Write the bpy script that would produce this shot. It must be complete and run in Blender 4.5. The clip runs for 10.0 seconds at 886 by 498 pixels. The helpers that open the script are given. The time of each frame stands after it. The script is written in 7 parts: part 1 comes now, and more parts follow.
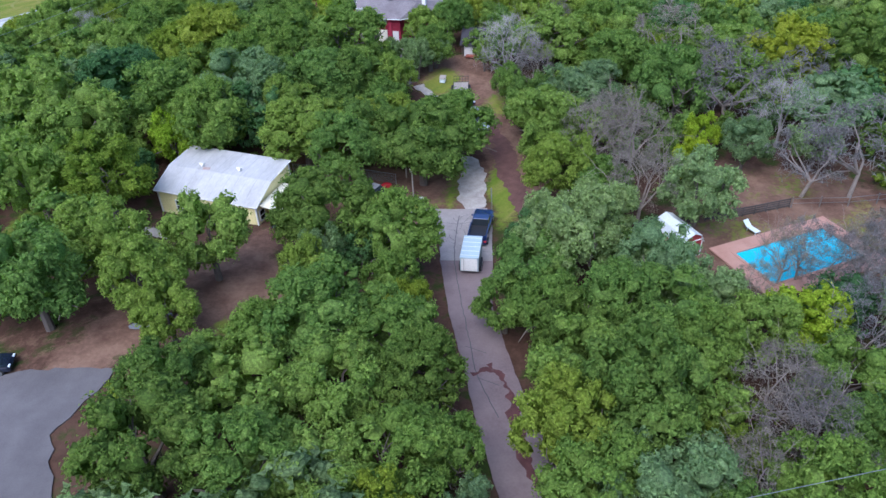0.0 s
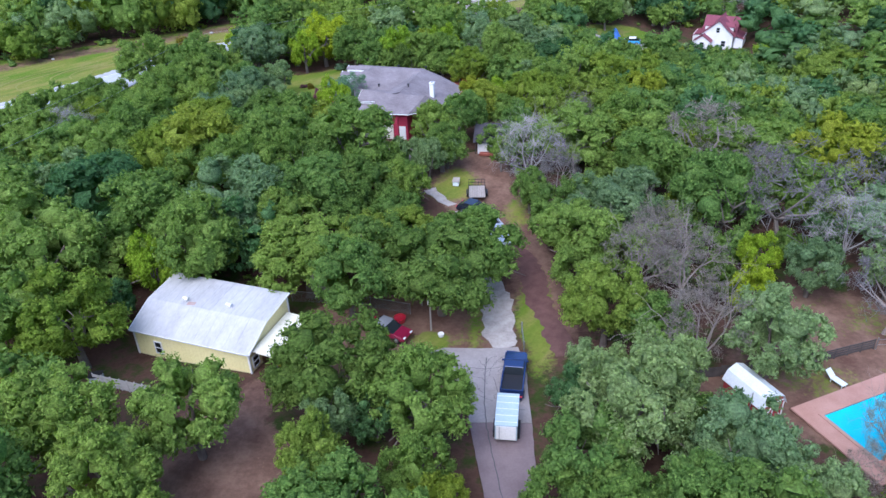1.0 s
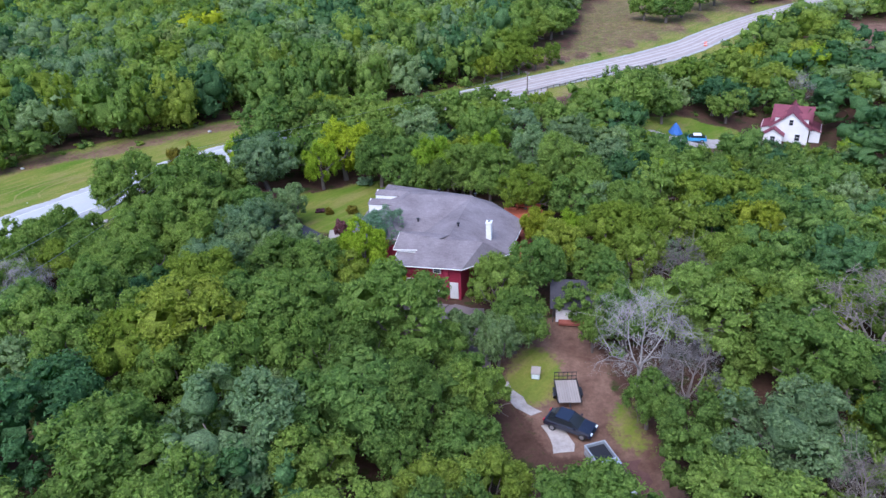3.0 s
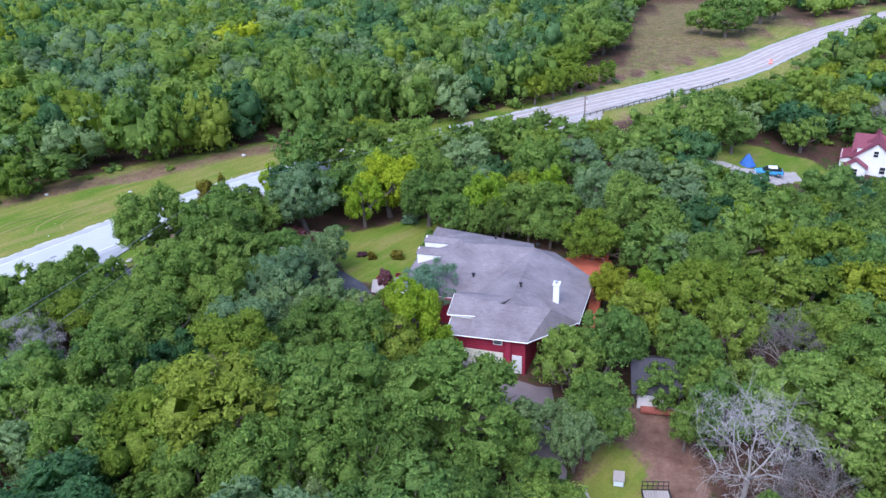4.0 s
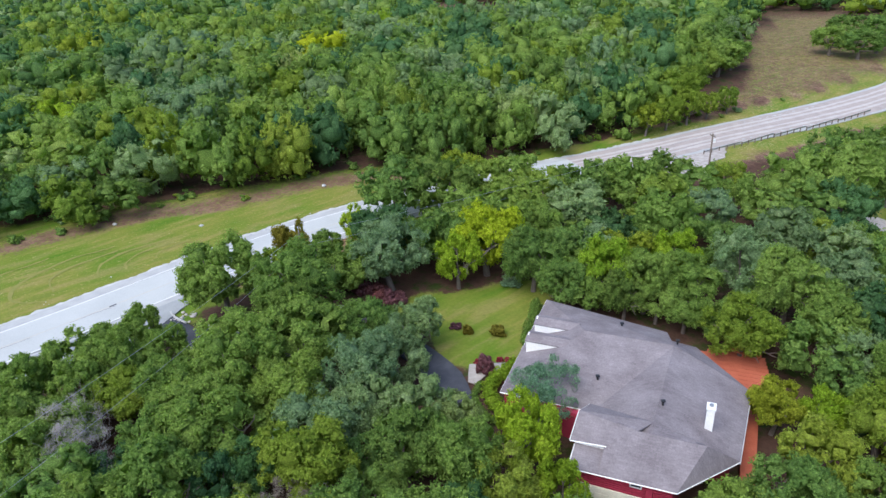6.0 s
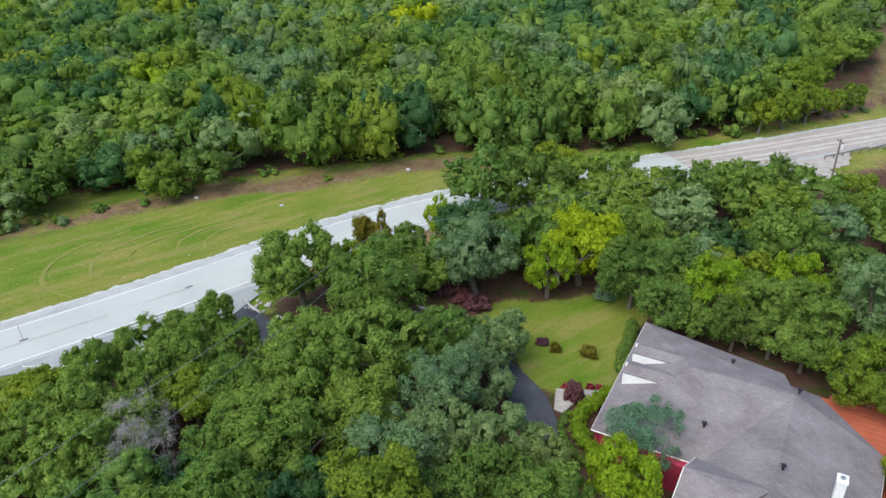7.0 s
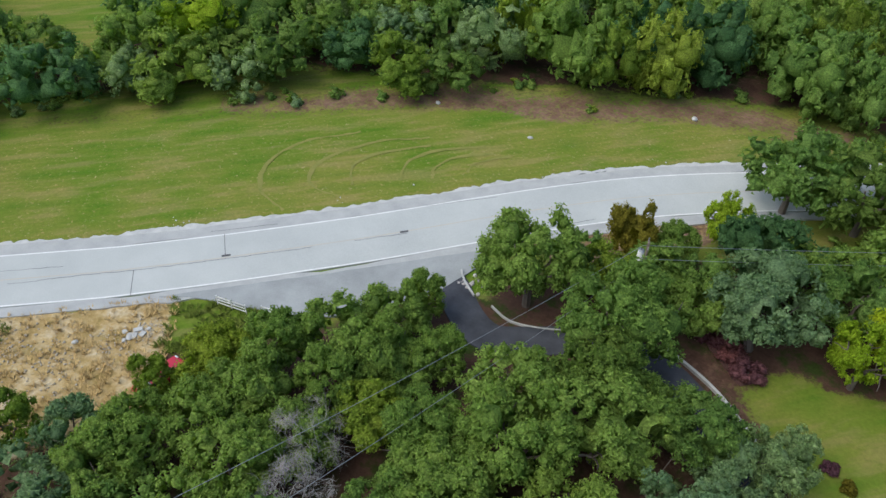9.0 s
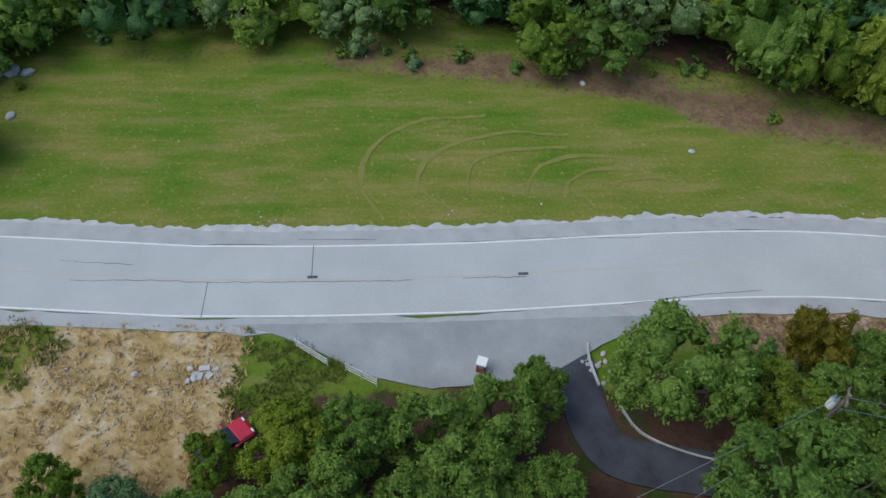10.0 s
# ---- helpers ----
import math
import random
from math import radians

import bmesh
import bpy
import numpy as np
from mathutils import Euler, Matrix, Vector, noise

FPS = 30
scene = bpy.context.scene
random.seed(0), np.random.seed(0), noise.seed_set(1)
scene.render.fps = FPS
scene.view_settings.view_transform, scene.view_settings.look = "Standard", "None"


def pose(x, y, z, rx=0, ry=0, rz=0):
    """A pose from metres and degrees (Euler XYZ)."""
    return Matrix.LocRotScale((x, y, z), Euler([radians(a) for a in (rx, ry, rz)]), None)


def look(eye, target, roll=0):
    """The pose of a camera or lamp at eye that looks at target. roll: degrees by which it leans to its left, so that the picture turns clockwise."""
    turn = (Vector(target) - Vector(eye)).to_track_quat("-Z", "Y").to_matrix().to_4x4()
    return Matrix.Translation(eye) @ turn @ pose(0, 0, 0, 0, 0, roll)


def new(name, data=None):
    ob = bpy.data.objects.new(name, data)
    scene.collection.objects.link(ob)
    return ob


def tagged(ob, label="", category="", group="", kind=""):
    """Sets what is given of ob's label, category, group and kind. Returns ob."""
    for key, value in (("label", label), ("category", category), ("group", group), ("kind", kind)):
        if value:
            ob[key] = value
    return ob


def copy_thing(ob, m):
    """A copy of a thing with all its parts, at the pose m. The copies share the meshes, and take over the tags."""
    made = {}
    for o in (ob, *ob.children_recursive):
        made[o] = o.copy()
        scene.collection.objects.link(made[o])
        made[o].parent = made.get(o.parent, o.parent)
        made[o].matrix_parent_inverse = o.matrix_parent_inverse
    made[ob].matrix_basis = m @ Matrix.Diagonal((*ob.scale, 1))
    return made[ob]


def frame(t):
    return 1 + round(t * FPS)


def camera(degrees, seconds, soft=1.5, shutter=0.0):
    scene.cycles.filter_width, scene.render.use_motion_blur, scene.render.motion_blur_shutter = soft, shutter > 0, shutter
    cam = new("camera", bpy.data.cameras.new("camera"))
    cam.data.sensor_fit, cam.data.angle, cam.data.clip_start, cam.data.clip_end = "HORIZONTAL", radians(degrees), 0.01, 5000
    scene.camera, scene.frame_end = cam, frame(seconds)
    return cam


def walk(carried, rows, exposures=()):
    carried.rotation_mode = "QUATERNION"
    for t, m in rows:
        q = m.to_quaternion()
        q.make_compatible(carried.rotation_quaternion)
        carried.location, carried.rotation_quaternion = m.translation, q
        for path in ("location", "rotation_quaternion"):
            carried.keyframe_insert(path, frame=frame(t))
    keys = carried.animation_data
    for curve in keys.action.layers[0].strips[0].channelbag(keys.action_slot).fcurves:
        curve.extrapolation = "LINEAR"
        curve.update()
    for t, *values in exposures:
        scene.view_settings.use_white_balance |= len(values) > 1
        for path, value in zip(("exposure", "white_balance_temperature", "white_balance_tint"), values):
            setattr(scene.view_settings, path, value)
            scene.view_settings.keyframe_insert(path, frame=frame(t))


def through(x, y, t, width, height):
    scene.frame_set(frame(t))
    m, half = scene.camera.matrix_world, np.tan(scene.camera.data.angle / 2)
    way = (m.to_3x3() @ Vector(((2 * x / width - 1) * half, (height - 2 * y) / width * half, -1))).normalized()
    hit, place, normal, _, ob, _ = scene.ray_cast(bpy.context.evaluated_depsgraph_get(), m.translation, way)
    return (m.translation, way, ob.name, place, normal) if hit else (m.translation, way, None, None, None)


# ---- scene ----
from mathutils.geometry import delaunay_2d_cdt
cam = camera(63.4, 10.0, soft=1.5)
PATH = [
    (0, (3.649, 2.428, 38.96), (3.485, 4.051, 37.803), -2.4),
    (0.5, (1.864, 9.034, 39.389), (1.71, 10.692, 38.281), -2.4),
    (1, (-0.261, 15.361, 39.871), (-0.402, 17.071, 38.842), -2.3),
    (1.5, (-2.392, 21.788, 40.446), (-2.523, 23.539, 39.489), -2.4),
    (2, (-4.606, 28.728, 40.849), (-4.732, 30.497, 39.925), -2.6),
    (2.5, (-6.823, 35.964, 40.961), (-6.943, 37.741, 40.05), -2.7),
    (4, (-12.744, 54.482, 42.241), (-12.965, 56.258, 41.348), -2.7),
    (4.5, (-14.245, 58.67, 42.468), (-14.502, 60.445, 41.583), -2.8),
    (5, (-15.852, 62.746, 42.878), (-16.149, 64.517, 41.997), -2.7),
    (5.5, (-17.425, 66.46, 43.199), (-17.766, 68.226, 42.323), -2.8),
    (7, (-22.387, 76.121, 44.005), (-22.985, 77.774, 43.052), -1.7),
    (7.5, (-24.073, 79.2, 44.482), (-24.774, 80.791, 43.493), -1.3),
    (8, (-26.492, 83.117, 44.968), (-27.306, 84.627, 43.941), -1.0),
    (8.5, (-30.205, 88.0, 45.792), (-31.125, 89.375, 44.668), -0.1),
    (9, (-35.754, 94.162, 46.71), (-36.743, 95.315, 45.408), 1.0),
    (9.5, (-43.303, 100.543, 47.724), (-44.279, 101.457, 46.237), 2.3),
    (10, (-52.145, 105.907, 48.685), (-53.106, 106.712, 47.127), 2.4),
]
walk(cam, [(t, look(eye, target, roll)) for t, eye, target, roll in PATH], exposures=[(0.0, 0.88, 5400, 11.0), (1.0, 1.02, 5350, 14.0), (2.2, 0.79, 5450, 17.0), (4.0, 1.03, 5350, 17.0), (5.5, 0.93, 5750, 12.0), (7.0, 0.77, 6350, 2.0), (8.5, 0.55, 6500, 2.0), (9.2, 0.33, 6250, 3.0), (10.0, -0.03, 5950, 4.0)])

# ---- light ----
world = bpy.data.worlds.new("sky")
scene.world = world
world.use_nodes = True
wn = world.node_tree
sky = wn.nodes.new("ShaderNodeTexSky")
sky.sky_type = "NISHITA"
sky.sun_disc = False
SUN_ELEV, SUN_TURN = 56.0, 205.0
sky.sun_elevation, sky.sun_rotation = radians(SUN_ELEV), radians(SUN_TURN)
sky.dust_density = 3.0
wn.nodes["Background"].inputs["Strength"].default_value = 0.15
wn.links.new(sky.outputs[0], wn.nodes["Background"].inputs["Color"])
sun = new("sun", bpy.data.lights.new("sun", "SUN"))
sun.data.energy, sun.data.angle, sun.data.color = 1.25, radians(60), (1.0, 0.95, 0.88)
sun.matrix_world = Matrix.Translation((0, 60, 120)) @ Euler((radians(90 - SUN_ELEV), 0, radians(180 - SUN_TURN))).to_matrix().to_4x4()

# ---- materials ----
def tree_of(name):
    m = bpy.data.materials.new(name)
    m.use_nodes = True
    return m, m.node_tree, m.node_tree.nodes["Principled BSDF"]


def ramp(nt, fac, stops):
    r = nt.nodes.new("ShaderNodeValToRGB")
    while len(r.color_ramp.elements) < len(stops):
        r.color_ramp.elements.new(0.5)
    for e, (p, c) in zip(r.color_ramp.elements, stops):
        e.position, e.color = p, (*c, 1)
    nt.links.new(fac, r.inputs[0])
    return r.outputs[0]


def noise_of(nt, scale, detail=4.0, rough=0.6, stretch=None, space="Object", turn=0.0):
    tc = nt.nodes.new("ShaderNodeTexCoord")
    n = nt.nodes.new("ShaderNodeTexNoise")
    n.inputs["Scale"].default_value, n.inputs["Detail"].default_value, n.inputs["Roughness"].default_value = scale, detail, rough
    vec = tc.outputs[space]
    if stretch:
        mp = nt.nodes.new("ShaderNodeMapping")
        mp.vector_type = "TEXTURE"
        mp.inputs["Rotation"].default_value = (0, 0, radians(turn))
        mp.inputs["Scale"].default_value = tuple(1 / c for c in stretch)
        nt.links.new(vec, mp.inputs[0])
        vec = mp.outputs[0]
    nt.links.new(vec, n.inputs["Vector"])
    return n.outputs[0]


def mixed(nt, a, b, fac, kind="MIX"):
    m = nt.nodes.new("ShaderNodeMix")
    m.data_type, m.blend_type = "RGBA", kind
    for sock, v in ((m.inputs[0], fac), (m.inputs[6], a), (m.inputs[7], b)):
        if isinstance(v, (int, float)):
            sock.default_value = v
        elif isinstance(v, tuple):
            sock.default_value = (*v, 1)
        else:
            nt.links.new(v, sock)
    return m.outputs[2]


def bumped(nt, bsdf, height, strength, distance):
    b = nt.nodes.new("ShaderNodeBump")
    b.inputs["Strength"].default_value, b.inputs["Distance"].default_value = strength, distance
    nt.links.new(height, b.inputs["Height"])
    nt.links.new(b.outputs[0], bsdf.inputs["Normal"])


def surface(name, low, high, rough=0.8, coarse=0.6, fine=8.0, metal=0.0, bump=0.3, depth=0.02, stretch=None, spread=0.0, specular=0.4):
    """Colour between low and high by a coarse and a fine noise, with relief."""
    m, nt, b = tree_of(name)
    big, small = noise_of(nt, coarse, 3, 0.6, stretch), noise_of(nt, fine, 6, 0.65, stretch)
    base = ramp(nt, big, [(0.3, low), (0.7, high)])
    mean = tuple((p + q) / 2 for p, q in zip(low, high))
    base = mixed(nt, base, ramp(nt, small, [(0.25, tuple(c * 0.6 for c in mean)), (0.75, tuple(min(1, c * 1.35) for c in mean))]), 0.35)
    if spread:
        oi = nt.nodes.new("ShaderNodeObjectInfo")
        base = mixed(nt, base, ramp(nt, oi.outputs["Random"], [(0, tuple(c * (1 - spread) for c in mean)), (1, tuple(min(1, c * (1 + spread)) for c in mean))]), 0.5)
    nt.links.new(base, b.inputs["Base Color"])
    b.inputs["Roughness"].default_value, b.inputs["Metallic"].default_value = rough, metal
    b.inputs["Specular IOR Level"].default_value = specular
    if bump:
        bumped(nt, b, small, bump, depth)
    return m


def plain(name, colour, rough=0.5, metal=0.0, coat=0.0):
    m, nt, b = tree_of(name)
    n = noise_of(nt, 6.0, 4)
    nt.links.new(ramp(nt, n, [(0.3, tuple(c * 0.9 for c in colour)), (0.7, tuple(min(1, c * 1.08) for c in colour))]), b.inputs["Base Color"])
    b.inputs["Roughness"].default_value, b.inputs["Metallic"].default_value, b.inputs["Coat Weight"].default_value = rough, metal, coat
    return m


def foliage(name, dark, mid, light, through=0.42):
    """Leaves: varied from tree to tree, over the crown and from leaf to leaf, letting some light through."""
    dark, mid, light = ((1.03 * v[0], 1.03 * v[1], 1.12 * v[2]) for v in (dark, mid, light))
    m, nt, b = tree_of(name)
    oi, geo = nt.nodes.new("ShaderNodeObjectInfo"), nt.nodes.new("ShaderNodeNewGeometry")
    tint = nt.nodes.new("ShaderNodeAttribute")
    tint.attribute_name = "tint"
    add = nt.nodes.new("ShaderNodeMath")
    add.operation = "ADD"
    nt.links.new(oi.outputs["Random"], add.inputs[0])
    nt.links.new(tint.outputs["Fac"], add.inputs[1])
    wrap = nt.nodes.new("ShaderNodeMath")
    wrap.operation = "FRACT"
    nt.links.new(add.outputs[0], wrap.inputs[0])
    per_tree = ramp(nt, wrap.outputs[0], [(0.0, tuple(0.62 * c for c in mid)), (0.2, (mid[0] * 0.74, mid[1] * 0.86, mid[2] * 1.15)), (0.5, mid), (0.85, tuple(0.65 * c + 0.35 * d for c, d in zip(mid, light))), (0.95, (mid[0] * 1.35, mid[1] * 1.15, mid[2] * 0.85)), (1.0, (mid[0] * 1.8, mid[1] * 1.3, mid[2] * 0.7))])
    leaf = ramp(nt, geo.outputs["Random Per Island"], [(0.0, dark), (0.55, mid), (1.0, light)])
    patch = ramp(nt, noise_of(nt, 0.9, 3), [(0.35, dark), (0.65, light)])
    base = mixed(nt, per_tree, leaf, 0.24)
    base = mixed(nt, base, patch, 0.16)
    grain, cell = nt.nodes.new("ShaderNodeTexNoise"), nt.nodes.new("ShaderNodeTexVoronoi")
    nt.links.new(geo.outputs["Position"], grain.inputs["Vector"])
    grain.inputs["Scale"].default_value, grain.inputs["Detail"].default_value, grain.inputs["Roughness"].default_value = 5.0, 3.0, 0.7
    nt.links.new(mixed(nt, geo.outputs["Position"], grain.outputs["Color"], 0.22), cell.inputs["Vector"])
    cell.inputs["Scale"].default_value = 6.2
    base = mixed(nt, base, ramp(nt, grain.outputs[0], [(0.36, (0.25, 0.25, 0.25)), (0.64, (0.8, 0.8, 0.8))]), 0.7, "OVERLAY")
    # Shade between leaves put into the colour: cells darken towards their edges.
    base = mixed(nt, base, ramp(nt, cell.outputs["Distance"], [(0.08, (0.8, 0.8, 0.7)), (0.55, (0.42, 0.42, 0.42))]), 0.45, "OVERLAY")
    nt.links.new(base, b.inputs["Base Color"])
    b.inputs["Roughness"].default_value, b.inputs["Specular IOR Level"].default_value = 0.7, 0.06
    bumped(nt, b, cell.outputs["Distance"], 0.7, -0.11)
    tr, mx = nt.nodes.new("ShaderNodeBsdfTranslucent"), nt.nodes.new("ShaderNodeMixShader")
    nt.links.new(mixed(nt, base, (1.45, 1.55, 0.7), 1.0, "MULTIPLY"), tr.inputs["Color"])
    mx.inputs[0].default_value = through
    nt.links.new(b.outputs[0], mx.inputs[1])
    nt.links.new(tr.outputs[0], mx.inputs[2])
    nt.links.new(mx.outputs[0], nt.nodes["Material Output"].inputs["Surface"])
    return m


LEAVES = {
    "oaks": foliage("oak_leaves", (0.044, 0.085, 0.018), (0.152, 0.24, 0.046), (0.33, 0.43, 0.1)),
    "bright": foliage("elm_leaves", (0.11, 0.185, 0.012), (0.25, 0.35, 0.022), (0.39, 0.48, 0.05)),
    "olive": foliage("olive_leaves", (0.075, 0.12, 0.014), (0.17, 0.24, 0.028), (0.3, 0.37, 0.06)),
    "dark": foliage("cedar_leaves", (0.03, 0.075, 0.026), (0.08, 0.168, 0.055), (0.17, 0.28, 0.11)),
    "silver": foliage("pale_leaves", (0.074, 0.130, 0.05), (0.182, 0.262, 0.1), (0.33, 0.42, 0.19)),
    "bare": foliage("withered_leaves", (0.13, 0.11, 0.098), (0.225, 0.193, 0.175), (0.33, 0.29, 0.265)),
    "rusty": foliage("rusty_leaves", (0.1, 0.09, 0.012), (0.2, 0.17, 0.022), (0.29, 0.24, 0.035)),
    "willow": foliage("feathery_leaves", (0.07, 0.14, 0.085), (0.14, 0.24, 0.15), (0.23, 0.34, 0.22)),
    "mauve": foliage("dusky_leaves", (0.09, 0.035, 0.04), (0.17, 0.075, 0.085), (0.26, 0.13, 0.14)),
    "bloom": foliage("crimson_leaves", (0.16, 0.02, 0.03), (0.3, 0.04, 0.06), (0.4, 0.1, 0.12)),
}
BARK = surface("oak_bark", (0.09, 0.07, 0.06), (0.2, 0.17, 0.15), 0.9, 2.0, 14.0, bump=0.6)
GREYWOOD = surface("weathered_dead_wood", (0.21, 0.195, 0.185), (0.38, 0.355, 0.34), 0.85, 2.0, 14.0)
TWIG = surface("grey_twigs", (0.2, 0.165, 0.145), (0.33, 0.285, 0.255), 0.9, 2.0, 14.0)
ASPHALT = surface("worn_asphalt", (0.375, 0.392, 0.395), (0.47, 0.487, 0.486), 0.9, 0.14, 11.0, bump=0.25, depth=0.01, specular=0.2)
BLACKTOP = surface("dark_asphalt", (0.21, 0.222, 0.232), (0.37, 0.388, 0.4), 0.85, 0.22, 9.0, bump=0.25, depth=0.01, specular=0.2)
DRIVETOP = surface("fresh_dark_asphalt", (0.024, 0.026, 0.036), (0.085, 0.09, 0.11), 0.75, 0.45, 4.0, bump=0.25, depth=0.01, specular=0.25)
CONCRETE = surface("stained_concrete", (0.15, 0.112, 0.12), (0.25, 0.2, 0.208), 0.9, 0.35, 6.0, bump=0.25, depth=0.01, specular=0.2)
GRAVEL = surface("pale_gravel", (0.26, 0.235, 0.22), (0.48, 0.445, 0.425), 0.95, 1.1, 5.0, bump=0.6, depth=0.03, specular=0.1)
CHALK = surface("chalky_verge", (0.33, 0.335, 0.34), (0.56, 0.56, 0.555), 0.95, 0.8, 14.0, bump=0.6, depth=0.03, specular=0.1)
LINE = surface("worn_road_paint", (0.6, 0.6, 0.62), (0.8, 0.8, 0.8), 0.7, 0.9, 12.0, bump=0)
OLDLINE = surface("faded_yellow_paint", (0.4, 0.38, 0.36), (0.5, 0.44, 0.34), 0.8, 0.5, 12.0, bump=0)
TAR = surface("crack_sealant", (0.05, 0.05, 0.055), (0.1, 0.1, 0.11), 0.6, 1.0, 12.0, bump=0)
def shingled(name, low, high):
    """Asphalt shingles: short courses of tabs, each a little different, over broad weathering."""
    m, nt, b = tree_of(name)
    tc, bk = nt.nodes.new("ShaderNodeTexCoord"), nt.nodes.new("ShaderNodeTexBrick")
    nt.links.new(tc.outputs["Object"], bk.inputs["Vector"])
    for key, v in (("Scale", 1.0), ("Brick Width", 0.5), ("Row Height", 0.2), ("Mortar Size", 0.012)):
        bk.inputs[key].default_value = v
    for key, c in (("Color1", low), ("Color2", high), ("Mortar", tuple(0.85 * q for q in low))):
        bk.inputs[key].default_value = (*c, 1)
    base = mixed(nt, bk.outputs["Color"], ramp(nt, noise_of(nt, 0.4, 4), [(0.35, low), (0.65, high)]), 0.65)
    small = noise_of(nt, 7.0, 6, 0.7)
    base = mixed(nt, base, ramp(nt, small, [(0.3, (0.3, 0.3, 0.3)), (0.7, (0.7, 0.7, 0.7))]), 0.5, "OVERLAY")
    nt.links.new(base, b.inputs["Base Color"])
    b.inputs["Roughness"].default_value, b.inputs["Specular IOR Level"].default_value = 0.92, 0.12
    bumped(nt, b, small, 0.5, 0.02)
    return m


SHINGLE = shingled("weathered_shingles", (0.158, 0.138, 0.149), (0.25, 0.226, 0.241))
ROOFMETAL = surface("galvanised_roof", (0.36, 0.35, 0.35), (0.54, 0.54, 0.555), 0.6, 0.55, 5.0, 0.1, 0.1, 0.01, (1, 0.3, 1))
YELLOW = surface("pale_yellow_siding", (0.8, 0.7, 0.34), (0.88, 0.78, 0.42), 0.7, 0.5, 7.0, bump=0.15)
CREAM = surface("cream_panel", (0.7, 0.67, 0.55), (0.82, 0.79, 0.68), 0.6, 0.5, 7.0, bump=0.1)
WHITE = surface("white_paint", (0.7, 0.7, 0.7), (0.84, 0.84, 0.84), 0.55, 0.5, 7.0, bump=0.08)
BRICKRED = surface("crimson_siding", (0.3, 0.024, 0.055), (0.4, 0.04, 0.08), 0.75, 0.5, 7.0, bump=0.2)
REDROOF = surface("dull_red_roof", (0.15, 0.036, 0.06), (0.22, 0.06, 0.085), 0.75, 0.4, 6.0, bump=0.2)
DECK = surface("terracotta_stain", (0.35, 0.085, 0.045), (0.48, 0.135, 0.075), 0.8, 0.6, 8.0, bump=0.2)
COPING = surface("pink_pool_paving", (0.34, 0.18, 0.14), (0.48, 0.29, 0.24), 0.85, 0.6, 9.0, bump=0.2)
POOLWALL = surface("turquoise_liner", (0.05, 0.58, 0.66), (0.14, 0.8, 0.84), 0.4, 0.7, 4.0, bump=0)
GLASS = plain("dark_glass", (0.02, 0.025, 0.03), 0.08)
RUBBER = plain("tyre_rubber", (0.02, 0.02, 0.02), 0.85)
STEEL = plain("grey_steel", (0.4, 0.41, 0.43), 0.4, 0.8)
BLACKSTEEL = plain("black_steel", (0.03, 0.03, 0.035), 0.5, 0.4)
BLUECAR = plain("navy_car_paint", (0.012, 0.03, 0.12), 0.25, 0.2, 1.0)
BLACKCAR = plain("midnight_car_paint", (0.012, 0.018, 0.04), 0.25, 0.2, 1.0)
MAROON = plain("maroon_car_paint", (0.22, 0.01, 0.045), 0.25, 0.1, 1.0)
SILVERCAR = plain("silver_car_paint", (0.45, 0.5, 0.55), 0.3, 0.3, 1.0)
REDCAR = plain("red_car_paint", (0.55, 0.015, 0.04), 0.3, 0.1, 1.0)
SKYCAR = plain("sky_blue_car_paint", (0.06, 0.33, 0.62), 0.3, 0.1, 1.0)
CHALKWHITE = plain("white_gel_coat", (0.72, 0.8, 0.84), 0.35)
POLEWOOD = surface("pole_timber", (0.14, 0.11, 0.09), (0.24, 0.19, 0.16), 0.9, 2.0, 12.0)
PLANK = surface("weathered_planks", (0.25, 0.22, 0.2), (0.4, 0.36, 0.34), 0.9, 1.0, 10.0, spread=0.15)
LITTER = surface("red_leaf_litter", (0.06, 0.024, 0.027), (0.135, 0.058, 0.058), 0.95, 1.2, 12.0, bump=0.7, depth=0.05)

LANELITTER = surface("trodden_leaf_litter", (0.075, 0.035, 0.033), (0.15, 0.078, 0.067), 0.95, 1.2, 12.0, bump=0.7, depth=0.05)


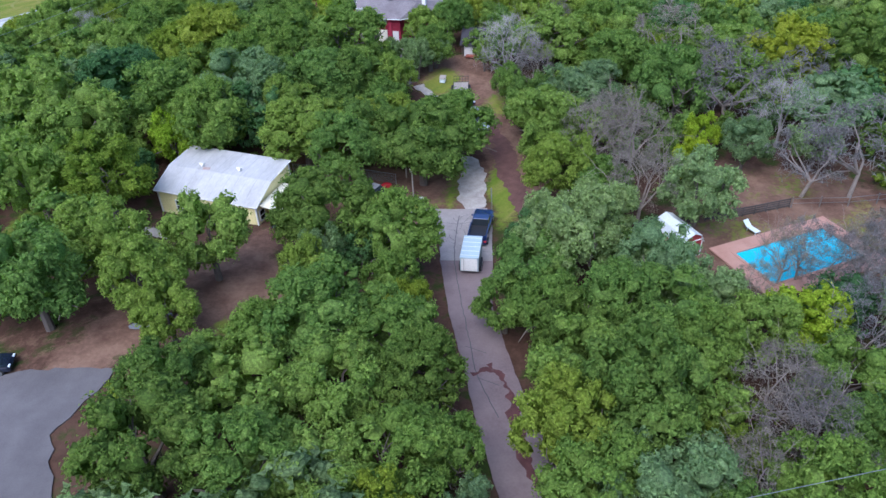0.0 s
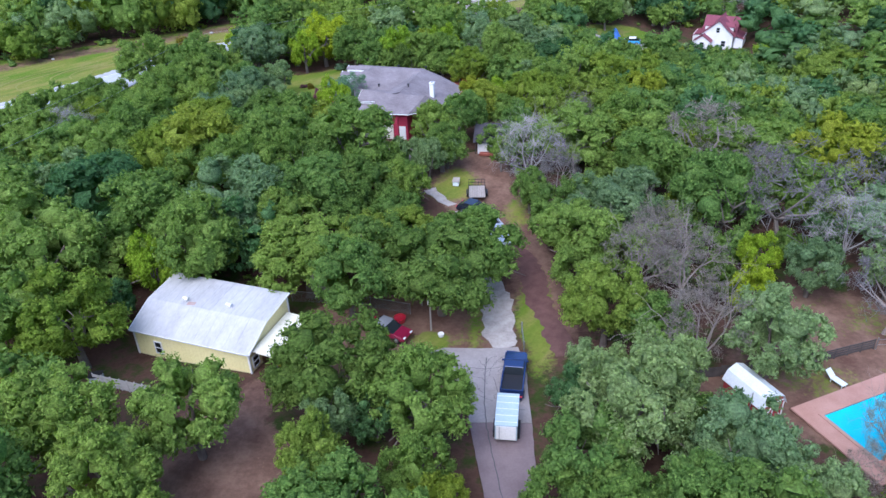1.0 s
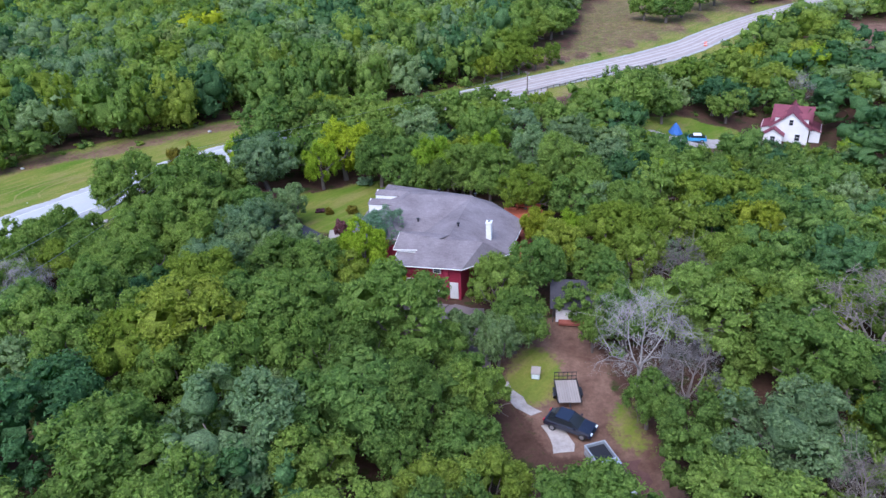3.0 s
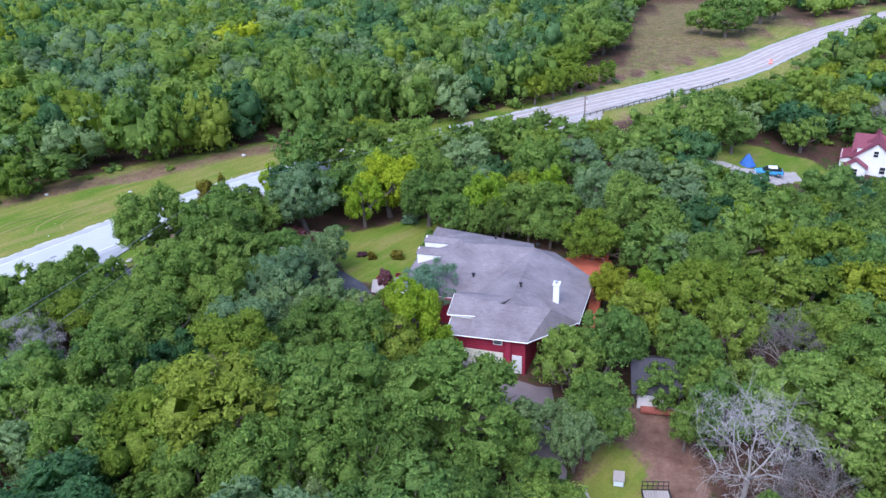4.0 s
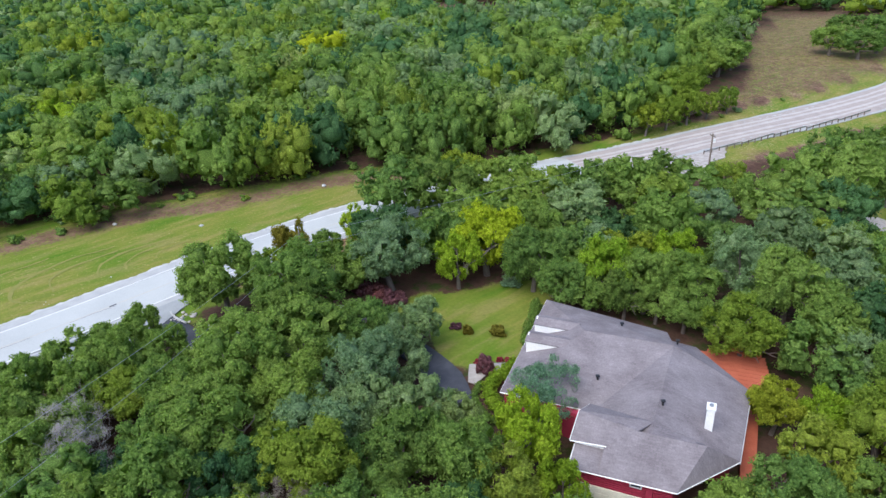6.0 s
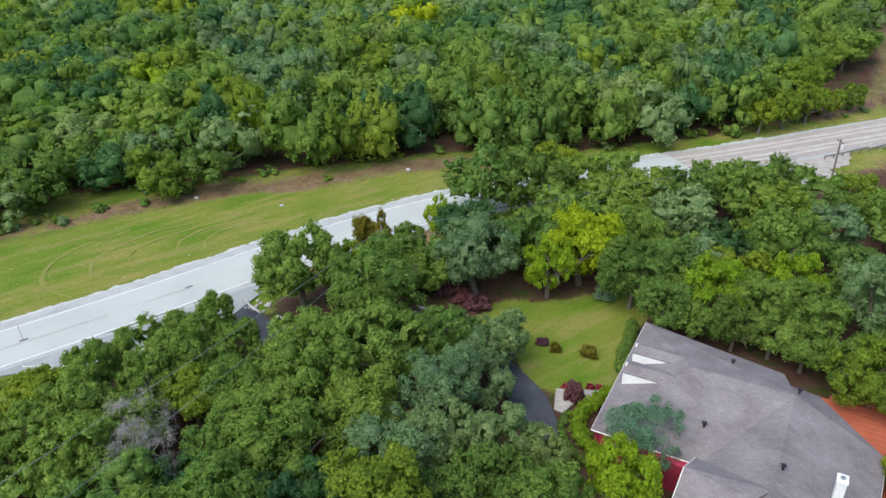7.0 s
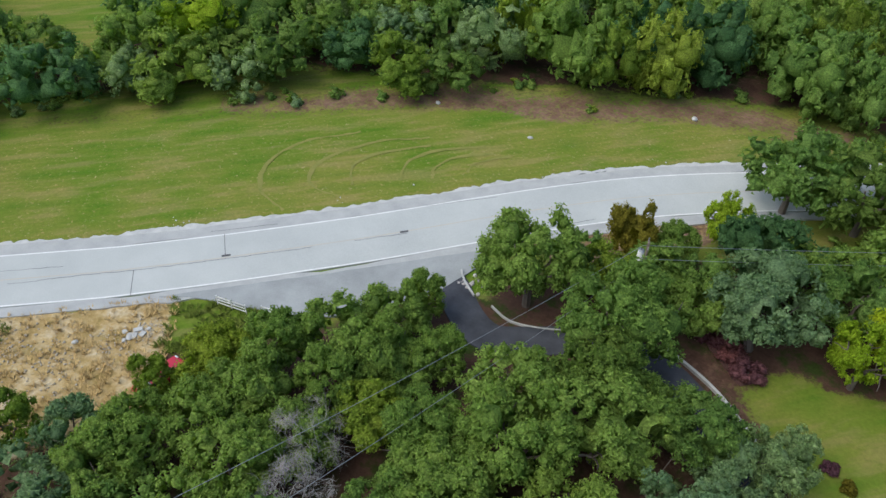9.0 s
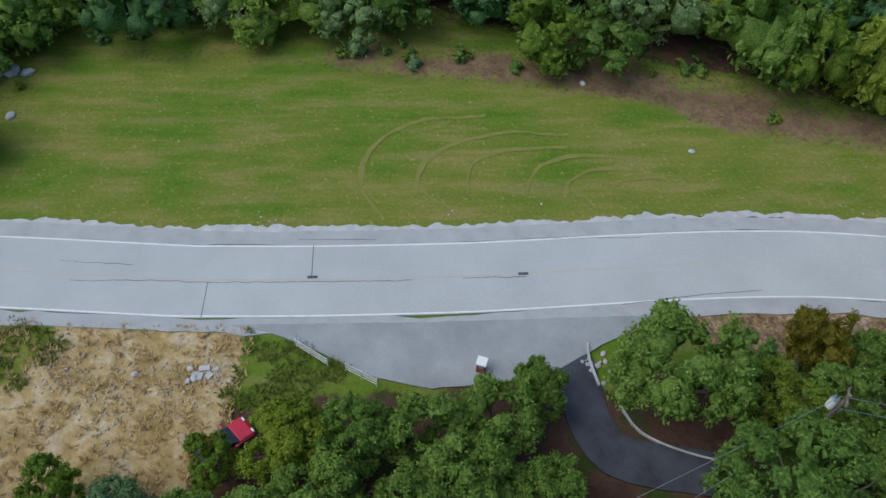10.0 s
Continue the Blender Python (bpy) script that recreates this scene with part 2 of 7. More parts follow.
def ground_material():
    m, nt, b = tree_of("ground_cover")
    at = nt.nodes.new("ShaderNodeAttribute")
    at.attribute_name = "cover"
    sep = nt.nodes.new("ShaderNodeSeparateColor")
    nt.links.new(at.outputs["Color"], sep.inputs[0])
    mid, fine, wide = noise_of(nt, 0.35, 5, 0.7), noise_of(nt, 3.0, 6, 0.7), noise_of(nt, 0.07, 4, 0.6)
    streak = noise_of(nt, 0.5, 4, 0.6, (0.22, 1.0, 1.0), turn=54)
    wood = ramp(nt, mid, [(0.3, (0.055, 0.031, 0.022)), (0.5, (0.088, 0.05, 0.037)), (0.62, (0.035, 0.055, 0.012)), (0.8, (0.05, 0.075, 0.018))])
    soil = ramp(nt, mid, [(0.35, (0.108, 0.06, 0.045)), (0.65, (0.21, 0.132, 0.097))])
    grass = ramp(nt, streak, [(0.35, (0.082, 0.152, 0.014)), (0.5, (0.145, 0.182, 0.026)), (0.62, (0.24, 0.208, 0.075))])
    grass = mixed(nt, grass, ramp(nt, wide, [(0.4, (0.074, 0.155, 0.012)), (0.6, (0.195, 0.19, 0.045))]), 0.45)
    sand = ramp(nt, mid, [(0.36, (0.2, 0.16, 0.05)), (0.45, (0.33, 0.23, 0.09)), (0.54, (0.44, 0.33, 0.165)), (0.66, (0.56, 0.5, 0.4))])
    sand = mixed(nt, sand, ramp(nt, noise_of(nt, 0.6, 6, 0.75), [(0.38, (0.24, 0.17, 0.06)), (0.52, (0.43, 0.32, 0.16)), (0.64, (0.56, 0.5, 0.38))]), 0.5)
    base = wood
    for n, other in enumerate((soil, grass, sand)):
        add = nt.nodes.new("ShaderNodeMath")
        add.operation = "MULTIPLY_ADD"
        nt.links.new(noise_of(nt, 1.1 + 0.5 * n, 6, 0.75), add.inputs[0])
        add.inputs[1].default_value = 1.1
        nt.links.new(sep.outputs[n], add.inputs[2])
        base = mixed(nt, base, other, ramp(nt, add.outputs[0], [(0.78, (0, 0, 0)), (1.3, (1, 1, 1))]))
    base = mixed(nt, base, ramp(nt, fine, [(0.3, (0.35, 0.35, 0.35)), (0.7, (0.65, 0.65, 0.65))]), 0.55, "OVERLAY")
    nt.links.new(base, b.inputs["Base Color"])
    b.inputs["Roughness"].default_value, b.inputs["Specular IOR Level"].default_value = 0.95, 0.1
    bumped(nt, b, fine, 0.7, 0.08)
    return m


GROUND = ground_material()

# ---- small builders ----
def part(name, bm, material, parent=None, label=""):
    me = bpy.data.meshes.new(name)
    bm.to_mesh(me)
    bm.free()
    me.materials.append(material)
    ob = new(name, me)
    ob.parent = parent
    return tagged(ob, label)


def thing(name, m, label, category, group="", kind=""):
    ob = new(name)
    ob.matrix_basis = m
    ob.empty_display_size = 0.3
    return tagged(ob, label, category, group, kind)


def box(bm, x, y, z, sx, sy, sz, turn=0.0, tilt=0.0, bevel=0.0):
    """A box by its centre and sizes, turned about z and tilted about its own x, in degrees."""
    m = Matrix.Translation((x, y, z)) @ Euler((radians(tilt), 0, radians(turn))).to_matrix().to_4x4() @ Matrix.Diagonal((sx, sy, sz, 1))
    made = bmesh.ops.create_cube(bm, size=1.0, matrix=m)["verts"]
    if bevel:
        edges = list({e for v in made for e in v.link_edges})
        bmesh.ops.bevel(bm, geom=edges, offset=bevel, segments=2, affect="EDGES", profile=0.6)
    return bm


def boxed(*args, **kw):
    return box(bmesh.new(), *args, **kw)


def tube(bm, a, b, r0, r1, sides=6):
    a, b = Vector(a), Vector(b)
    q = (b - a).to_track_quat("Z", "Y").to_matrix()
    rings = []
    for p, r in ((a, r0), (b, r1)):
        rings.append([bm.verts.new(p + q @ Vector((r * math.cos(k * math.tau / sides), r * math.sin(k * math.tau / sides), 0))) for k in range(sides)])
    for k in range(sides):
        bm.faces.new((rings[0][k], rings[0][(k + 1) % sides], rings[1][(k + 1) % sides], rings[1][k]))
    bm.faces.new(rings[1])
    bm.faces.new(rings[0][::-1])
    return bm


def prism(bm, outline, axis, lo, hi):
    """An outline of (p, q) pairs pushed along an axis: x gives (y, z), y gives (x, z), z gives (x, y)."""
    put = {"x": lambda p, q, s: (s, p, q), "y": lambda p, q, s: (p, s, q), "z": lambda p, q, s: (p, q, s)}[axis]
    a, b = [bm.verts.new(put(p, q, lo)) for p, q in outline], [bm.verts.new(put(p, q, hi)) for p, q in outline]
    n = len(outline)
    bm.faces.new(a)
    bm.faces.new(b[::-1])
    for k in range(n):
        bm.faces.new((a[k], b[k], b[(k + 1) % n], a[(k + 1) % n]))
    bmesh.ops.recalc_face_normals(bm, faces=bm.faces)
    return bm


def sheet(bm, corners, thick):
    """A flat panel through its corners, thickened downwards."""
    top = [bm.verts.new(c) for c in corners]
    low = [bm.verts.new(Vector(c) - Vector((0, 0, thick))) for c in corners]
    n = len(corners)
    bm.faces.new(top)
    bm.faces.new(low[::-1])
    for k in range(n):
        bm.faces.new((top[k], low[k], low[(k + 1) % n], top[(k + 1) % n]))
    return bm


# ---- plan of the land ----
HILLS = [(-5, 69, -1.2, 17, 1.0), (-27, 44, 1.6, 12, 1.0), (-20, 119, 0.9, 22, 1.0), (55, 170, -9.0, 21, 2.0), (-1, 74, -0.95, 11, 2.0), (-31, 68, -1.7, 8, 1.2)]


def land(x, y):
    z = 0.0 * x
    for cx, cy, h, reach, long in HILLS:
        z = z + h * np.exp(-((x - cx) ** 2 + ((y - cy) / long) ** 2) / (2 * reach * reach))
    return z


def curve_of(points, step=1.5):
    """A smooth line through points, in even small steps."""
    p = [np.array(q, float) for q in points]
    p = [2 * p[0] - p[1]] + p + [2 * p[-1] - p[-2]]
    out = []
    for a, b, c, d in zip(p, p[1:], p[2:], p[3:]):
        n = max(2, int(np.linalg.norm(c - b) / step))
        for k in range(n):
            t = k / n
            out.append(0.5 * (2 * b + (c - a) * t + (2 * a - 5 * b + 4 * c - d) * t * t + (3 * b - a - 3 * c + d) * t**3))
    return np.array(out + [p[-2]])


def far_from(line, x, y):
    """Distance of points from a line of points."""
    best = np.full(np.shape(x), 1e9)
    for (ax, ay), (bx, by) in zip(line[:-1], line[1:]):
        dx, dy = bx - ax, by - ay
        t = np.clip(((x - ax) * dx + (y - ay) * dy) / (dx * dx + dy * dy + 1e-9), 0, 1)
        best = np.minimum(best, np.hypot(x - ax - t * dx, y - ay - t * dy))
    return best


def inside(poly, x, y):
    """Signed distance of points from an outline: positive inside."""
    hit = np.zeros(np.shape(x), bool)
    for (ax, ay), (bx, by) in zip(poly, poly[1:] + poly[:1]):
        cross = (ay > y) != (by > y)
        with np.errstate(divide="ignore", invalid="ignore"):
            hit ^= cross & (x < (bx - ax) * (y - ay) / (by - ay if by != ay else 1e-9) + ax)
    d = far_from(poly + poly[:1], x, y)
    return np.where(hit, d, -d)


ROAD = curve_of([(-215, -20), (-140, 57), (-98.7, 104.5), (-90, 115), (-79.4, 129.6), (-60.5, 157), (-38, 178.5), (-13, 196.8), (1, 208.3), (16, 221.2), (30.5, 234.5), (47, 250.5), (61, 266.5), (100, 305), (170, 362)], 2.0)
LANE = curve_of([(-7, 104), (-2.3, 100), (0.8, 92), (2.2, 87.3), (3.1, 82.4), (4.3, 77.5), (5.7, 70.2)])
DRIVE = curve_of([(-69.4, 133.2), (-66.6, 131.8), (-64.4, 130.4), (-62.2, 129.3), (-60, 129.2), (-58.2, 130.4), (-56.3, 132.2), (-54, 134.2), (-50, 135.8), (-46, 135.4), (-38, 131), (-32.5, 126), (-30, 120)])
MEADOW = [(-116, 103), (-121.6, 109.3), (-125, 113.5), (-123.8, 118.4), (-116.7, 128.2), (-109.9, 135.4), (-103.7, 141.4), (-97.9, 148.5), (-91.5, 154.9), (-84.8, 160.9), (-77, 164), (-65.8, 174.9), (-56, 179.5), (-42, 181), (-36, 181), (-60, 160), (-98, 108), (-108, 96)]
LAWN = [(-41.4, 137.8), (-38.6, 142.8), (-35, 144), (-28.8, 147.2), (-24.6, 146.6), (-24.6, 141), (-25.6, 134), (-26.4, 128.9), (-30.4, 128.2), (-33.2, 130), (-37.4, 134.4)]
SANDLOT = [(-99, 95), (-95, 101), (-91.5, 104.5), (-84.8, 113.3), (-81, 110), (-77, 104), (-79, 97), (-86, 92), (-95, 88)]
YARD = [(-29, 39.5), (-16, 44), (-16, 53), (-20, 61), (-24, 56), (-27, 46)]
WESTLAWN = [(-46, 48), (-37, 52), (-36, 60), (-46, 63)]
POOLYARD = [(17, 61), (22, 55), (37, 54), (42, 66), (40, 72), (28, 75.5), (21, 66)]
POSTYARD = [(-16, 74), (-8, 75.5), (1, 77), (1, 66), (-4, 64.5), (-12, 66.5), (-19, 67)]
SHEDYARD = [(-8, 100), (-7, 94), (-4, 88), (2, 88), (1.5, 101), (-2, 108), (-7, 107)]
VILLAYARD = [(18, 183), (30, 192), (42, 190), (44, 182), (32, 175), (22, 178)]
FARFIELD = [(-3, 224), (3, 238), (13.3, 249), (17, 268), (21, 299), (33, 338), (42, 360), (60, 350), (76, 322), (80, 304), (58, 278), (40, 258), (14, 236)]
SCRUB = [(-150, 98), (-132, 122), (-122, 138), (-112, 152), (-99, 161), (-82, 172), (-68, 182), (-50, 191), (-33, 183), (-60, 160), (-98, 108), (-125, 85)]
GRASSES = [(MEADOW, 0.62), (SCRUB, 0.5), (LAWN, 1.0), (WESTLAWN, 1.0), (VILLAYARD, 0.9), (FARFIELD, 0.3)]
SANDGRASS = [(-100, 95), (-95, 101.5), (-92.2, 101), (-91, 97), (-95, 92)]
MOUND = [(-84.6, 113.6), (-81, 116), (-77.2, 117.2), (-76.5, 113), (-80, 109.6)]
WESTCLEAR = [(-205, 150), (-180, 172), (-152, 164), (-138, 147), (-137, 131), (-150, 127), (-175, 130)]
PINKCLEAR = [(86, 236), (96, 268), (116, 268), (108, 236)]
FARGAPS = [(-128, 412), (-90, 396), (-50, 374), (-47, 334), (-66, 330), (-104, 362)]


def wobble(x, y, size, seed=0.0):
    return np.array([noise.noise((a * size + seed, b * size, seed)) for a, b in zip(np.ravel(x), np.ravel(y))]).reshape(np.shape(x))


def covers(x, y):
    """How much bare soil, grass and sand lies at a place."""
    near = (x > -215) & (x < 120) & (y > 15) & (y < 420)
    soil, grass, sand = np.zeros(x.shape), np.zeros(x.shape), np.zeros(x.shape)
    xn, yn = x[near], y[near]
    w = wobble(xn, yn, 0.35) * 1.2 + wobble(xn, yn, 0.12, 7) * 1.5
    soft = lambda d, width: np.clip(0.5 + d / width, 0, 1)
    g, s, e = np.zeros(xn.shape), np.zeros(xn.shape), np.zeros(xn.shape)
    for poly, much in GRASSES + [(WESTCLEAR, 0.8)]:
        g = np.maximum(g, much * soft(inside(poly, xn, yn) + w, 2.5))
    road = far_from(ROAD, xn, yn)
    g = np.maximum(g, 0.85 * soft(10.5 - road + w * 1.5, 3.0))
    s = soft(inside(SANDLOT, xn, yn) + w, 2.5)
    g = g * (1 - s)
    far_side = soft(xn + 14, 12.0) * soft(13 - road + w, 5.0)
    g, e = g * (1 - 0.35 * far_side), np.maximum(e, 0.5 * far_side)
    s = np.maximum(s, 0.22 * far_side)
    s = np.maximum(s, 0.12 * soft(2.6 - np.hypot(xn + 2.6, (yn - 90.5) / 1.3) + w, 3.0))
    for poly in (SANDGRASS, MOUND):
        much = soft(inside(poly, xn, yn) + 0.6 * w, 1.8)
        g, s = np.maximum(g, 0.95 * much), s * (1 - much)
    dry = soft(inside(MEADOW, xn, yn), 4.0) * soft(xn + 76 + 20 * wobble(xn, yn, 0.05, 4), 24.0)
    g, s = g * (1 - 0.15 * dry), np.maximum(s, 0.17 * dry)
    e, s = np.maximum(e, 0.7 * soft(inside(MEADOW, xn, yn), 4.0)), np.maximum(s, 0.16 * soft(inside(MEADOW, xn, yn), 4.0))
    g = np.maximum(g, 0.68 * soft(1.9 - np.hypot((xn - 3.9) / 1.0, (yn - 71) / 4.5) * 1.0 + 0.4 * w, 1.5))
    g = np.maximum(g, 0.45 * soft(0.9 - np.abs(xn + 1.9) + 0.5 * w, 1.2) * soft(7 - np.abs(yn - 73), 3.0))
    s = np.maximum(s, 0.08 * soft(inside(YARD, xn, yn) + w, 3.0))
    g = np.maximum(g, 0.7 * soft(1.6 - np.hypot((xn + 18.5) / 1.0, (yn - 44.5) / 0.8) + 0.6 * w, 2.0))
    g = np.maximum(g, 0.3 * soft(wobble(xn, yn, 0.25, 9) * 5 + 0.1, 2.0) * soft(inside(POOLYARD, xn, yn), 3.0))
    g = np.maximum(g, 0.6 * soft(1.7 - np.hypot((xn + 6) / 1.0, (yn - 68) / 0.9) + 0.5 * w, 1.5))
    g = np.maximum(g, 0.6 * soft(2.8 - np.hypot((xn + 5.2) / 1.0, (yn - 98) / 1.6) + 0.6 * w, 2.5))
    g = np.maximum(g, 0.45 * soft(1.6 - np.hypot((xn - 2.6) / 1.0, (yn - 92) / 2.2) + 0.6 * w, 2.0))
    dirt = soft(1.2 + inside([(-64.5, 142.5), (-61.5, 142.6), (-53, 154), (-50, 164), (-55, 160)], xn, yn) + 0.4 * w, 1.5)
    g, e, s = g * (1 - dirt), np.maximum(e, 0.9 * dirt), np.maximum(s, 0.3 * dirt)
    rim = inside(MEADOW, xn, yn)
    bank = soft(rim + 5.5 + 1.6 * w, 4.0) * soft(-rim + 0.8 * w, 2.5) * (yn > 118) * soft(xn + 112 + 6 * w, 12.0)
    e, g = np.maximum(e, 0.8 * bank), g * (1 - 0.5 * bank)
    s = np.maximum(s, 0.18 * soft(inside(FARFIELD, xn, yn) + w, 6.0))
    for poly, much in ((YARD, 1.0), (POOLYARD, 1.0), (POSTYARD, 1.0), (SHEDYARD, 1.0), (PINKCLEAR, 0.9), (FARGAPS, 0.8), (FARFIELD, 0.42)):
        e = np.maximum(e, much * soft(inside(poly, xn, yn) + w, 2.5))
    e = np.maximum(e, soft(2.4 - far_from(LANE, xn, yn) + 0.6 * w, 1.5))
    e = np.maximum(e, 0.25 * soft(wobble(xn, yn, 0.06, 3) * 6 - 0.9, 3.0))
    soil[near], grass[near], sand[near] = e, g, s
    return soil, grass, sand


def ground_sheet():
    def steps(lo, hi, step, reach):
        out, d = list(np.arange(lo, hi + 0.1, step)), step
        while out[-1] < hi + reach:
            d *= 1.22
            out.append(out[-1] + d)
        d = step
        while out[0] > lo - reach:
            d *= 1.22
            out.insert(0, out[0] - d)
        return np.array(out)

    xs, ys = steps(-135, 60, 1.0, 2500), steps(25, 215, 1.0, 2500)
    gx, gy = np.meshgrid(xs, ys)
    x, y = gx.ravel(), gy.ravel()
    bumps = 0.06 * wobble(x, y, 0.4)
    me = bpy.data.meshes.new("ground")
    nx, ny = len(xs), len(ys)
    k = np.arange(nx * ny).reshape(ny, nx)
    faces = np.stack([k[:-1, :-1], k[:-1, 1:], k[1:, 1:], k[1:, :-1]], -1).reshape(-1, 4)
    quads(me, np.stack([x, y, land(x, y) + bumps - 0.05], -1), faces)
    col = me.attributes.new("cover", "FLOAT_COLOR", "POINT")
    s, g, d = covers(x, y)
    col.data.foreach_set("color", np.stack([s, g, d, np.ones_like(s)], -1).ravel())
    me.materials.append(GROUND)
    me.polygons.foreach_set("use_smooth", np.ones(len(faces), bool))
    tagged(new("ground", me), "woodland floor of brown leaf litter, soil and grass", "ground", kind="structure")


def quads(me, verts, faces):
    """Fill a mesh with triangles or quads from arrays."""
    verts, faces = np.asarray(verts, np.float32), np.asarray(faces, np.int32)
    me.vertices.add(len(verts))
    me.vertices.foreach_set("co", verts.ravel())
    me.loops.add(faces.size)
    me.loops.foreach_set("vertex_index", faces.ravel())
    me.polygons.add(len(faces))
    me.polygons.foreach_set("loop_start", np.arange(0, faces.size, faces.shape[1], dtype=np.int32))
    me.update(calc_edges=True)


ground_sheet()


def ribbon(line, left, right, lift, skirt=0.0, rag=0.0, seed=1.0, pace=0.7):
    """A strip along a line, from left to right of it, draped over the land."""
    line = np.asarray(line)
    t = np.gradient(line, axis=0)
    t /= np.linalg.norm(t, axis=1)[:, None] + 1e-9
    nrm = np.stack([t[:, 1], -t[:, 0]], -1)
    bm = bmesh.new()
    rows = []
    for k, (p, n) in enumerate(zip(line, nrm)):
        a = left + (rag * (0.6 * noise.noise((k * pace, seed, 0)) + 0.7 * noise.noise((k * pace * 0.29, seed + 2.7, 0)) + 0.4 * noise.noise((k * pace * 2.3, seed + 1.3, 0))) if rag else 0)
        b = right + (rag * (0.6 * noise.noise((k * pace, seed + 5, 0)) + 0.7 * noise.noise((k * pace * 0.29, seed + 7.7, 0)) + 0.4 * noise.noise((k * pace * 2.3, seed + 6.3, 0))) if rag else 0)
        row = []
        for s in np.linspace(a, b, 5):
            q = p + n * s
            row.append(bm.verts.new((q[0], q[1], float(land(q[0], q[1])) + lift)))
        rows.append(row)
    for r, s in zip(rows, rows[1:]):
        for i in range(4):
            bm.faces.new((r[i], r[i + 1], s[i + 1], s[i]))
    if skirt:
        edge = [e for e in bm.edges if e.is_boundary]
        new_verts = [v for v in bmesh.ops.extrude_edge_only(bm, edges=edge)["geom"] if isinstance(v, bmesh.types.BMVert)]
        for v in new_verts:
            v.co.z -= skirt
    bmesh.ops.recalc_face_normals(bm, faces=bm.faces)
    return bm


def patch(outline, lift, grid=1.5, rag=0.0, skirt=0.12, seed=2.0):
    """A piece of paving with a given outline, draped over the land."""
    pts = []
    for (ax, ay), (bx, by) in zip(outline, outline[1:] + outline[:1]):
        n = max(1, int(math.hypot(bx - ax, by - ay) / 0.7))
        for k in range(n):
            x, y = ax + (bx - ax) * k / n, ay + (by - ay) * k / n
            pts.append((x + rag * noise.noise((x * 0.8, y * 0.8, seed)), y + rag * noise.noise((x * 0.8, y * 0.8, seed + 9))))
    edge = len(pts)
    xs, ys = [p[0] for p in pts], [p[1] for p in pts]
    gx, gy = np.meshgrid(np.arange(min(xs), max(xs), grid), np.arange(min(ys), max(ys), grid))
    keep = inside(pts, gx, gy) > 0.4
    every = pts + list(zip(gx[keep].tolist(), gy[keep].tolist()))
    v, _, f, _, _, _ = delaunay_2d_cdt([Vector(p) for p in every], [(k, (k + 1) % edge) for k in range(edge)], [], 1, 1e-4)
    bm = bmesh.new()
    made = [bm.verts.new((p.x, p.y, float(land(p.x, p.y)) + lift)) for p in v]
    for face in f:
        bm.faces.new([made[k] for k in face])
    rim = bmesh.ops.extrude_edge_only(bm, edges=[e for e in bm.edges if e.is_boundary])["geom"]
    for w in rim:
        if isinstance(w, bmesh.types.BMVert):
            w.co.z -= skirt
    bmesh.ops.recalc_face_normals(bm, faces=bm.faces)
    return bm


# ---- roads and paving ----
road = tagged(part("road", ribbon(ROAD, -3.75, 3.75, 0.10, 0.2), ASPHALT), "two-lane road of bleached grey asphalt", "road", kind="structure")
SIDE = surface("grey_shoulder", (0.31, 0.318, 0.325), (0.43, 0.437, 0.44), 0.95, 0.5, 12.0, bump=0.4, depth=0.02)
tagged(part("verge_edge", ribbon(curve_of(ROAD[30:150], 0.3), -5.8, -5.1, 0.06, 0.2, 0.7, 8.0, 0.27), CHALK), "ragged chalky edge of the shoulder", "shoulder", kind="structure")
tagged(part("shoulder", ribbon(ROAD, -5.3, -3.75, 0.085, 0.2, 0.3), SIDE), "ragged pale gravel shoulder of the road", "shoulder", kind="structure")
tagged(part("shoulder", ribbon(ROAD, 3.75, 5.2, 0.085, 0.2, 0.5, 3.0), SIDE), "pale gravel shoulder beside the road", "shoulder", kind="structure")
NEAR_ROAD = ROAD[:np.argmax(ROAD[:, 0] > -32)]
for side in (-3.6, 3.6):
    part("edge_line", ribbon(NEAR_ROAD, side - 0.07, side + 0.07, 0.106), LINE, road, "worn white edge line")
part("centre_line", ribbon(NEAR_ROAD, -0.06, 0.06, 0.106), OLDLINE, road, "faded yellow centre line")
APRON = [(-86.1, 112.8), (-77.6, 124.4), (-65.4, 141.7), (-66.9, 135), (-67.5, 130), (-69.5, 126), (-72, 122), (-75.5, 119), (-81.4, 116.2), (-84, 114.6)]
tagged(part("apron", patch(APRON, 0.12, rag=0.1), BLACKTOP), "dark asphalt apron where the drive meets the road", "driveway", kind="structure")
tagged(part("driveway", ribbon(DRIVE, -1.65, 1.65, 0.105, 0.2, 0.15), DRIVETOP), "curving driveway of dark asphalt", "driveway", kind="structure")
SLAB = [(-6.2, 66.4), (-4.7, 67.1), (2.0, 67.3), (2.6, 63.9), (2.8, 56.6), (2.9, 50.3), (4.4, 43), (6.4, 36.1), (8.7, 30.6), (11.4, 20), (5.6, 20), (3.7, 30.4), (2.2, 35.9), (0.7, 42.8), (-0.7, 48.6), (-1.9, 55.5), (-2.5, 60.3), (-3.8, 63.4)]
SOUTH = [p for p in SLAB if p[1] < 57]
drive_slab = tagged(part("concrete_drive", patch([(-2.2, 57.2), (2.78, 57.2)] + SOUTH, 0.09, rag=0.12), CONCRETE), "cracked pinkish concrete drive with leaf litter", "driveway", kind="structure")
OLDSLAB = surface("bleached_concrete", (0.235, 0.21, 0.21), (0.37, 0.34, 0.338), 0.9, 0.5, 5.0, bump=0.25, depth=0.01, specular=0.2)
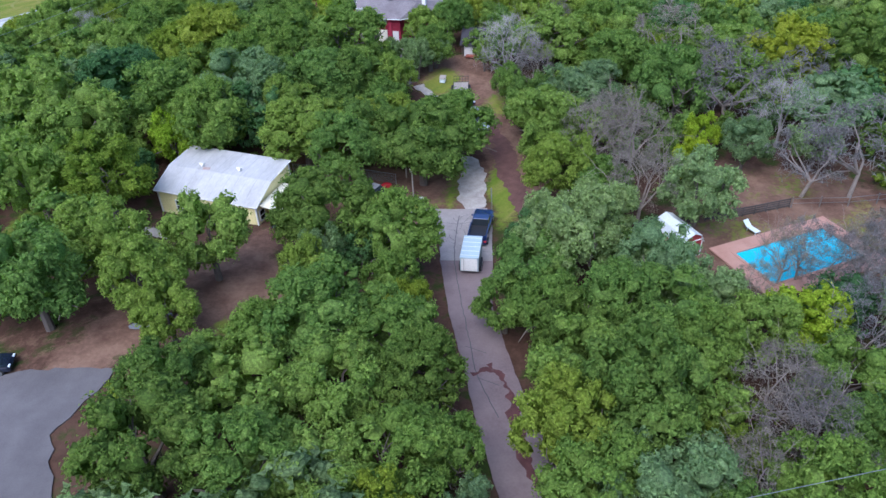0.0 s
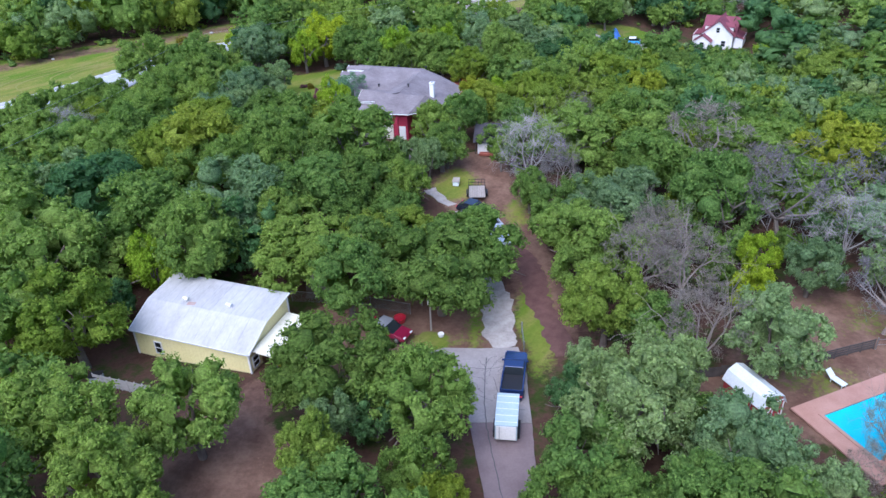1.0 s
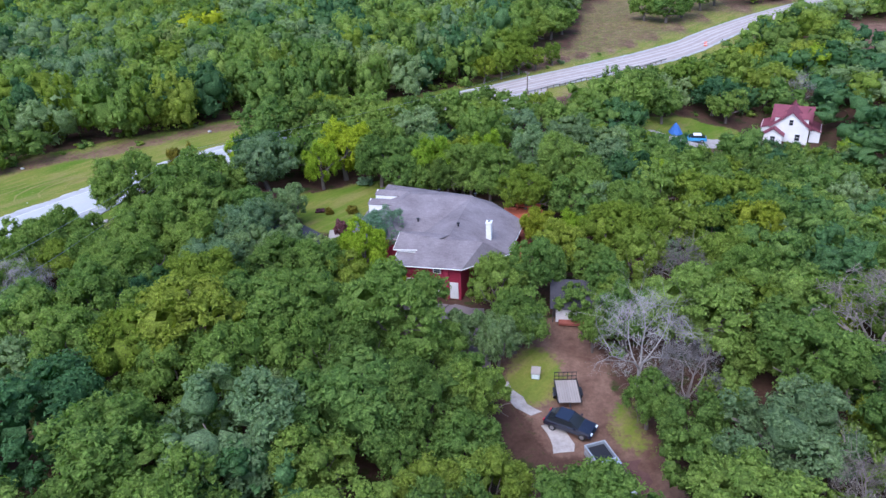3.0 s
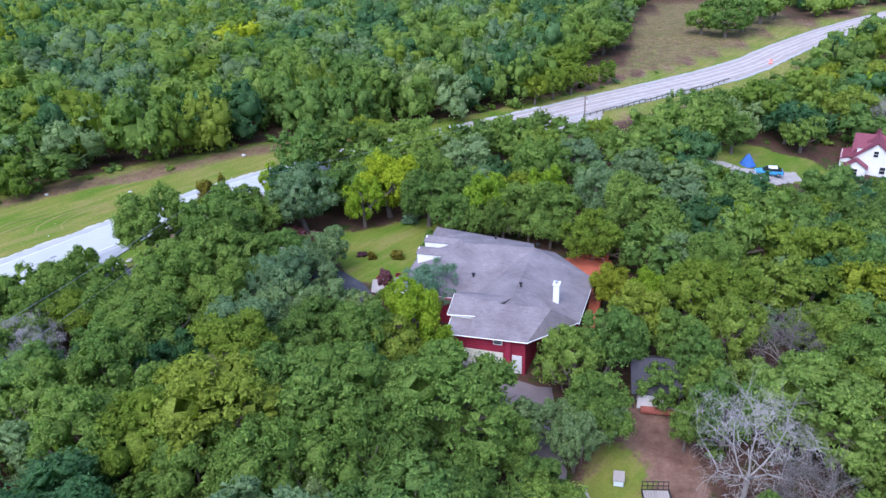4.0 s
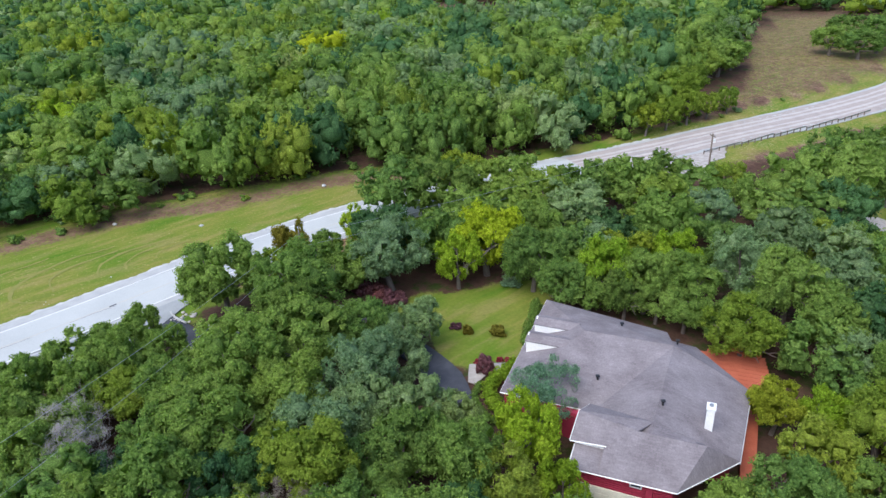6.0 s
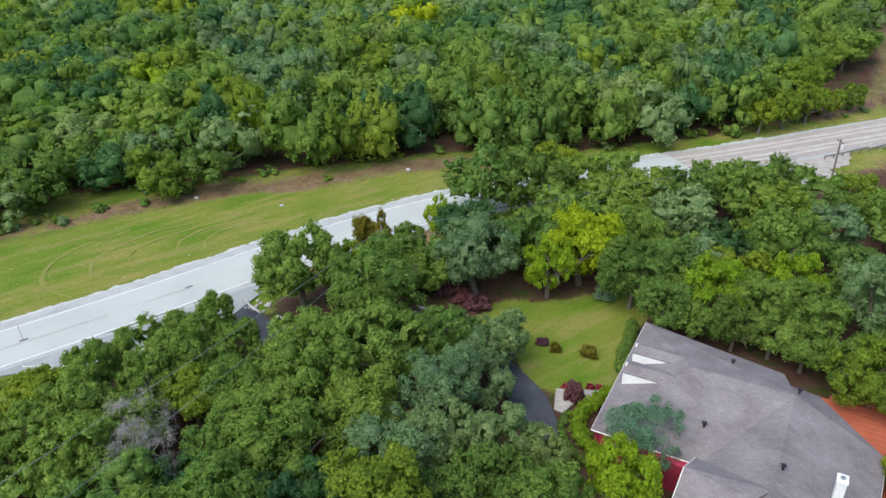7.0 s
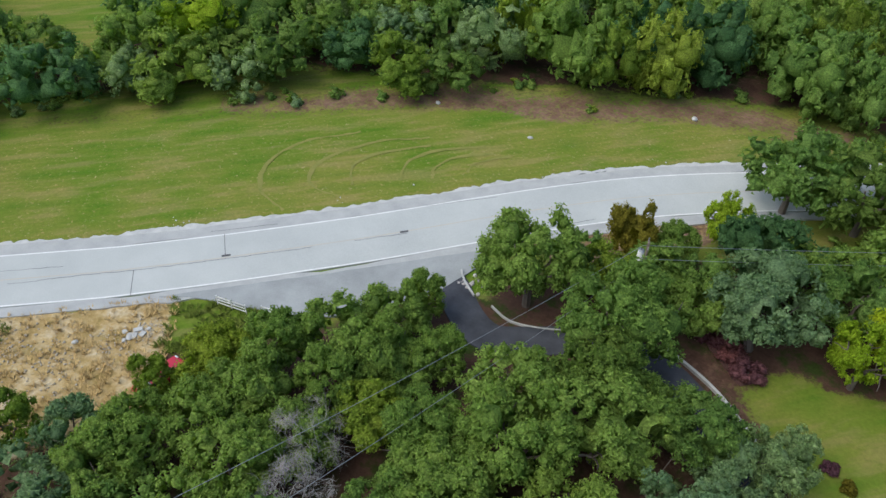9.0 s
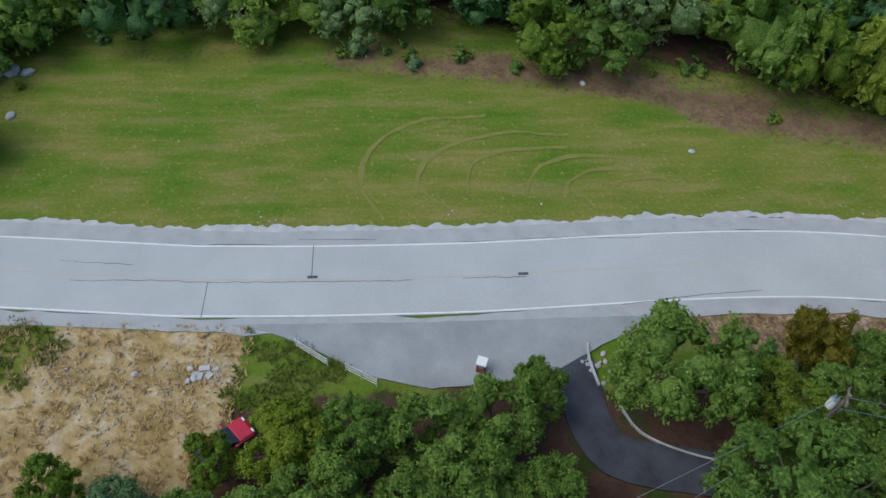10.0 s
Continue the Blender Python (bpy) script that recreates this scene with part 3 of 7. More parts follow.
tagged(part("concrete_apron", patch([p for p in SLAB[:4]] + [(2.78, 57.25), (-2.2, 57.25)] + SLAB[-2:], 0.092, rag=0.1), OLDSLAB), "cracked pale concrete apron at the drive's head", "driveway", kind="structure")
STRIP = [(-1.9, 79), (0.2, 79.4), (1.1, 76.8), (1.6, 72.8), (1.9, 67.4), (-0.8, 67.4), (-1.2, 70.5), (-1.4, 74)]
tagged(part("gravel_track", patch(STRIP, 0.02, rag=1.0), GRAVEL), "pale gravel track with grassy edges", "track", kind="structure")
LOT = [(-31, 38.6), (-25, 39.4), (-25.5, 36.5), (-27, 33), (-24, 27), (-24, 15), (-50, 15), (-50, 36), (-36, 38)]
tagged(part("parking_lot", patch(LOT, 0.06, rag=0.5), surface("grey_lot_gravel", (0.09, 0.083, 0.092), (0.15, 0.14, 0.15), 0.95, 0.4, 12.0, bump=0.5, depth=0.03)), "grey gravel parking lot", "parking lot", kind="structure")
for outline, words in (([(-9.0, 96.4), (-7.8, 97.2), (-6.4, 95.2), (-4.8, 93.5), (-5.9, 92.9), (-7.6, 94.4)], "spilled pale gravel on the dry grass"), ([(-4.7, 91.9), (-3.6, 92.2), (-2.4, 90.4), (-2.3, 89.0), (-4.2, 88.6)], "spilled pale gravel beside the parked car")):
    tagged(part("gravel_patch", patch(outline, 0.0, grid=0.5, rag=0.5), GRAVEL), words, "gravel", kind="structure")
tagged(part("gravel_pullout", patch([(-10.2, 193.6), (3.6, 204.6), (3.0, 198), (-2, 193), (-6, 190.5)], 0.07, rag=0.5), GRAVEL), "pale gravel pull-out beside the road", "gravel", kind="structure")
tagged(part("garage_court", patch([(-20, 110.5), (-10, 109), (-9, 101), (-9.5, 96), (-12.5, 96), (-14, 103)], 0.08, rag=0.5), surface("dusty_court", (0.14, 0.115, 0.12), (0.23, 0.195, 0.2), 0.95, 0.6, 8.0, bump=0.3)), "dusty concrete court before the garage", "driveway", kind="structure")

# ---- trees ----
def ball(n=2):
    """A rounded cube of quads: directions and faces."""
    verts, faces, seen = [], [], {}
    for axis in range(3):
        for sign in (-1, 1):
            for i in range(n):
                for j in range(n):
                    face = []
                    for a, b in ((i, j), (i + 1, j), (i + 1, j + 1), (i, j + 1)):
                        p = [0.0, 0.0, 0.0]
                        p[axis], p[(axis + 1) % 3], p[(axis + 2) % 3] = sign, (2 * a / n - 1) * sign, 2 * b / n - 1
                        key = tuple(round(c, 4) for c in p)
                        if key not in seen:
                            seen[key] = len(verts)
                            verts.append(p)
                        face.append(seen[key])
                    faces.append(face)
    v = np.array(verts, float)
    return v / np.linalg.norm(v, axis=1)[:, None], np.array(faces)


def unit(v):
    return v / (np.linalg.norm(v, axis=-1, keepdims=True) + 1e-9)


def crown_shape(seed, masses, tufts, leaves, leaf, core=0.84, squash=0.6, detail=3, slim=0.65, tufted=0.78):
    """Foliage of a crown of radius 1 about its middle: overlapping masses, set all over with small tufts of leaves."""
    rng = np.random.default_rng(seed)
    order = np.arange(masses)
    turn, up = order * 2.4 + rng.uniform(0, 0.6, masses), 1.0 - 1.5 * np.clip((order - 0.6) / max(1, masses - 1), 0, 1) + rng.uniform(-0.12, 0.12, masses)
    up = np.clip(up, -0.6, 0.97)
    out = np.sqrt(1 - up**2) * rng.uniform(0.56, 0.84, masses)
    mc = np.stack([out * np.cos(turn), out * np.sin(turn), 0.68 * up * rng.uniform(0.82, 1.14, masses) + 0.02], -1)
    mr = rng.uniform(0.15, 0.32, masses)
    mc[0], mr[0] = (rng.uniform(-0.06, 0.06), rng.uniform(-0.06, 0.06), 0.03), 0.72
    sv, sf = ball(detail)
    verts, faces, n = [], [], 0
    if core:
        for k in range(1 if detail > 1 else masses):
            v = sv * mr[k] * core * (1 + 0.09 * rng.normal(size=(len(sv), 1))) * (1, 1, 0.9) + mc[k]
            verts.append(v)
            faces.append(np.concatenate([sf[:, :3], sf[:, [0, 2, 3]]]) + n)
            n += len(v)

    share = mr**2 * np.where(order == 0, 1.5, 1.0)
    share = share / share.sum()

    def bare_skin(count, low, high):
        """Places on the outside of the masses."""
        pick = rng.choice(masses, count * 5, p=share)
        way = unit(rng.normal(size=(count * 5, 3)) + 0.7 * unit(mc[pick]) + (0, 0, 0.35))
        p = mc[pick] + way * (mr[pick] * rng.uniform(low, high, count * 5))[:, None] * (1, 1, 0.9)
        hid = np.zeros(len(p), bool)
        for k in range(masses):
            hid |= (np.linalg.norm((p - mc[k]) / (1, 1, 0.9), axis=1) < mr[k] * 0.93) & (pick != k)
        return p[~hid][:count], way[~hid][:count]

    c, _ = bare_skin(tufts, 0.92, 1.12)
    r = rng.uniform(0.07, 0.17, len(c))
    some = int(leaves * tufted)
    pick = rng.choice(len(c), some, p=r**2 / (r**2).sum())
    way = unit(rng.normal(size=(some, 3)) + (0, 0, 0.6))
    p = c[pick] + way * (r[pick] * rng.uniform(0.5, 1.15, some))[:, None] * (1, 1, 0.75)
    rest, outward = bare_skin(leaves - some, 0.68, 0.9)
    p, way = np.concatenate([p, rest]), np.concatenate([way, outward])
    nrm = unit(0.9 * way + 0.35 * unit(p) + (0, 0, 0.2) + 0.27 * rng.normal(size=p.shape))
    a = unit(np.cross(nrm, rng.normal(size=p.shape)))
    b = np.cross(nrm, a)
    size = leaf * rng.uniform(0.6, 1.35, (len(p), 1))
    a, b = a * size, b * size * slim * rng.uniform(0.75, 1.25, (len(p), 1))
    sag = nrm * size * 0.25
    leafv = np.stack([p + 1.15 * a - sag, p - 0.7 * a + b, p - 0.7 * a - b], 1).reshape(-1, 3)
    verts.append(leafv)
    faces.append(np.arange(len(leafv)).reshape(-1, 3) + n)
    return np.concatenate(verts) * (1, 1, squash / 0.6), np.concatenate(faces)


def clumped(seed, lobes, lumps, leaves, leaf, detail=3, rough=0.13, size=(0.1, 0.19), droop=0.42, fill=0.78):
    """A full crown of radius 1 about its middle: broad lobes set with many small leafy clumps, and loose leaves over them."""
    rng = np.random.default_rng(seed)
    order = np.arange(lobes)
    turn = order * 2.4 + rng.uniform(0, 0.7, lobes)
    up = np.clip(0.95 - (0.95 + droop) * (order / max(1, lobes - 1)) + rng.uniform(-0.12, 0.12, lobes), -droop, 0.95)
    out = np.sqrt(1 - up**2) * rng.uniform(0.5, 0.68, lobes)
    lc = np.stack([out * np.cos(turn), out * np.sin(turn), 0.52 * up * rng.uniform(0.85, 1.15, lobes)], -1)
    lr = rng.uniform(0.24, 0.4, lobes)
    lc[0], lr[0] = (0, 0, -0.02), 0.58

    def hidden(p, skip, centres, radii, share):
        hid = np.zeros(len(p), bool)
        for k in range(len(radii)):
            hid |= (np.linalg.norm((p - centres[k]) / (1, 1, 0.88), axis=1) < radii[k] * share) & (skip != k)
        return hid

    tries = lumps * 7
    pick = rng.choice(lobes, tries, p=lr**2 / (lr**2).sum())
    way = unit(rng.normal(size=(tries, 3)) + 0.55 * unit(lc[pick]) + (0, 0, 0.4))
    p = lc[pick] + way * lr[pick][:, None] * 0.88 * (1, 1, 0.88)
    free = ~hidden(p, pick, lc, lr, 0.85)
    p, pick = p[free], pick[free]
    r = rng.uniform(*size, len(p))
    keep = []
    for k in range(len(p)):
        if len(keep) < lumps and (not keep or np.all(np.linalg.norm(p[keep] - p[k], axis=1) > 0.5 * (r[keep] + r[k]))):
            keep.append(k)
    cc, cr = p[keep], r[keep]
    verts, faces, n = [], [], 0

    def shells(centres, radii, div, other, other_r, share, rough):
        nonlocal n
        sv, sf = ball(div)
        m = len(radii)
        stretch = rng.uniform(0.8, 1.2, (m, 1, 3)) * (1, 1, 0.85)
        v = sv[None] * stretch * (1 + rough * rng.normal(size=(m, len(sv), 1))) + 0.7 * rough * rng.normal(size=(m, len(sv), 3))
        v = v * radii[:, None, None] + centres[:, None]
        f = (sf[None] + (np.arange(m) * len(sv))[:, None, None]).reshape(-1, 4)
        v = v.reshape(-1, 3)
        mid = v[f].mean(1)
        own = np.repeat(np.arange(m), len(sf))
        f = f[~(hidden(mid, own if other is centres else np.full(len(mid), -1), other, other_r, share) | hidden(mid, np.full(len(mid), -1), lc, lr * fill, 0.88))]
        tri = np.concatenate([f[:, :3], f[:, [0, 2, 3]]])
        used, back = np.unique(tri, return_inverse=True)
        verts.append(v[used])
        faces.append(back.reshape(-1, 3) + n)
        n += len(used)

    shells(cc, cr, detail, cc, cr, 0.78, rough)
    shells(lc, lr * fill, 2, np.zeros((0, 3)), np.zeros(0), 0.9, 0.05)
    if leaves:
        pick = rng.choice(len(cc), leaves, p=cr**2 / (cr**2).sum())
        way = unit(rng.normal(size=(leaves, 3)) + 0.6 * unit(cc[pick]) + (0, 0, 0.35))
        p = cc[pick] + way * (cr[pick] * rng.uniform(0.9, 1.6, leaves))[:, None] * (1, 1, 0.88)
        nrm = unit(way + (0, 0, 0.5) + 0.65 * rng.normal(size=p.shape))
        a = unit(np.cross(nrm, rng.normal(size=p.shape)))
        b = np.cross(nrm, a)
        big = leaf * rng.uniform(0.6, 1.35, (leaves, 1))
        leafv = np.stack([p + 1.3 * a * big, p - 0.7 * a * big + 0.62 * b * big, p - 0.7 * a * big - 0.62 * b * big], 1).reshape(-1, 3)
        verts.append(leafv)
        faces.append(np.arange(len(leafv)).reshape(-1, 3) + n)
    return np.concatenate(verts), np.concatenate(faces)


def limbs(bm, rng, base, way, length, radius, depth, spread=0.6, sides=5, bend=0.25, kids=3):
    """A branch that bends, tapers and forks."""
    p, w = Vector(base), Vector(way).normalized()
    for s in range(3):
        w = (w + Vector(rng.normal(size=3)) * bend).normalized()
        q = p + w * length / 3
        tube(bm, p, q, radius * (1 - 0.2 * s), radius * (0.8 - 0.2 * s), sides)
        p = q
        if depth > 0 and s > 0:
            for _ in range(kids - 1 if s == 1 else kids):
                k = (w + Vector(rng.normal(size=3)) * spread + Vector((0, 0, 0.15))).normalized()
                limbs(bm, rng, p, k, length * rng.uniform(0.5, 0.72), radius * 0.42, depth - 1, spread, max(3, sides - 1), bend, kids)


def tree_proto(kind, seed, label, light=False):
    """A tree with a crown radius of 1 and its middle 1.0 over the ground, to be scaled."""
    rng = np.random.default_rng(seed)
    ob = thing("tree", Matrix.Identity(4), label, "tree")
    bm = bmesh.new()
    lean = rng.normal(size=2) * 0.06
    if kind == "dead":
        tube(bm, (0, 0, -0.08), (lean[0], lean[1], 0.5), 0.045, 0.036, 6)
        for k in range(5):
            w = Vector((math.cos(k * 1.3 + lean[0] * 9) * 0.55, math.sin(k * 1.3 + lean[0] * 9) * 0.55, 0.8))
            limbs(bm, rng, (lean[0], lean[1], 0.3 + 0.05 * k), w, 0.95, 0.018, 3, 0.6, 4, 0.16, 2)
        part("trunk", bm, GREYWOOD, ob)
        v, f = crown_shape(seed, 18, 140, 2200, 0.1, core=0.0, detail=1, slim=0.03)
        me = bpy.data.meshes.new("spray")
        quads(me, v + (0, 0, 1.0), f)
        me.materials.append(GREYWOOD)
        new("spray", me).parent = ob
        return ob
    thick = 0.6 if kind == "bare" else 1.0
    tube(bm, (0, 0, -0.08), (lean[0], lean[1], 0.45), 0.085 * thick, 0.062 * thick, 7)
    for _ in range(4 if kind != "bare" else 5):
        w = Vector((*rng.normal(size=2) * 0.6, 0.75))
        limbs(bm, rng, (lean[0], lean[1], 0.42), w, 0.95 if kind == "bare" else 0.66, 0.045 * thick, 0 if light else 1 if kind != "bare" else 3, 0.6, 4, 0.2, 2)
    part("trunk", bm, TWIG if kind == "bare" else BARK, ob)
    if kind in ("bare", "willow"):
        masses, tufts, leaves, leaf = {"bare": (22, 120, 3800, 0.07), "willow": (26, 120, 7000, 0.06)}[kind]
        v, f = crown_shape(seed, masses, tufts // (2 if light else 1), leaves // (4 if light else 1), leaf * (1.9 if light else 1), core=0.0 if kind == "bare" else 0.34, detail=2, slim=0.07 if kind == "bare" else 0.16)
    else:
        lobes, lumps, leaves, leaf = {"oaks": (13, 116, 4500, 0.0325), "bright": (9, 100, 4300, 0.034), "olive": (10, 106, 4300, 0.033), "dark": (11, 106, 4300, 0.031), "silver": (11, 90, 4600, 0.034), "rusty": (7, 80, 3200, 0.032)}[kind]
        v, f = clumped(seed, lobes, lumps if not light else lumps // 2, leaves // (4 if light else 1), leaf * (1.8 if light else 1), 1, 0.26, (0.07, 0.135) if not light else (0.1, 0.17))
    if kind in ("bright", "rusty"):
        v = v * (0.85, 0.85, 1.25)
    me = bpy.data.meshes.new("crown")
    quads(me, v + (0, 0, 1.0), f)
    me.materials.append(LEAVES[kind])
    crown = new("crown", me)
    crown.parent = ob
    return ob


LABELS = {
    "oaks": "post oak with a dense lumpy green crown", "bright": "elm with bright yellow-green leaves", "olive": "oak with an olive-yellow autumn crown",
    "dark": "dark green cedar elm with fine leaves", "silver": "thin-leaved tree with a pale grey-green crown", "bare": "half-bare withered tree with grey twigs",
    "dead": "leafless dead tree with bleached branches", "rusty": "small tree with rusty brown leaves", "willow": "feathery blue-green tree beside the house",
}
OAKS_WEST = [(-21.6, 42.1, 2.3), (-43.8, 72.3, 5.0), (-36.8, 81.1, 5.0), (-32.6, 43.3, 4.0), (-24.8, 45.2, 2.9), (-21.4, 51.2, 3.3), (-12.4, 57.6, 4.5), (-5.4, 54.2, 3.5), (-10.0, 42.5, 3.8), (-4.4, 41.5, 3.3), (-13.2, 40.0, 2.5), (-7.2, 35.1, 3.4), (-1.9, 37.1, 2.9), (-18.5, 35.4, 2.9), (-17.7, 29.0, 3.6), (-11.7, 28.9, 3.4), (-6.8, 28.0, 2.9), (-2.5, 30.1, 3.3), (-29.8, 49.2, 3.4), (-42.7, 61.1, 3.9), (-18.8, 74.6, 5.2), (-14.0, 71.3, 3.7), (-20.3, 88.6, 5.3), (-29.9, 75.5, 4.1), (-36.8, 97.6, 5.1), (-27.7, 99.7, 5.1), (-5.3, 72.5, 5.2), (-17.9, 99.5, 5.0), (-34.0, 102.0, 3.3), (-30.3, 103.1, 2.8), (-41.9, 99.3, 3.3), (-36.7, 92.9, 3.5), (-30.9, 92.6, 3.3)]
OAKS_WEST_MORE = [(-13.6, 98.2, 2.2), (-11.6, 94.6, 2.0), (-2.9, 76.6, 4.7), (6.9, 88.9, 2.6), (-10.5, 91.0, 2.6), (-6.9, 101.6, 2.2), (0.7, 102.0, 1.4), (4.0, 91.6, 1.9), (8.2, 74.0, 2.6), (-26.3, 94.6, 3.3), (-23.5, 98.3, 2.5), (-23.0, 103.6, 2.5), (-17.0, 94.9, 2.4), (-6.4, 102.7, 2.7)]
OAKS_EAST = [(0.8, 31.3, 2.1), (6.0, 49.7, 3.2), (4.0, 46.6, 2.4), (7.2, 45.6, 2.6), (12.2, 44.9, 3.0), (15.6, 43.4, 3.7), (17.8, 40.5, 2.7), (9.1, 37.9, 3.3), (12.3, 34.3, 3.7), (7.6, 32.5, 2.9), (9.3, 28.6, 3.1), (16.3, 29.4, 2.1), (22.2, 42.8, 2.6), (26.6, 38.3, 3.0), (26.0, 33.6, 2.4), (22.4, 29.2, 2.6), (8.6, 78.8, 3.9), (9.6, 67.2, 3.3), (13.4, 64.4, 2.8), (23.5, 85.0, 4.3), (18.7, 94.7, 4.3), (33.0, 100.5, 5.1), (48.1, 98.0, 5.2), (10.3, 101.4, 4.5), (3.8, 102.5, 2.7)]
SILVER_EAST = [(29.5, 73.8, 2.4), (36.5, 73.5, 2.4), (2.0, 27.3, 1.7), (13.3, 28.5, 3.3), (19.1, 46.6, 2.7), (14.6, 50.2, 2.8), (12.9, 85.7, 4.6), (21.9, 62.1, 3.4), (40.7, 81.0, 5.5)]
DARK_WEST = [(-44.3, 85.1, 5.0)]
OLIVE_WEST = [(-36.4, 62.6, 4.2), (-41.9, 94.5, 3.4)]
BRIGHT_WEST = [(-33.8, 73.8, 3.0)]
OAKS_ROAD = [(-52.9, 80.3, 4.8), (-48.8, 67.4, 3.5), (-60.3, 134.6, 4.1), (-53.1, 148.3, 2.1), (-51.0, 134.0, 4.3), (-46.9, 124.4, 4.0), (-50.3, 119.2, 3.7), (-53.3, 122.8, 3.5), (-48.9, 128.0, 3.2), (-44.8, 129.4, 2.5), (-52.1, 113.9, 3.3), (-67.4, 118.4, 3.0), (-70.8, 114.6, 2.6), (-66.0, 127.2, 1.8), (-66.0, 123.0, 2.8), (-63.8, 119.1, 2.7), (-69.3, 106.6, 2.8), (-68.5, 110.7, 2.9), (-62.9, 110.2, 2.7), (-71.3, 102.7, 2.8), (-70.5, 99.6, 2.8), (-64.1, 105.5, 3.1), (-54.3, 110.4, 2.5), (-61.5, 120.1, 2.4), (-64.7, 114.8, 2.4), (-53.2, 100.5, 3.1), (-49.3, 103.9, 3.1), (-49.1, 111.2, 3.9), (-46.8, 94.8, 3.6), (-60.3, 122.5, 2.2)]
SILVER_WEST = [(-28.6, 84.3, 5.5), (-7.2, 101.6, 2.4)]
SILVER_DRIVE = [(16.7, 50.4, 3.1), (9.4, 53.7, 3.9), (12.2, 57.9, 3.1)]
BARE_EAST = [(31.6, 92.6, 3.6), (42.1, 92.4, 4.0), (16.4, 79.5, 2.8), (21.5, 36.5, 3.0), (22.8, 33.3, 2.9), (29.8, 42.8, 2.8), (18.7, 30.3, 2.2), (13.1, 72.9, 3.4), (17.1, 72.3, 3.4), (16.9, 63.1, 3.3), (30.4, 84.3, 5.5), (34.0, 68.0, 3.5), (38.7, 67.9, 3.9), (25.2, 98.8, 4.5), (7.5, 93.5, 2.5)]
BRIGHT_EAST = [(25.4, 76.2, 2.0), (23.2, 71.0, 2.2)]
OLIVE_EAST = [(41.1, 98.1, 5.1)]
RUSTY_ROAD = [(-56.2, 145.7, 2.7)]
BRIGHT_ROAD = [(-50.6, 154.6, 2.4)]
SILVER_ROAD = [(-75.7, 100.0, 2.2)]
SILVER_HOUSE = [(-11.6, 101.0, 1.9), (-8.6, 99.0, 1.6), (-36.6, 123.6, 2.5), (-32.8, 117.4, 2.4), (-29.6, 117.0, 2.0), (-38.2, 127.6, 2.5), (-36.4, 130.6, 2.4), (-42.7, 143.0, 4.3), (-39.2, 120.9, 3.1), (-40.6, 113.3, 3.2), (-37.5, 116.5, 2.7), (-2.6, 145.7, 3.7), (7.9, 146.8, 3.6)]
OLIVE_ROAD = [(-75.2, 106.4, 1.7), (-59.9, 114.9, 2.7), (-73.2, 110.6, 2.7), (-79.4, 97.1, 2.1), (-54.7, 139.4, 2.6), (-74.2, 112.2, 1.8)]
OAKS_HOUSE = [(-9.2, 138.0, 2.3), (-12.0, 139.4, 2.3), (-6.2, 137.2, 2.2), (-15.4, 139.6, 2.2), (-19.2, 140.0, 2.1), (-41.7, 129.2, 2.8), (-44.2, 116.9, 3.3), (-37.6, 149.0, 3.5), (-32.4, 111.0, 3.1), (-28.0, 111.2, 3.0), (-24.5, 109.7, 2.4), (-8.3, 108.4, 2.8), (-4.7, 111.1, 3.0), (-1.5, 115.8, 2.9), (2.9, 110.0, 2.2), (3.4, 106.4, 2.2), (1.5, 113.0, 2.7), (16.8, 108.5, 3.1), (7.0, 113.6, 2.9), (16.1, 113.9, 3.0), (14.1, 123.8, 3.1), (-22.0, 140.5, 2.6), (-13.2, 141.4, 2.8), (-8.6, 142.4, 3.2), (1.4, 142.0, 3.4), (4.6, 136.0, 3.0), (13.7, 135.3, 3.1), (8.2, 128.5, 2.7), (25.9, 130.2, 2.9)]
DARK_HOUSE = [(10.0, 137.7, 3.1)]
OLIVE_HOUSE = [(-3.2, 122.8, 2.2), (4.6, 121.1, 3.0), (9.2, 122.4, 3.0), (18.1, 124.0, 3.0), (22.6, 122.9, 3.0), (-4.4, 133.2, 3.3), (18.3, 133.7, 3.1), (24.5, 135.4, 3.2)]
OAKS_NORTH = [(17.0, 189.5, 3.4), (23.6, 197.2, 4.2), (32.1, 204.0, 4.3), (40.7, 211.3, 4.2), (25.1, 184.6, 3.0), (-26.4, 167.0, 4.1), (-21.0, 168.9, 3.7), (-14.8, 169.4, 4.0), (-9.2, 166.3, 3.8), (-25.8, 144.8, 3.2), (-36.0, 169.6, 3.6), (-31.0, 170.4, 3.4), (-45.6, 170.2, 3.2), (-48.2, 164.3, 4.3), (-35.2, 156.5, 3.5), (-29.5, 160.1, 3.9), (-26.5, 153.5, 3.0), (-41.2, 165.6, 4.3), (-9.9, 155.8, 3.8), (1.7, 172.1, 2.6), (16.8, 179.7, 4.4), (20.2, 188.0, 3.2), (44.9, 211.3, 5.5), (40.5, 193.5, 3.4), (52.8, 205.8, 5.5), ]
DEAD_ROAD = [(-58.6, 106.4, 2.8)]
BARE_HOUSE = [(-39.5, 104.6, 2.4), (-18.7, 104.8, 2.0), (11.5, 111.9, 2.9)]
BRIGHT_HOUSE = [(-31.9, 148.3, 4.4), (-34.8, 144.4, 2.9), (-9.5, 147.5, 3.0), (-23.3, 114.8, 2.9), (-20.3, 109.9, 2.1), (0.6, 122.6, 2.1), (-17.7, 142.6, 3.6)]
WILLOW_HOUSE = [(-22.1, 120.1, 2.7)]
SILVER_NORTH = [(-22.1, 160.9, 4.3), (3.9, 155.6, 3.9)]
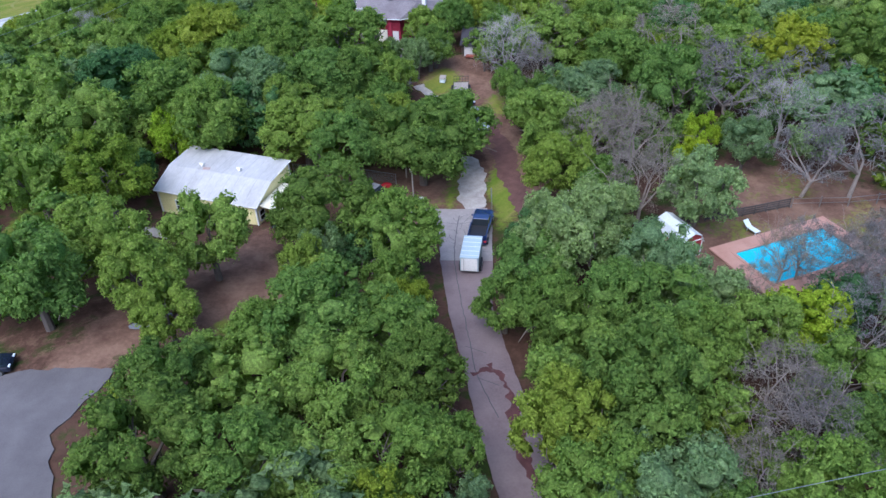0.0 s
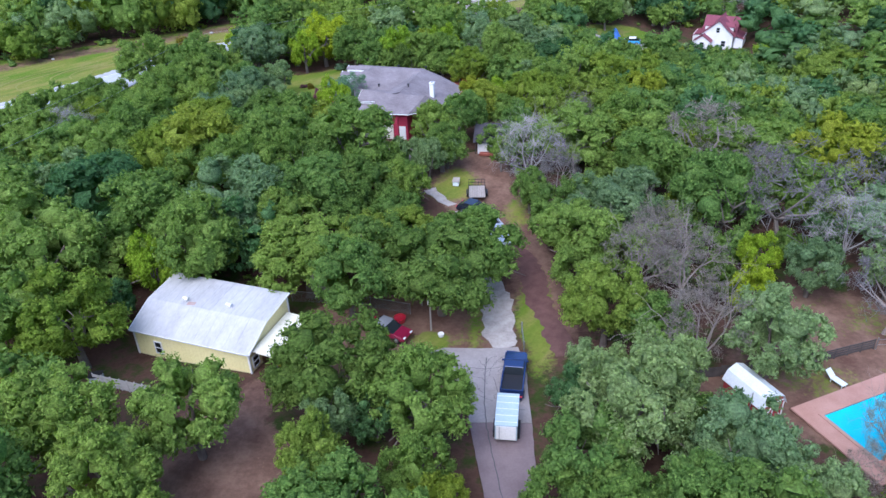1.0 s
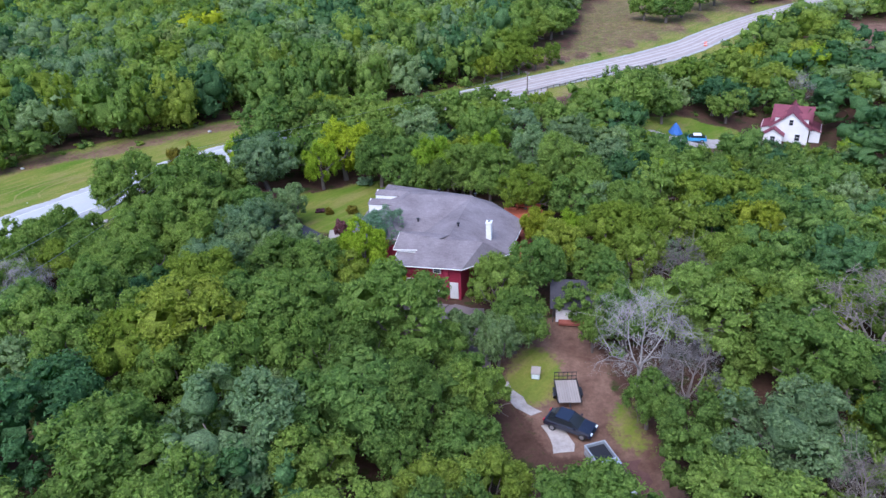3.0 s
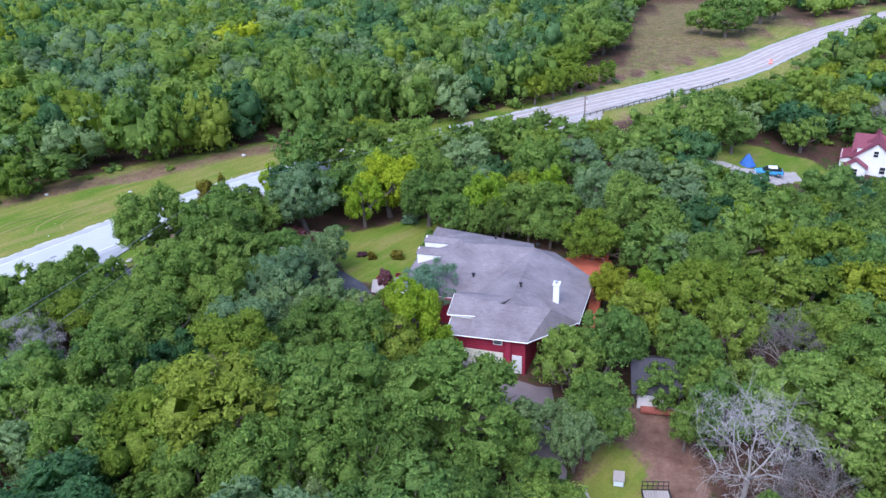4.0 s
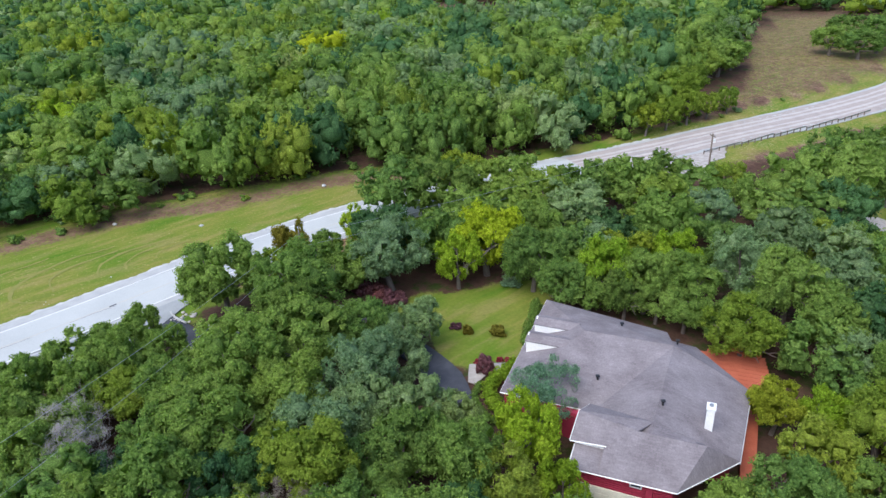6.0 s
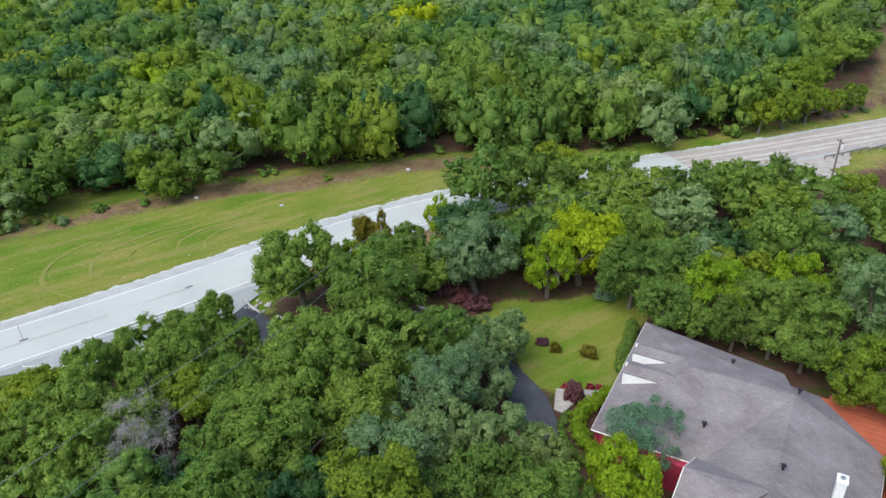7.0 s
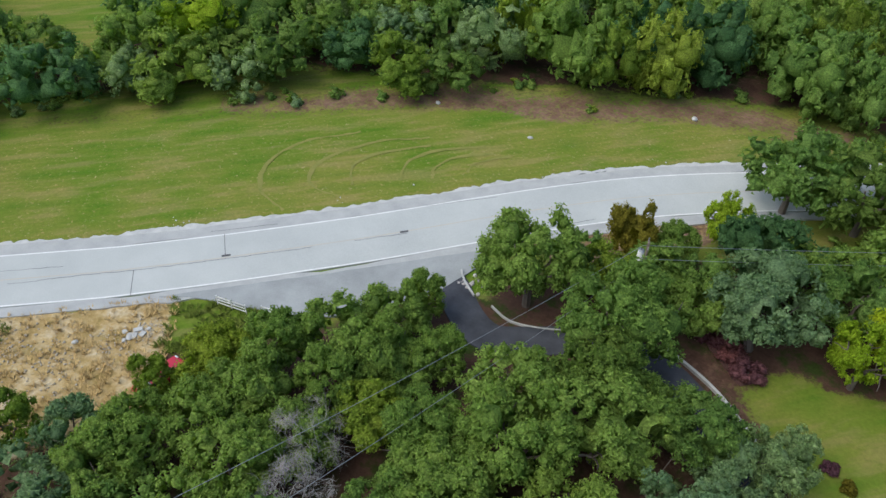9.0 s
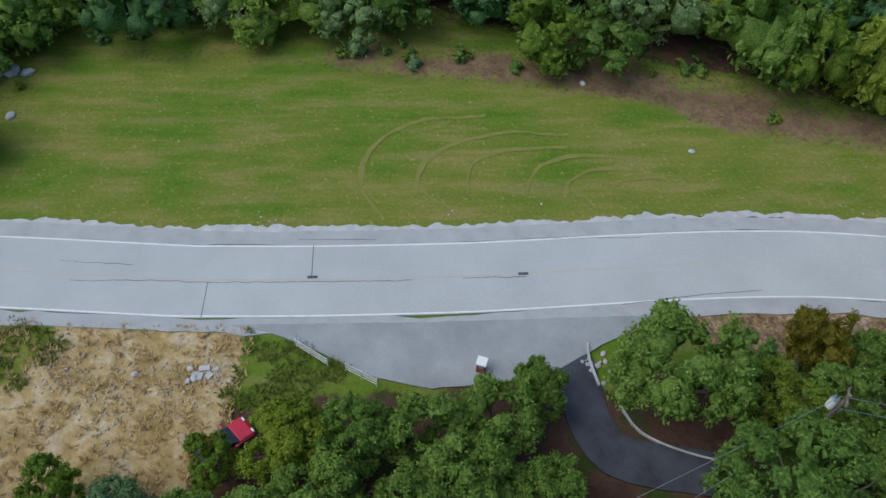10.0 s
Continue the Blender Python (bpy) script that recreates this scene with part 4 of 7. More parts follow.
DARK_NORTH = [(15.0, 171.0, 3.6), (38.5, 197.0, 4.2)]
OLIVE_NORTH = [(0.2, 178.3, 2.6), (-39.8, 173.4, 3.4), (34.0, 202.5, 5.3), (25.0, 155.2, 1.8)]
POOLSIDE_BARE = [(33.8, 52.3, 2.5), (29.0, 53.6, 1.9), (36.5, 54.5, 2.6), (30.3, 52.2, 2.6), (27.2, 52.9, 1.8), (32.2, 48.8, 2.6), (23.8, 48.6, 1.6)]
SNAGS = [(-61.9, 110.4, 2.6), (4.2, 97.2, 4.1), (34.8, 79.4, 3.6), (57.0, 203.0, 3.6)]
FIELD_CLUMP = [(46.4, 280.5, 5.4), (40.5, 285.0, 4.6), (53.0, 288.0, 5.2), (48.0, 301.0, 4.8), (62.0, 300.0, 5.0), (69.0, 309.0, 4.6), (8.6, 258.6, 5.6), (12.5, 266.0, 4.6), (3.0, 250.0, 4.6), (10.0, 275.0, 4.8), (14.5, 290.0, 5.0)]
ROADSIDE_OLIVE = [(-10.5, 208.5, 2.6), (-6.5, 212.6, 3.0), (-2.2, 216.8, 2.7), (2.0, 221.5, 2.4), (6.5, 226.0, 2.2), (-4.0, 222.0, 4.2), (-1.5, 231.0, 4.2)]
PLANTED = {"oaks": OAKS_WEST + OAKS_WEST_MORE + OAKS_EAST + OAKS_ROAD + OAKS_HOUSE + OAKS_NORTH + FIELD_CLUMP, "silver": SILVER_EAST + SILVER_WEST + SILVER_ROAD + SILVER_HOUSE + SILVER_NORTH + SILVER_DRIVE, "dark": DARK_WEST + DARK_HOUSE + DARK_NORTH, "olive": OLIVE_WEST + OLIVE_EAST + OLIVE_ROAD + OLIVE_HOUSE + OLIVE_NORTH + ROADSIDE_OLIVE, "bright": BRIGHT_WEST + BRIGHT_EAST + BRIGHT_ROAD + BRIGHT_HOUSE, "bare": POOLSIDE_BARE + BARE_EAST + BARE_HOUSE, "rusty": RUSTY_ROAD, "dead": SNAGS + DEAD_ROAD, "willow": WILLOW_HOUSE}
PROTOS = {k: [tree_proto(k, 100 * n + s, LABELS[k]) for s in range(5 if k == "oaks" else 2 if k in ("olive", "dark", "silver", "bare") else 1)] for n, k in enumerate(LABELS)}
THIN = {k: [tree_proto(k, 900 + 10 * n + s, LABELS[k], True) for s in range(3 if k == "oaks" else 1)] for n, k in enumerate(LABELS)}
TREES = []


def near_way(x, y):
    return float(far_from([(4, 25), (-7, 80), (-25, 118), (-62, 122)], np.array(x), np.array(y)))


def plant(kind, x, y, r, rng):
    some = (PROTOS if near_way(x, y) < 37 else THIN)[kind]
    proto = some[int(rng.integers(len(some)))]
    z = float(land(x, y))
    high = min(max(r, 2.5) * rng.uniform(0.9, 1.2), rng.uniform(3.6, 5.1))
    if kind == "dead":
        high = r * 0.95
    m = Matrix.Translation((x, y, z)) @ Euler((0, 0, rng.uniform(0, math.tau))).to_matrix().to_4x4() @ Matrix.Diagonal((r * 1.11, r * 1.11, high * 1.18, 1))
    TREES.append((x, y, r))
    return tagged(copy_thing(proto, m), group="woodland trees")


rng = np.random.default_rng(11)
for kind, spots in PLANTED.items():
    for x, y, r in spots:
        if min(math.hypot(x - a, y - b) for a, b in ((-82, 112), (-80, 114))) < 4:
            continue
        calm = kind != "bare" and 17 < x < 32 and 47 < y < 62
        plant(kind, x, y, min(r * 1.1, 5.4) * (0.68 if calm else 1.0), rng)

# Woods fill the rest: no trees on roads, yards, lawns, paving and buildings.
VERGE = [(-16, 186), (-10, 193), (0, 199), (16, 213), (45, 240), (62, 260), (68, 257), (52, 232), (30, 211), (19, 201), (11, 186), (0, 176), (-6, 178)]
OPEN = [(VERGE, 0.0), (MOUND, 2.5), ([(-71, 122), (-66.5, 127.5), (-62, 126), (-66, 120)], 0.5), ([(2, 64), (6, 64), (6.5, 82), (3, 82)], 1.0), ([(-13, 64), (-1, 64), (-1, 58.5), (-8, 60)], 0.5), ([(-66, 131), (-60, 133.5), (-52, 137), (-49.5, 127), (-52, 121), (-55, 122), (-57, 125), (-63, 127)], 0.5), ([(16, 184), (44, 182), (40, 166), (20, 163)], 0.5), ([(-80, 106), (-78, 110.5), (-73, 109), (-72.5, 104.5)], -0.5), (MEADOW, 3.6), (LAWN, 1.5), (SANDLOT, 1.5), (YARD, 1.5), (WESTLAWN, 1.0), (POOLYARD, 3.0), (POSTYARD, 0.5), (SHEDYARD, 0.0), (VILLAYARD, 0.0), (FARFIELD, 3.0), (SLAB, 1.5), (APRON, 1.0), (LOT, 4.5), (WESTCLEAR, 2.5), (PINKCLEAR, 3.0), (FARGAPS, -4.0),
        ([(-34, 61), (-31, 54), (-17, 54), (-13, 58), (-12, 73), (-32, 75)], 0.5), ([(-28, 111), (-19, 111), (-18, 108), (-4, 106), (0, 132), (-25, 140)], 0.5), ([(38, 160), (56, 156), (61, 194), (43, 196)], 0.0), ([(-6.5, 92), (-7.5, 85), (-3, 77), (3, 74), (3, 90)], 0.3), ([(-34.5, 128), (-28, 128), (-27, 116), (-31, 113), (-35, 117)], 0.0), ([(-20, 111), (-9, 109), (-9, 100), (-13, 100)], -1.0)]
WOODS = [(-150, -30), (-175, 60), (-185, 110), (-265, 210), (-305, 290), (-385, 485), (-80, 442), (20, 424), (118, 396), (145, 292), (125, 195), (110, 130), (100, 40), (90, -30)]
gx = rng.uniform(-395, 155, 90000)
gy = rng.uniform(-35, 505, 90000)
ok = inside(WOODS, gx, gy) > 0
ok &= far_from(ROAD, gx, gy) > np.where((gy > 176) & (gx < 12), 10.5, np.where(gy > 150, 14.0, 11.5))
ok &= far_from(DRIVE[:18], gx, gy) > 3.6
ok &= far_from(DRIVE, gx, gy) > 2.0
ok &= far_from(LANE, gx, gy) > 3.4
for poly, more in OPEN:
    ok &= inside(poly, gx, gy) < -1.5 - more
gx, gy = gx[ok], gy[ok]
cells = {}
for x, y, r in TREES:
    cells.setdefault((int(x // 8), int(y // 8)), []).append((x, y, r))
FILL = []
for x, y, d in zip(gx.tolist(), gy.tolist(), far_from(ROAD, gx, gy).tolist()):
    r = rng.uniform(1.9, 4.3) if 22 < y < 165 and -75 < x < 70 else rng.uniform(3.3, 5.2) if d < 45 else rng.uniform(4.6, 6.8)
    key = (int(x // 8), int(y // 8))
    close = (o for i in (-1, 0, 1) for j in (-1, 0, 1) for o in cells.get((key[0] + i, key[1] + j), ()))
    if all((x - a) ** 2 + (y - b) ** 2 > ((0.6 if b < 165 and a > -75 else 0.7) * (r + s)) ** 2 for a, b, s in close):
        cells.setdefault(key, []).append((x, y, r))
        FILL.append((x, y, r))
MIX = ["oaks"] * 14 + ["olive"] * 2 + ["dark"] * 3 + ["silver"] * 3 + ["bare"]


FILL.sort(key=lambda o: near_way(o[0], o[1]) + (100 if o[1] < 24 else 0))
room = max(0, 300 - len(TREES))
for x, y, r in FILL[:room]:
    kind = MIX[int(rng.integers(len(MIX)))]
    plant("oaks" if kind == "bare" and x < 12 else kind, x, y, r, rng)


def far_woods(spots):
    """All the trees too far off to count: crowns of lumpy clumps and loose leaves, in one mesh."""
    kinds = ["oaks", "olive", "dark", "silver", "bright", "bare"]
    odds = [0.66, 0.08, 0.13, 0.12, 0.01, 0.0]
    forms = {3: [clumped(560 + q, 11, 84, 1500, 0.04, 1, 0.26, (0.08, 0.15), 0.6) for q in range(6)], 2: [clumped(500 + q, 9, 42, 620, 0.051, 1, 0.26, (0.11, 0.19), 0.6) for q in range(6)], 1: [clumped(600 + q, 8, 20, 260, 0.07, 1, 0.24, (0.15, 0.24), 0.6) for q in range(6)], 0: [clumped(640 + q, 6, 6, 50, 0.1, 1, 0.18, (0.24, 0.34)) for q in range(6)]}
    V, F, M, T, n = [], [], [], [], 0
    for x, y, r in spots:
        d = near_way(x, y)
        level = 0 if y < 10 or (y < 75 and (x < -62 or x > 60)) else 3 if d < 46 else 2 if d < 95 else 1 if d < 190 else 0
        v, f = forms[level][int(rng.integers(6))]
        a = rng.uniform(0, math.tau)
        beyond = y - 0.8 * x - 207.5
        high = rng.uniform(4.9, 6.6) if y > 165 and x < 20 and beyond > 5 else min(r * rng.uniform(0.9, 1.15), rng.uniform(4.0, 6.6) if beyond > 5 else rng.uniform(3.2, 4.6))
        vv = np.stack([v[:, 0] * math.cos(a) - v[:, 1] * math.sin(a), v[:, 0] * math.sin(a) + v[:, 1] * math.cos(a), v[:, 2]], -1) * (r * (1.15 if x > -75 and y < 165 else 1.32), r * (1.15 if x > -75 and y < 165 else 1.32), high * (1.18 if x > -75 and y < 175 else 1.32))
        vv += (x, y, float(land(x, y)) + high * (0.98 if x > -75 and y < 175 else 0.92))
        V.append(vv)
        F.append(f + n)
        n += len(v)
        # Beyond 80 m, more blue-green crowns: distance haze put into the colour mix.
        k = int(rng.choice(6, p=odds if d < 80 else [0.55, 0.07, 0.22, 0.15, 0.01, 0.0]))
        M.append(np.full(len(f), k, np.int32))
        T.append(np.full(len(v), rng.uniform(0, 1), np.float32))
    me = bpy.data.meshes.new("far_woods")
    quads(me, np.concatenate(V), np.concatenate(F))
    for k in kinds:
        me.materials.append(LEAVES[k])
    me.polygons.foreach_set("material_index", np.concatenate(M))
    me.attributes.new("tint", "FLOAT", "POINT").data.foreach_set("value", np.concatenate(T))
    tagged(new("far_woods", me), "dense green oak woods stretching into the distance", "woods", kind="stuff")


low = [(x, y, r) for x, y, r in zip(rng.uniform(30, 60, 90).tolist(), rng.uniform(150, 181, 90).tolist(), rng.uniform(1.5, 2.2, 90).tolist()) if y < 178 and far_from([(20, 184), (33, 176)], np.array(x), np.array(y)) > (5 if x > 40 else 13)]
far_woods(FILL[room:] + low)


def undergrowth():
    """Low bushes along the edges of the woods and between the trunks, in one mesh."""
    x, y = rng.uniform(-150, 60, 22000), rng.uniform(22, 250, 22000)
    road = far_from(ROAD, x, y)
    edge = (road > 8.5) & (far_from(DRIVE, x, y) > 2.8) & (far_from(LANE, x, y) > 2.4)
    for poly, more in OPEN:
        edge &= inside(poly, x, y) < (-0.6 if poly is not MEADOW else -1.5)
    rim = (np.abs(inside(MEADOW, x, y)) < 11) | (road < 20)
    edge &= (rim & (wobble(x, y, 0.11, 5) > 0.12)) | (rng.uniform(0, 1, len(x)) < 0.12)
    spots = np.stack([x[edge], y[edge]], -1)[:620]
    form = [clumped(700 + q, 4, 14, 60, 0.1, 1, 0.25, (0.2, 0.34)) for q in range(4)]
    V, F, M, T, n = [], [], [], [], 0
    for px, py in spots:
        v, f = form[int(rng.integers(4))]
        r = rng.uniform(0.5, 1.3)
        V.append(v * (r * 1.1, r * 1.1, r * 0.9) + (px, py, float(land(px, py)) + 0.4 * r))
        F.append(f + n)
        n += len(v)
        M.append(np.full(len(f), int(rng.choice(4, p=[0.6, 0.25, 0.15, 0.0])), np.int32))
        T.append(np.full(len(v), rng.uniform(0, 1), np.float32))
    me = bpy.data.meshes.new("undergrowth")
    quads(me, np.concatenate(V), np.concatenate(F))
    for k in ("oaks", "olive", "silver", "bare"):
        me.materials.append(LEAVES[k])
    me.polygons.foreach_set("material_index", np.concatenate(M))
    me.attributes.new("tint", "FLOAT", "POINT").data.foreach_set("value", np.concatenate(T))
    tagged(new("undergrowth", me), "low green bushes and saplings at the woods' edge", "bushes", kind="stuff")


undergrowth()
for some in (*PROTOS.values(), *THIN.values()):
    for ob in some:
        for o in (*ob.children_recursive, ob):
            bpy.data.objects.remove(o)

# ---- buildings ----
def at_ground(x, y, turn=0.0, lift=0.0):
    return pose(x, y, float(land(x, y)) + lift, 0, 0, turn)


def slope(name, corners, material, parent, thick=0.16, label=""):
    n = (Vector(corners[1]) - Vector(corners[0])).cross(Vector(corners[2]) - Vector(corners[0]))
    return part(name, sheet(bmesh.new(), corners[::-1] if n.z < 0 else corners, thick), material, parent, label)


def window(parent, x, y, z, w, h, turn, frame_material):
    """A sash window: frame with a dark pane and a mullion, facing its own -y."""
    m = pose(x, y, z, 0, 0, turn)
    bm = bmesh.new()
    for px, pz, sx, sz in ((-w / 2, 0, 0.09, h + 0.09), (w / 2, 0, 0.09, h + 0.09), (0, h / 2, w, 0.09), (0, -h / 2, w, 0.09), (0, 0, w, 0.05)):
        box(bm, px, 0, pz, sx, 0.1, sz)
    bm.transform(m)
    ob = part("window", bm, frame_material, parent, "white window frame")
    bm = boxed(0, 0.01, 0, w - 0.06, 0.03, h - 0.06)
    bm.transform(m)
    part("pane", bm, GLASS, ob, "dark glass pane")
    return ob


def yellow_house():
    ob = thing("yellow_building", Matrix.Translation((-26.18, 67.26, -1.95)) @ Euler((0, 0, -0.275)).to_matrix().to_4x4(), "pale yellow metal-sided building with a low grey roof", "building")
    w, d = 12.1, 6.9
    front, bend, back, at = 3.2, 4.38, 4.66, -0.5
    bm = prism(bmesh.new(), [(-d / 2, -0.6), (d / 2, -0.6), (d / 2, back), (at, bend), (-d / 2, front)], "x", -w / 2, w / 2)
    part("wall", bm, YELLOW, ob)
    u, f, k = w / 2 + 0.22, -d / 2 - 0.3, d / 2 + 0.2
    low = front - 0.06
    for v0, z0, v1, z1 in ((f, low, at, bend + 0.08), (at, bend + 0.08, k, back + 0.1)):
        slope("roof", [(-u, v0, z0), (u, v0, z0), (u, v1, z1), (-u, v1, z1)], ROOFMETAL, ob, 0.07, "low-pitched galvanised metal roof slope")
        for x in (-u - 0.03, u + 0.03):
            part("barge_board", tube(bmesh.new(), (x, v0, z0 - 0.07), (x, v1, z1 - 0.07), 0.09, 0.09, 4), WHITE, ob, "white edge trim")
        for n in range(12):
            x = -u + 0.5 + n * (2 * u - 1.0) / 11
            part("roof_seam", tube(bmesh.new(), (x, v0 + 0.02, z0 + 0.008), (x, v1, z1 + 0.008), 0.014, 0.014, 4), ROOFMETAL, ob)
    part("eave_trim", boxed(0, f - 0.02, low - 0.06, 2 * u, 0.05, 0.12), WHITE, ob, "white eave trim")
    for x in (-w / 2, w / 2):
        part("corner_trim", boxed(x, -d / 2, front / 2 - 0.2, 0.16, 0.16, front - 0.3), WHITE, ob, "white corner trim")
        part("corner_trim", boxed(x, d / 2, back / 2 - 0.2, 0.16, 0.16, back - 0.3), WHITE, ob, "white corner trim")
    for n in range(30):
        part("siding_rib", boxed(-w / 2 + 0.2 + n * 0.4, -d / 2 - 0.01, front / 2 - 0.1, 0.03, 0.02, front - 0.3), YELLOW, ob)
    window(ob, -3.6, -d / 2 - 0.05, 1.5, 0.75, 1.3, 0, WHITE)
    window(ob, w / 2 + 0.05, -2.6, 1.7, 0.9, 1.2, 90, WHITE)
    part("door", boxed(w / 2 + 0.03, -1.2, 1.0, 0.06, 0.95, 2.0, bevel=0.02), surface("brown_door", (0.2, 0.11, 0.06), (0.3, 0.17, 0.1)), ob, "brown wooden door")
    for x, y in ((-2.5, 0.1), (2.0, 0.35)):
        z = bend + 0.1 + (y - at) * 0.068
        bm = bmesh.new()
        tube(bm, (x, y, z), (x, y, z + 0.22), 0.13, 0.13, 8)
        tube(bm, (x - 0.26, y, z + 0.3), (x + 0.26, y, z + 0.2), 0.12, 0.2, 9)
        part("roof_vent", bm, WHITE, ob, "white hooded roof vent")
    part("rust_patch", boxed(-1.75, -0.15, bend + 0.115, 0.8, 0.45, 0.012, 12, 3.9), surface("rust", (0.36, 0.25, 0.22), (0.46, 0.36, 0.33), 0.9, 3.0, 14.0), ob, "pinkish rust patch")
    slope("porch_roof", [(w / 2 + 0.1, -3.0, 3.0), (w / 2 + 4.4, -3.0, 2.65), (w / 2 + 4.4, 3.0, 2.65), (w / 2 + 0.1, 3.0, 3.0)], CREAM, ob, 0.14, "flat cream porch roof")
    for x in (w / 2 + 2.2, w / 2 + 4.2):
        for y in (-2.8, 2.8):
            part("porch_post", boxed(x, y, 1.2, 0.12, 0.12, 2.9), WHITE, ob)
    return ob


yellow_house()


def potted(name, x, y, s, material, label):
    ob = thing(name, at_ground(x, y), label, "clutter")
    part("body", boxed(0, 0, 0.35 * s, 0.9 * s, 0.7 * s, 0.7 * s, 12, bevel=0.08), material, ob)
    part("lid", boxed(0.05, 0, 0.72 * s, 0.96 * s, 0.76 * s, 0.06, 12, bevel=0.02), BLACKSTEEL, ob)
    return ob


potted("tool_chest", -19.4, 62.0, 0.9, surface("navy_plastic", (0.02, 0.03, 0.07), (0.04, 0.06, 0.12), 0.5), "dark blue plastic chest by the porch door")
potted("storage_box", -18.9, 63.6, 0.8, surface("yellow_plastic", (0.5, 0.38, 0.03), (0.62, 0.48, 0.05), 0.5), "yellow plastic box under the porch")
potted("storage_box", -34.4, 60.6, 1.2, surface("grey_tarp", (0.35, 0.38, 0.42), (0.5, 0.53, 0.56), 0.6), "grey covered box on the yard's edge")


def main_house():
    c, s = 0.984, 0.176
    ob = thing("house", Matrix.Translation((-26.4, 120.8, 0)) @ Euler((0, 0, -math.atan2(s, c))).to_matrix().to_4x4(), "sprawling crimson house with a grey shingle roof", "house")
    g, e = 0.2, 3.75
    body = [(0.5, 0.5), (0.3, 16.2), (12.1, 13.8), (12.0, 12.6), (15.2, 12.0), (19.8, 7.0), (19.3, -1.6), (8.5, -1.0)]
    part("wall", prism(bmesh.new(), body, "z", g, e - 0.12), BRICKRED, ob)
    part("garage_wall", prism(bmesh.new(), [(8.3, -7.3), (15.5, -7.45), (16.2, -1.7), (8.3, -0.9)], "z", g, 4.5), BRICKRED, ob)
    R1, R2, R3 = (5.6, 8.6, 5.98), (13.7, 8.5, 6.1), (13.3, -4.3, 6.1)
    D, A, S1, S2, B, C, E = (0, 0, e), (-0.2, 16.8, e), (12.6, 14.3, e), (12.3, 13.1, e), (15.5, 12.5, e), (20.5, 7.0, e), (19.9, -2.4, e)
    W, N = (8.2, 0, e), (8.2, -2.2, e)
    for corners in ([D, R1, A], [A, R1, R2, S1], [S1, R2, S2], [S2, R2, B], [B, R2, C], [C, R2, R3, E], [D, W, R2, R1], [W, N, R3, R2]):
        slope("roof_slope", corners, SHINGLE, ob, 0.14, "grey shingle slope")
    for a, b in ((D, A), (A, S1), (S1, S2), (S2, B), (B, C), (C, E), (D, W)):
        lo = Vector((0, 0, -0.1))
        part("fascia", tube(bmesh.new(), Vector(a) + lo, Vector(b) + lo, 0.06, 0.06, 4), WHITE, ob, "white eave board")
    up = Vector((0, 0, -0.01))
    for a, b in ((D, R1), (A, R1), (R1, R2), (R2, R3), (R2, C), (R2, B)):
        part("ridge_cap", tube(bmesh.new(), Vector(a) + up, Vector(b) + up, 0.035, 0.035, 5), SHINGLE, ob)
    # garage wing: a ridge across it, a hipped end, and a raised gable over a lower skirt at its side
    L1, T, X = (15.8, -8.1, 4.72), (17.4, -4.2, 6.2), (19.9, -2.5, 4.0)
    P, Q = (7.75, -3.6, 6.5), (12.4, -4.2, 6.215)
    for corners in ([(10.2, -8.1, 4.72), L1, T, (10.2, -4.2, 6.2)], [(8.0, -8.1, 4.66), (10.2, -8.1, 4.66), (10.2, -5.4, 5.2), (8.0, -5.4, 5.2)], [L1, X, T], [T, X, (16.9, -2.9, 5.3)], [(13.3, -4.2, 6.2), T, (16.9, -2.9, 5.3), (13.6, -2.6, 6.08)]):
        slope("garage_roof", corners, SHINGLE, ob, 0.14, "grey shingle slope")
    slope("gable_roof", [(7.6, -5.95, 5.45), (10.35, -5.95, 5.56), Q, P], SHINGLE, ob, 0.12, "grey shingle slope")
    slope("gable_roof", [P, Q, (13.4, -2.6, 6.08), (8.15, -1.0, 5.3)], SHINGLE, ob, 0.12, "grey shingle slope")
    part("gable_wall", prism(bmesh.new(), [(-5.7, 4.3), (-1.2, 3.9), (-1.2, 5.1), (-3.6, 6.3), (-5.7, 5.3)], "x", 8.05, 8.2), BRICKRED, ob)
    part("gable_panel", prism(bmesh.new(), [(7.95, 4.95), (10.15, 4.95), (10.15, 5.45), (7.95, 5.3)], "y", -5.82, -5.7), WHITE, ob, "white panel under the gable's eave")
    for a, b in (((8.0, -8.14, 4.6), (15.8, -8.14, 4.66)), ((7.95, -8.1, 4.6), (7.95, -5.9, 5.05)), ((7.57, -5.95, 5.38), (7.72, -3.6, 6.43)), ((7.72, -3.6, 6.43), (8.1, -1.0, 5.22)), ((7.6, -5.99, 5.38), (10.35, -5.99, 5.55)), ((15.8, -8.1, 4.64), (19.9, -2.5, 3.94))):
        part("fascia", tube(bmesh.new(), a, b, 0.055, 0.055, 4), WHITE, ob, "white eave board")
    # gabled dormers on the front slope
    for v, z in ((10.15, 4.05), (7.15, 4.0)):
        u0, u1 = 0.55, 4.4
        for sgn in (-1, 1):
            cheek = [(u0, z - 0.35), (u0, z + 1.25), (u1 - 0.7, z + 1.25), (1.4, z + 0.1)]
            part("dormer_cheek", prism(bmesh.new(), [(p, q) for p, q in cheek], "y", v + sgn * 0.85 - 0.04, v + sgn * 0.85 + 0.04), WHITE, ob, "white dormer side")
            slope("dormer_roof", [(u0 - 0.12, v + sgn * 0.93, z + 1.3), (u1, v + sgn * 0.93, z + 1.3), (u1 + 0.5, v, z + 1.62), (u0 - 0.12, v, z + 1.62)], SHINGLE, ob, 0.1)
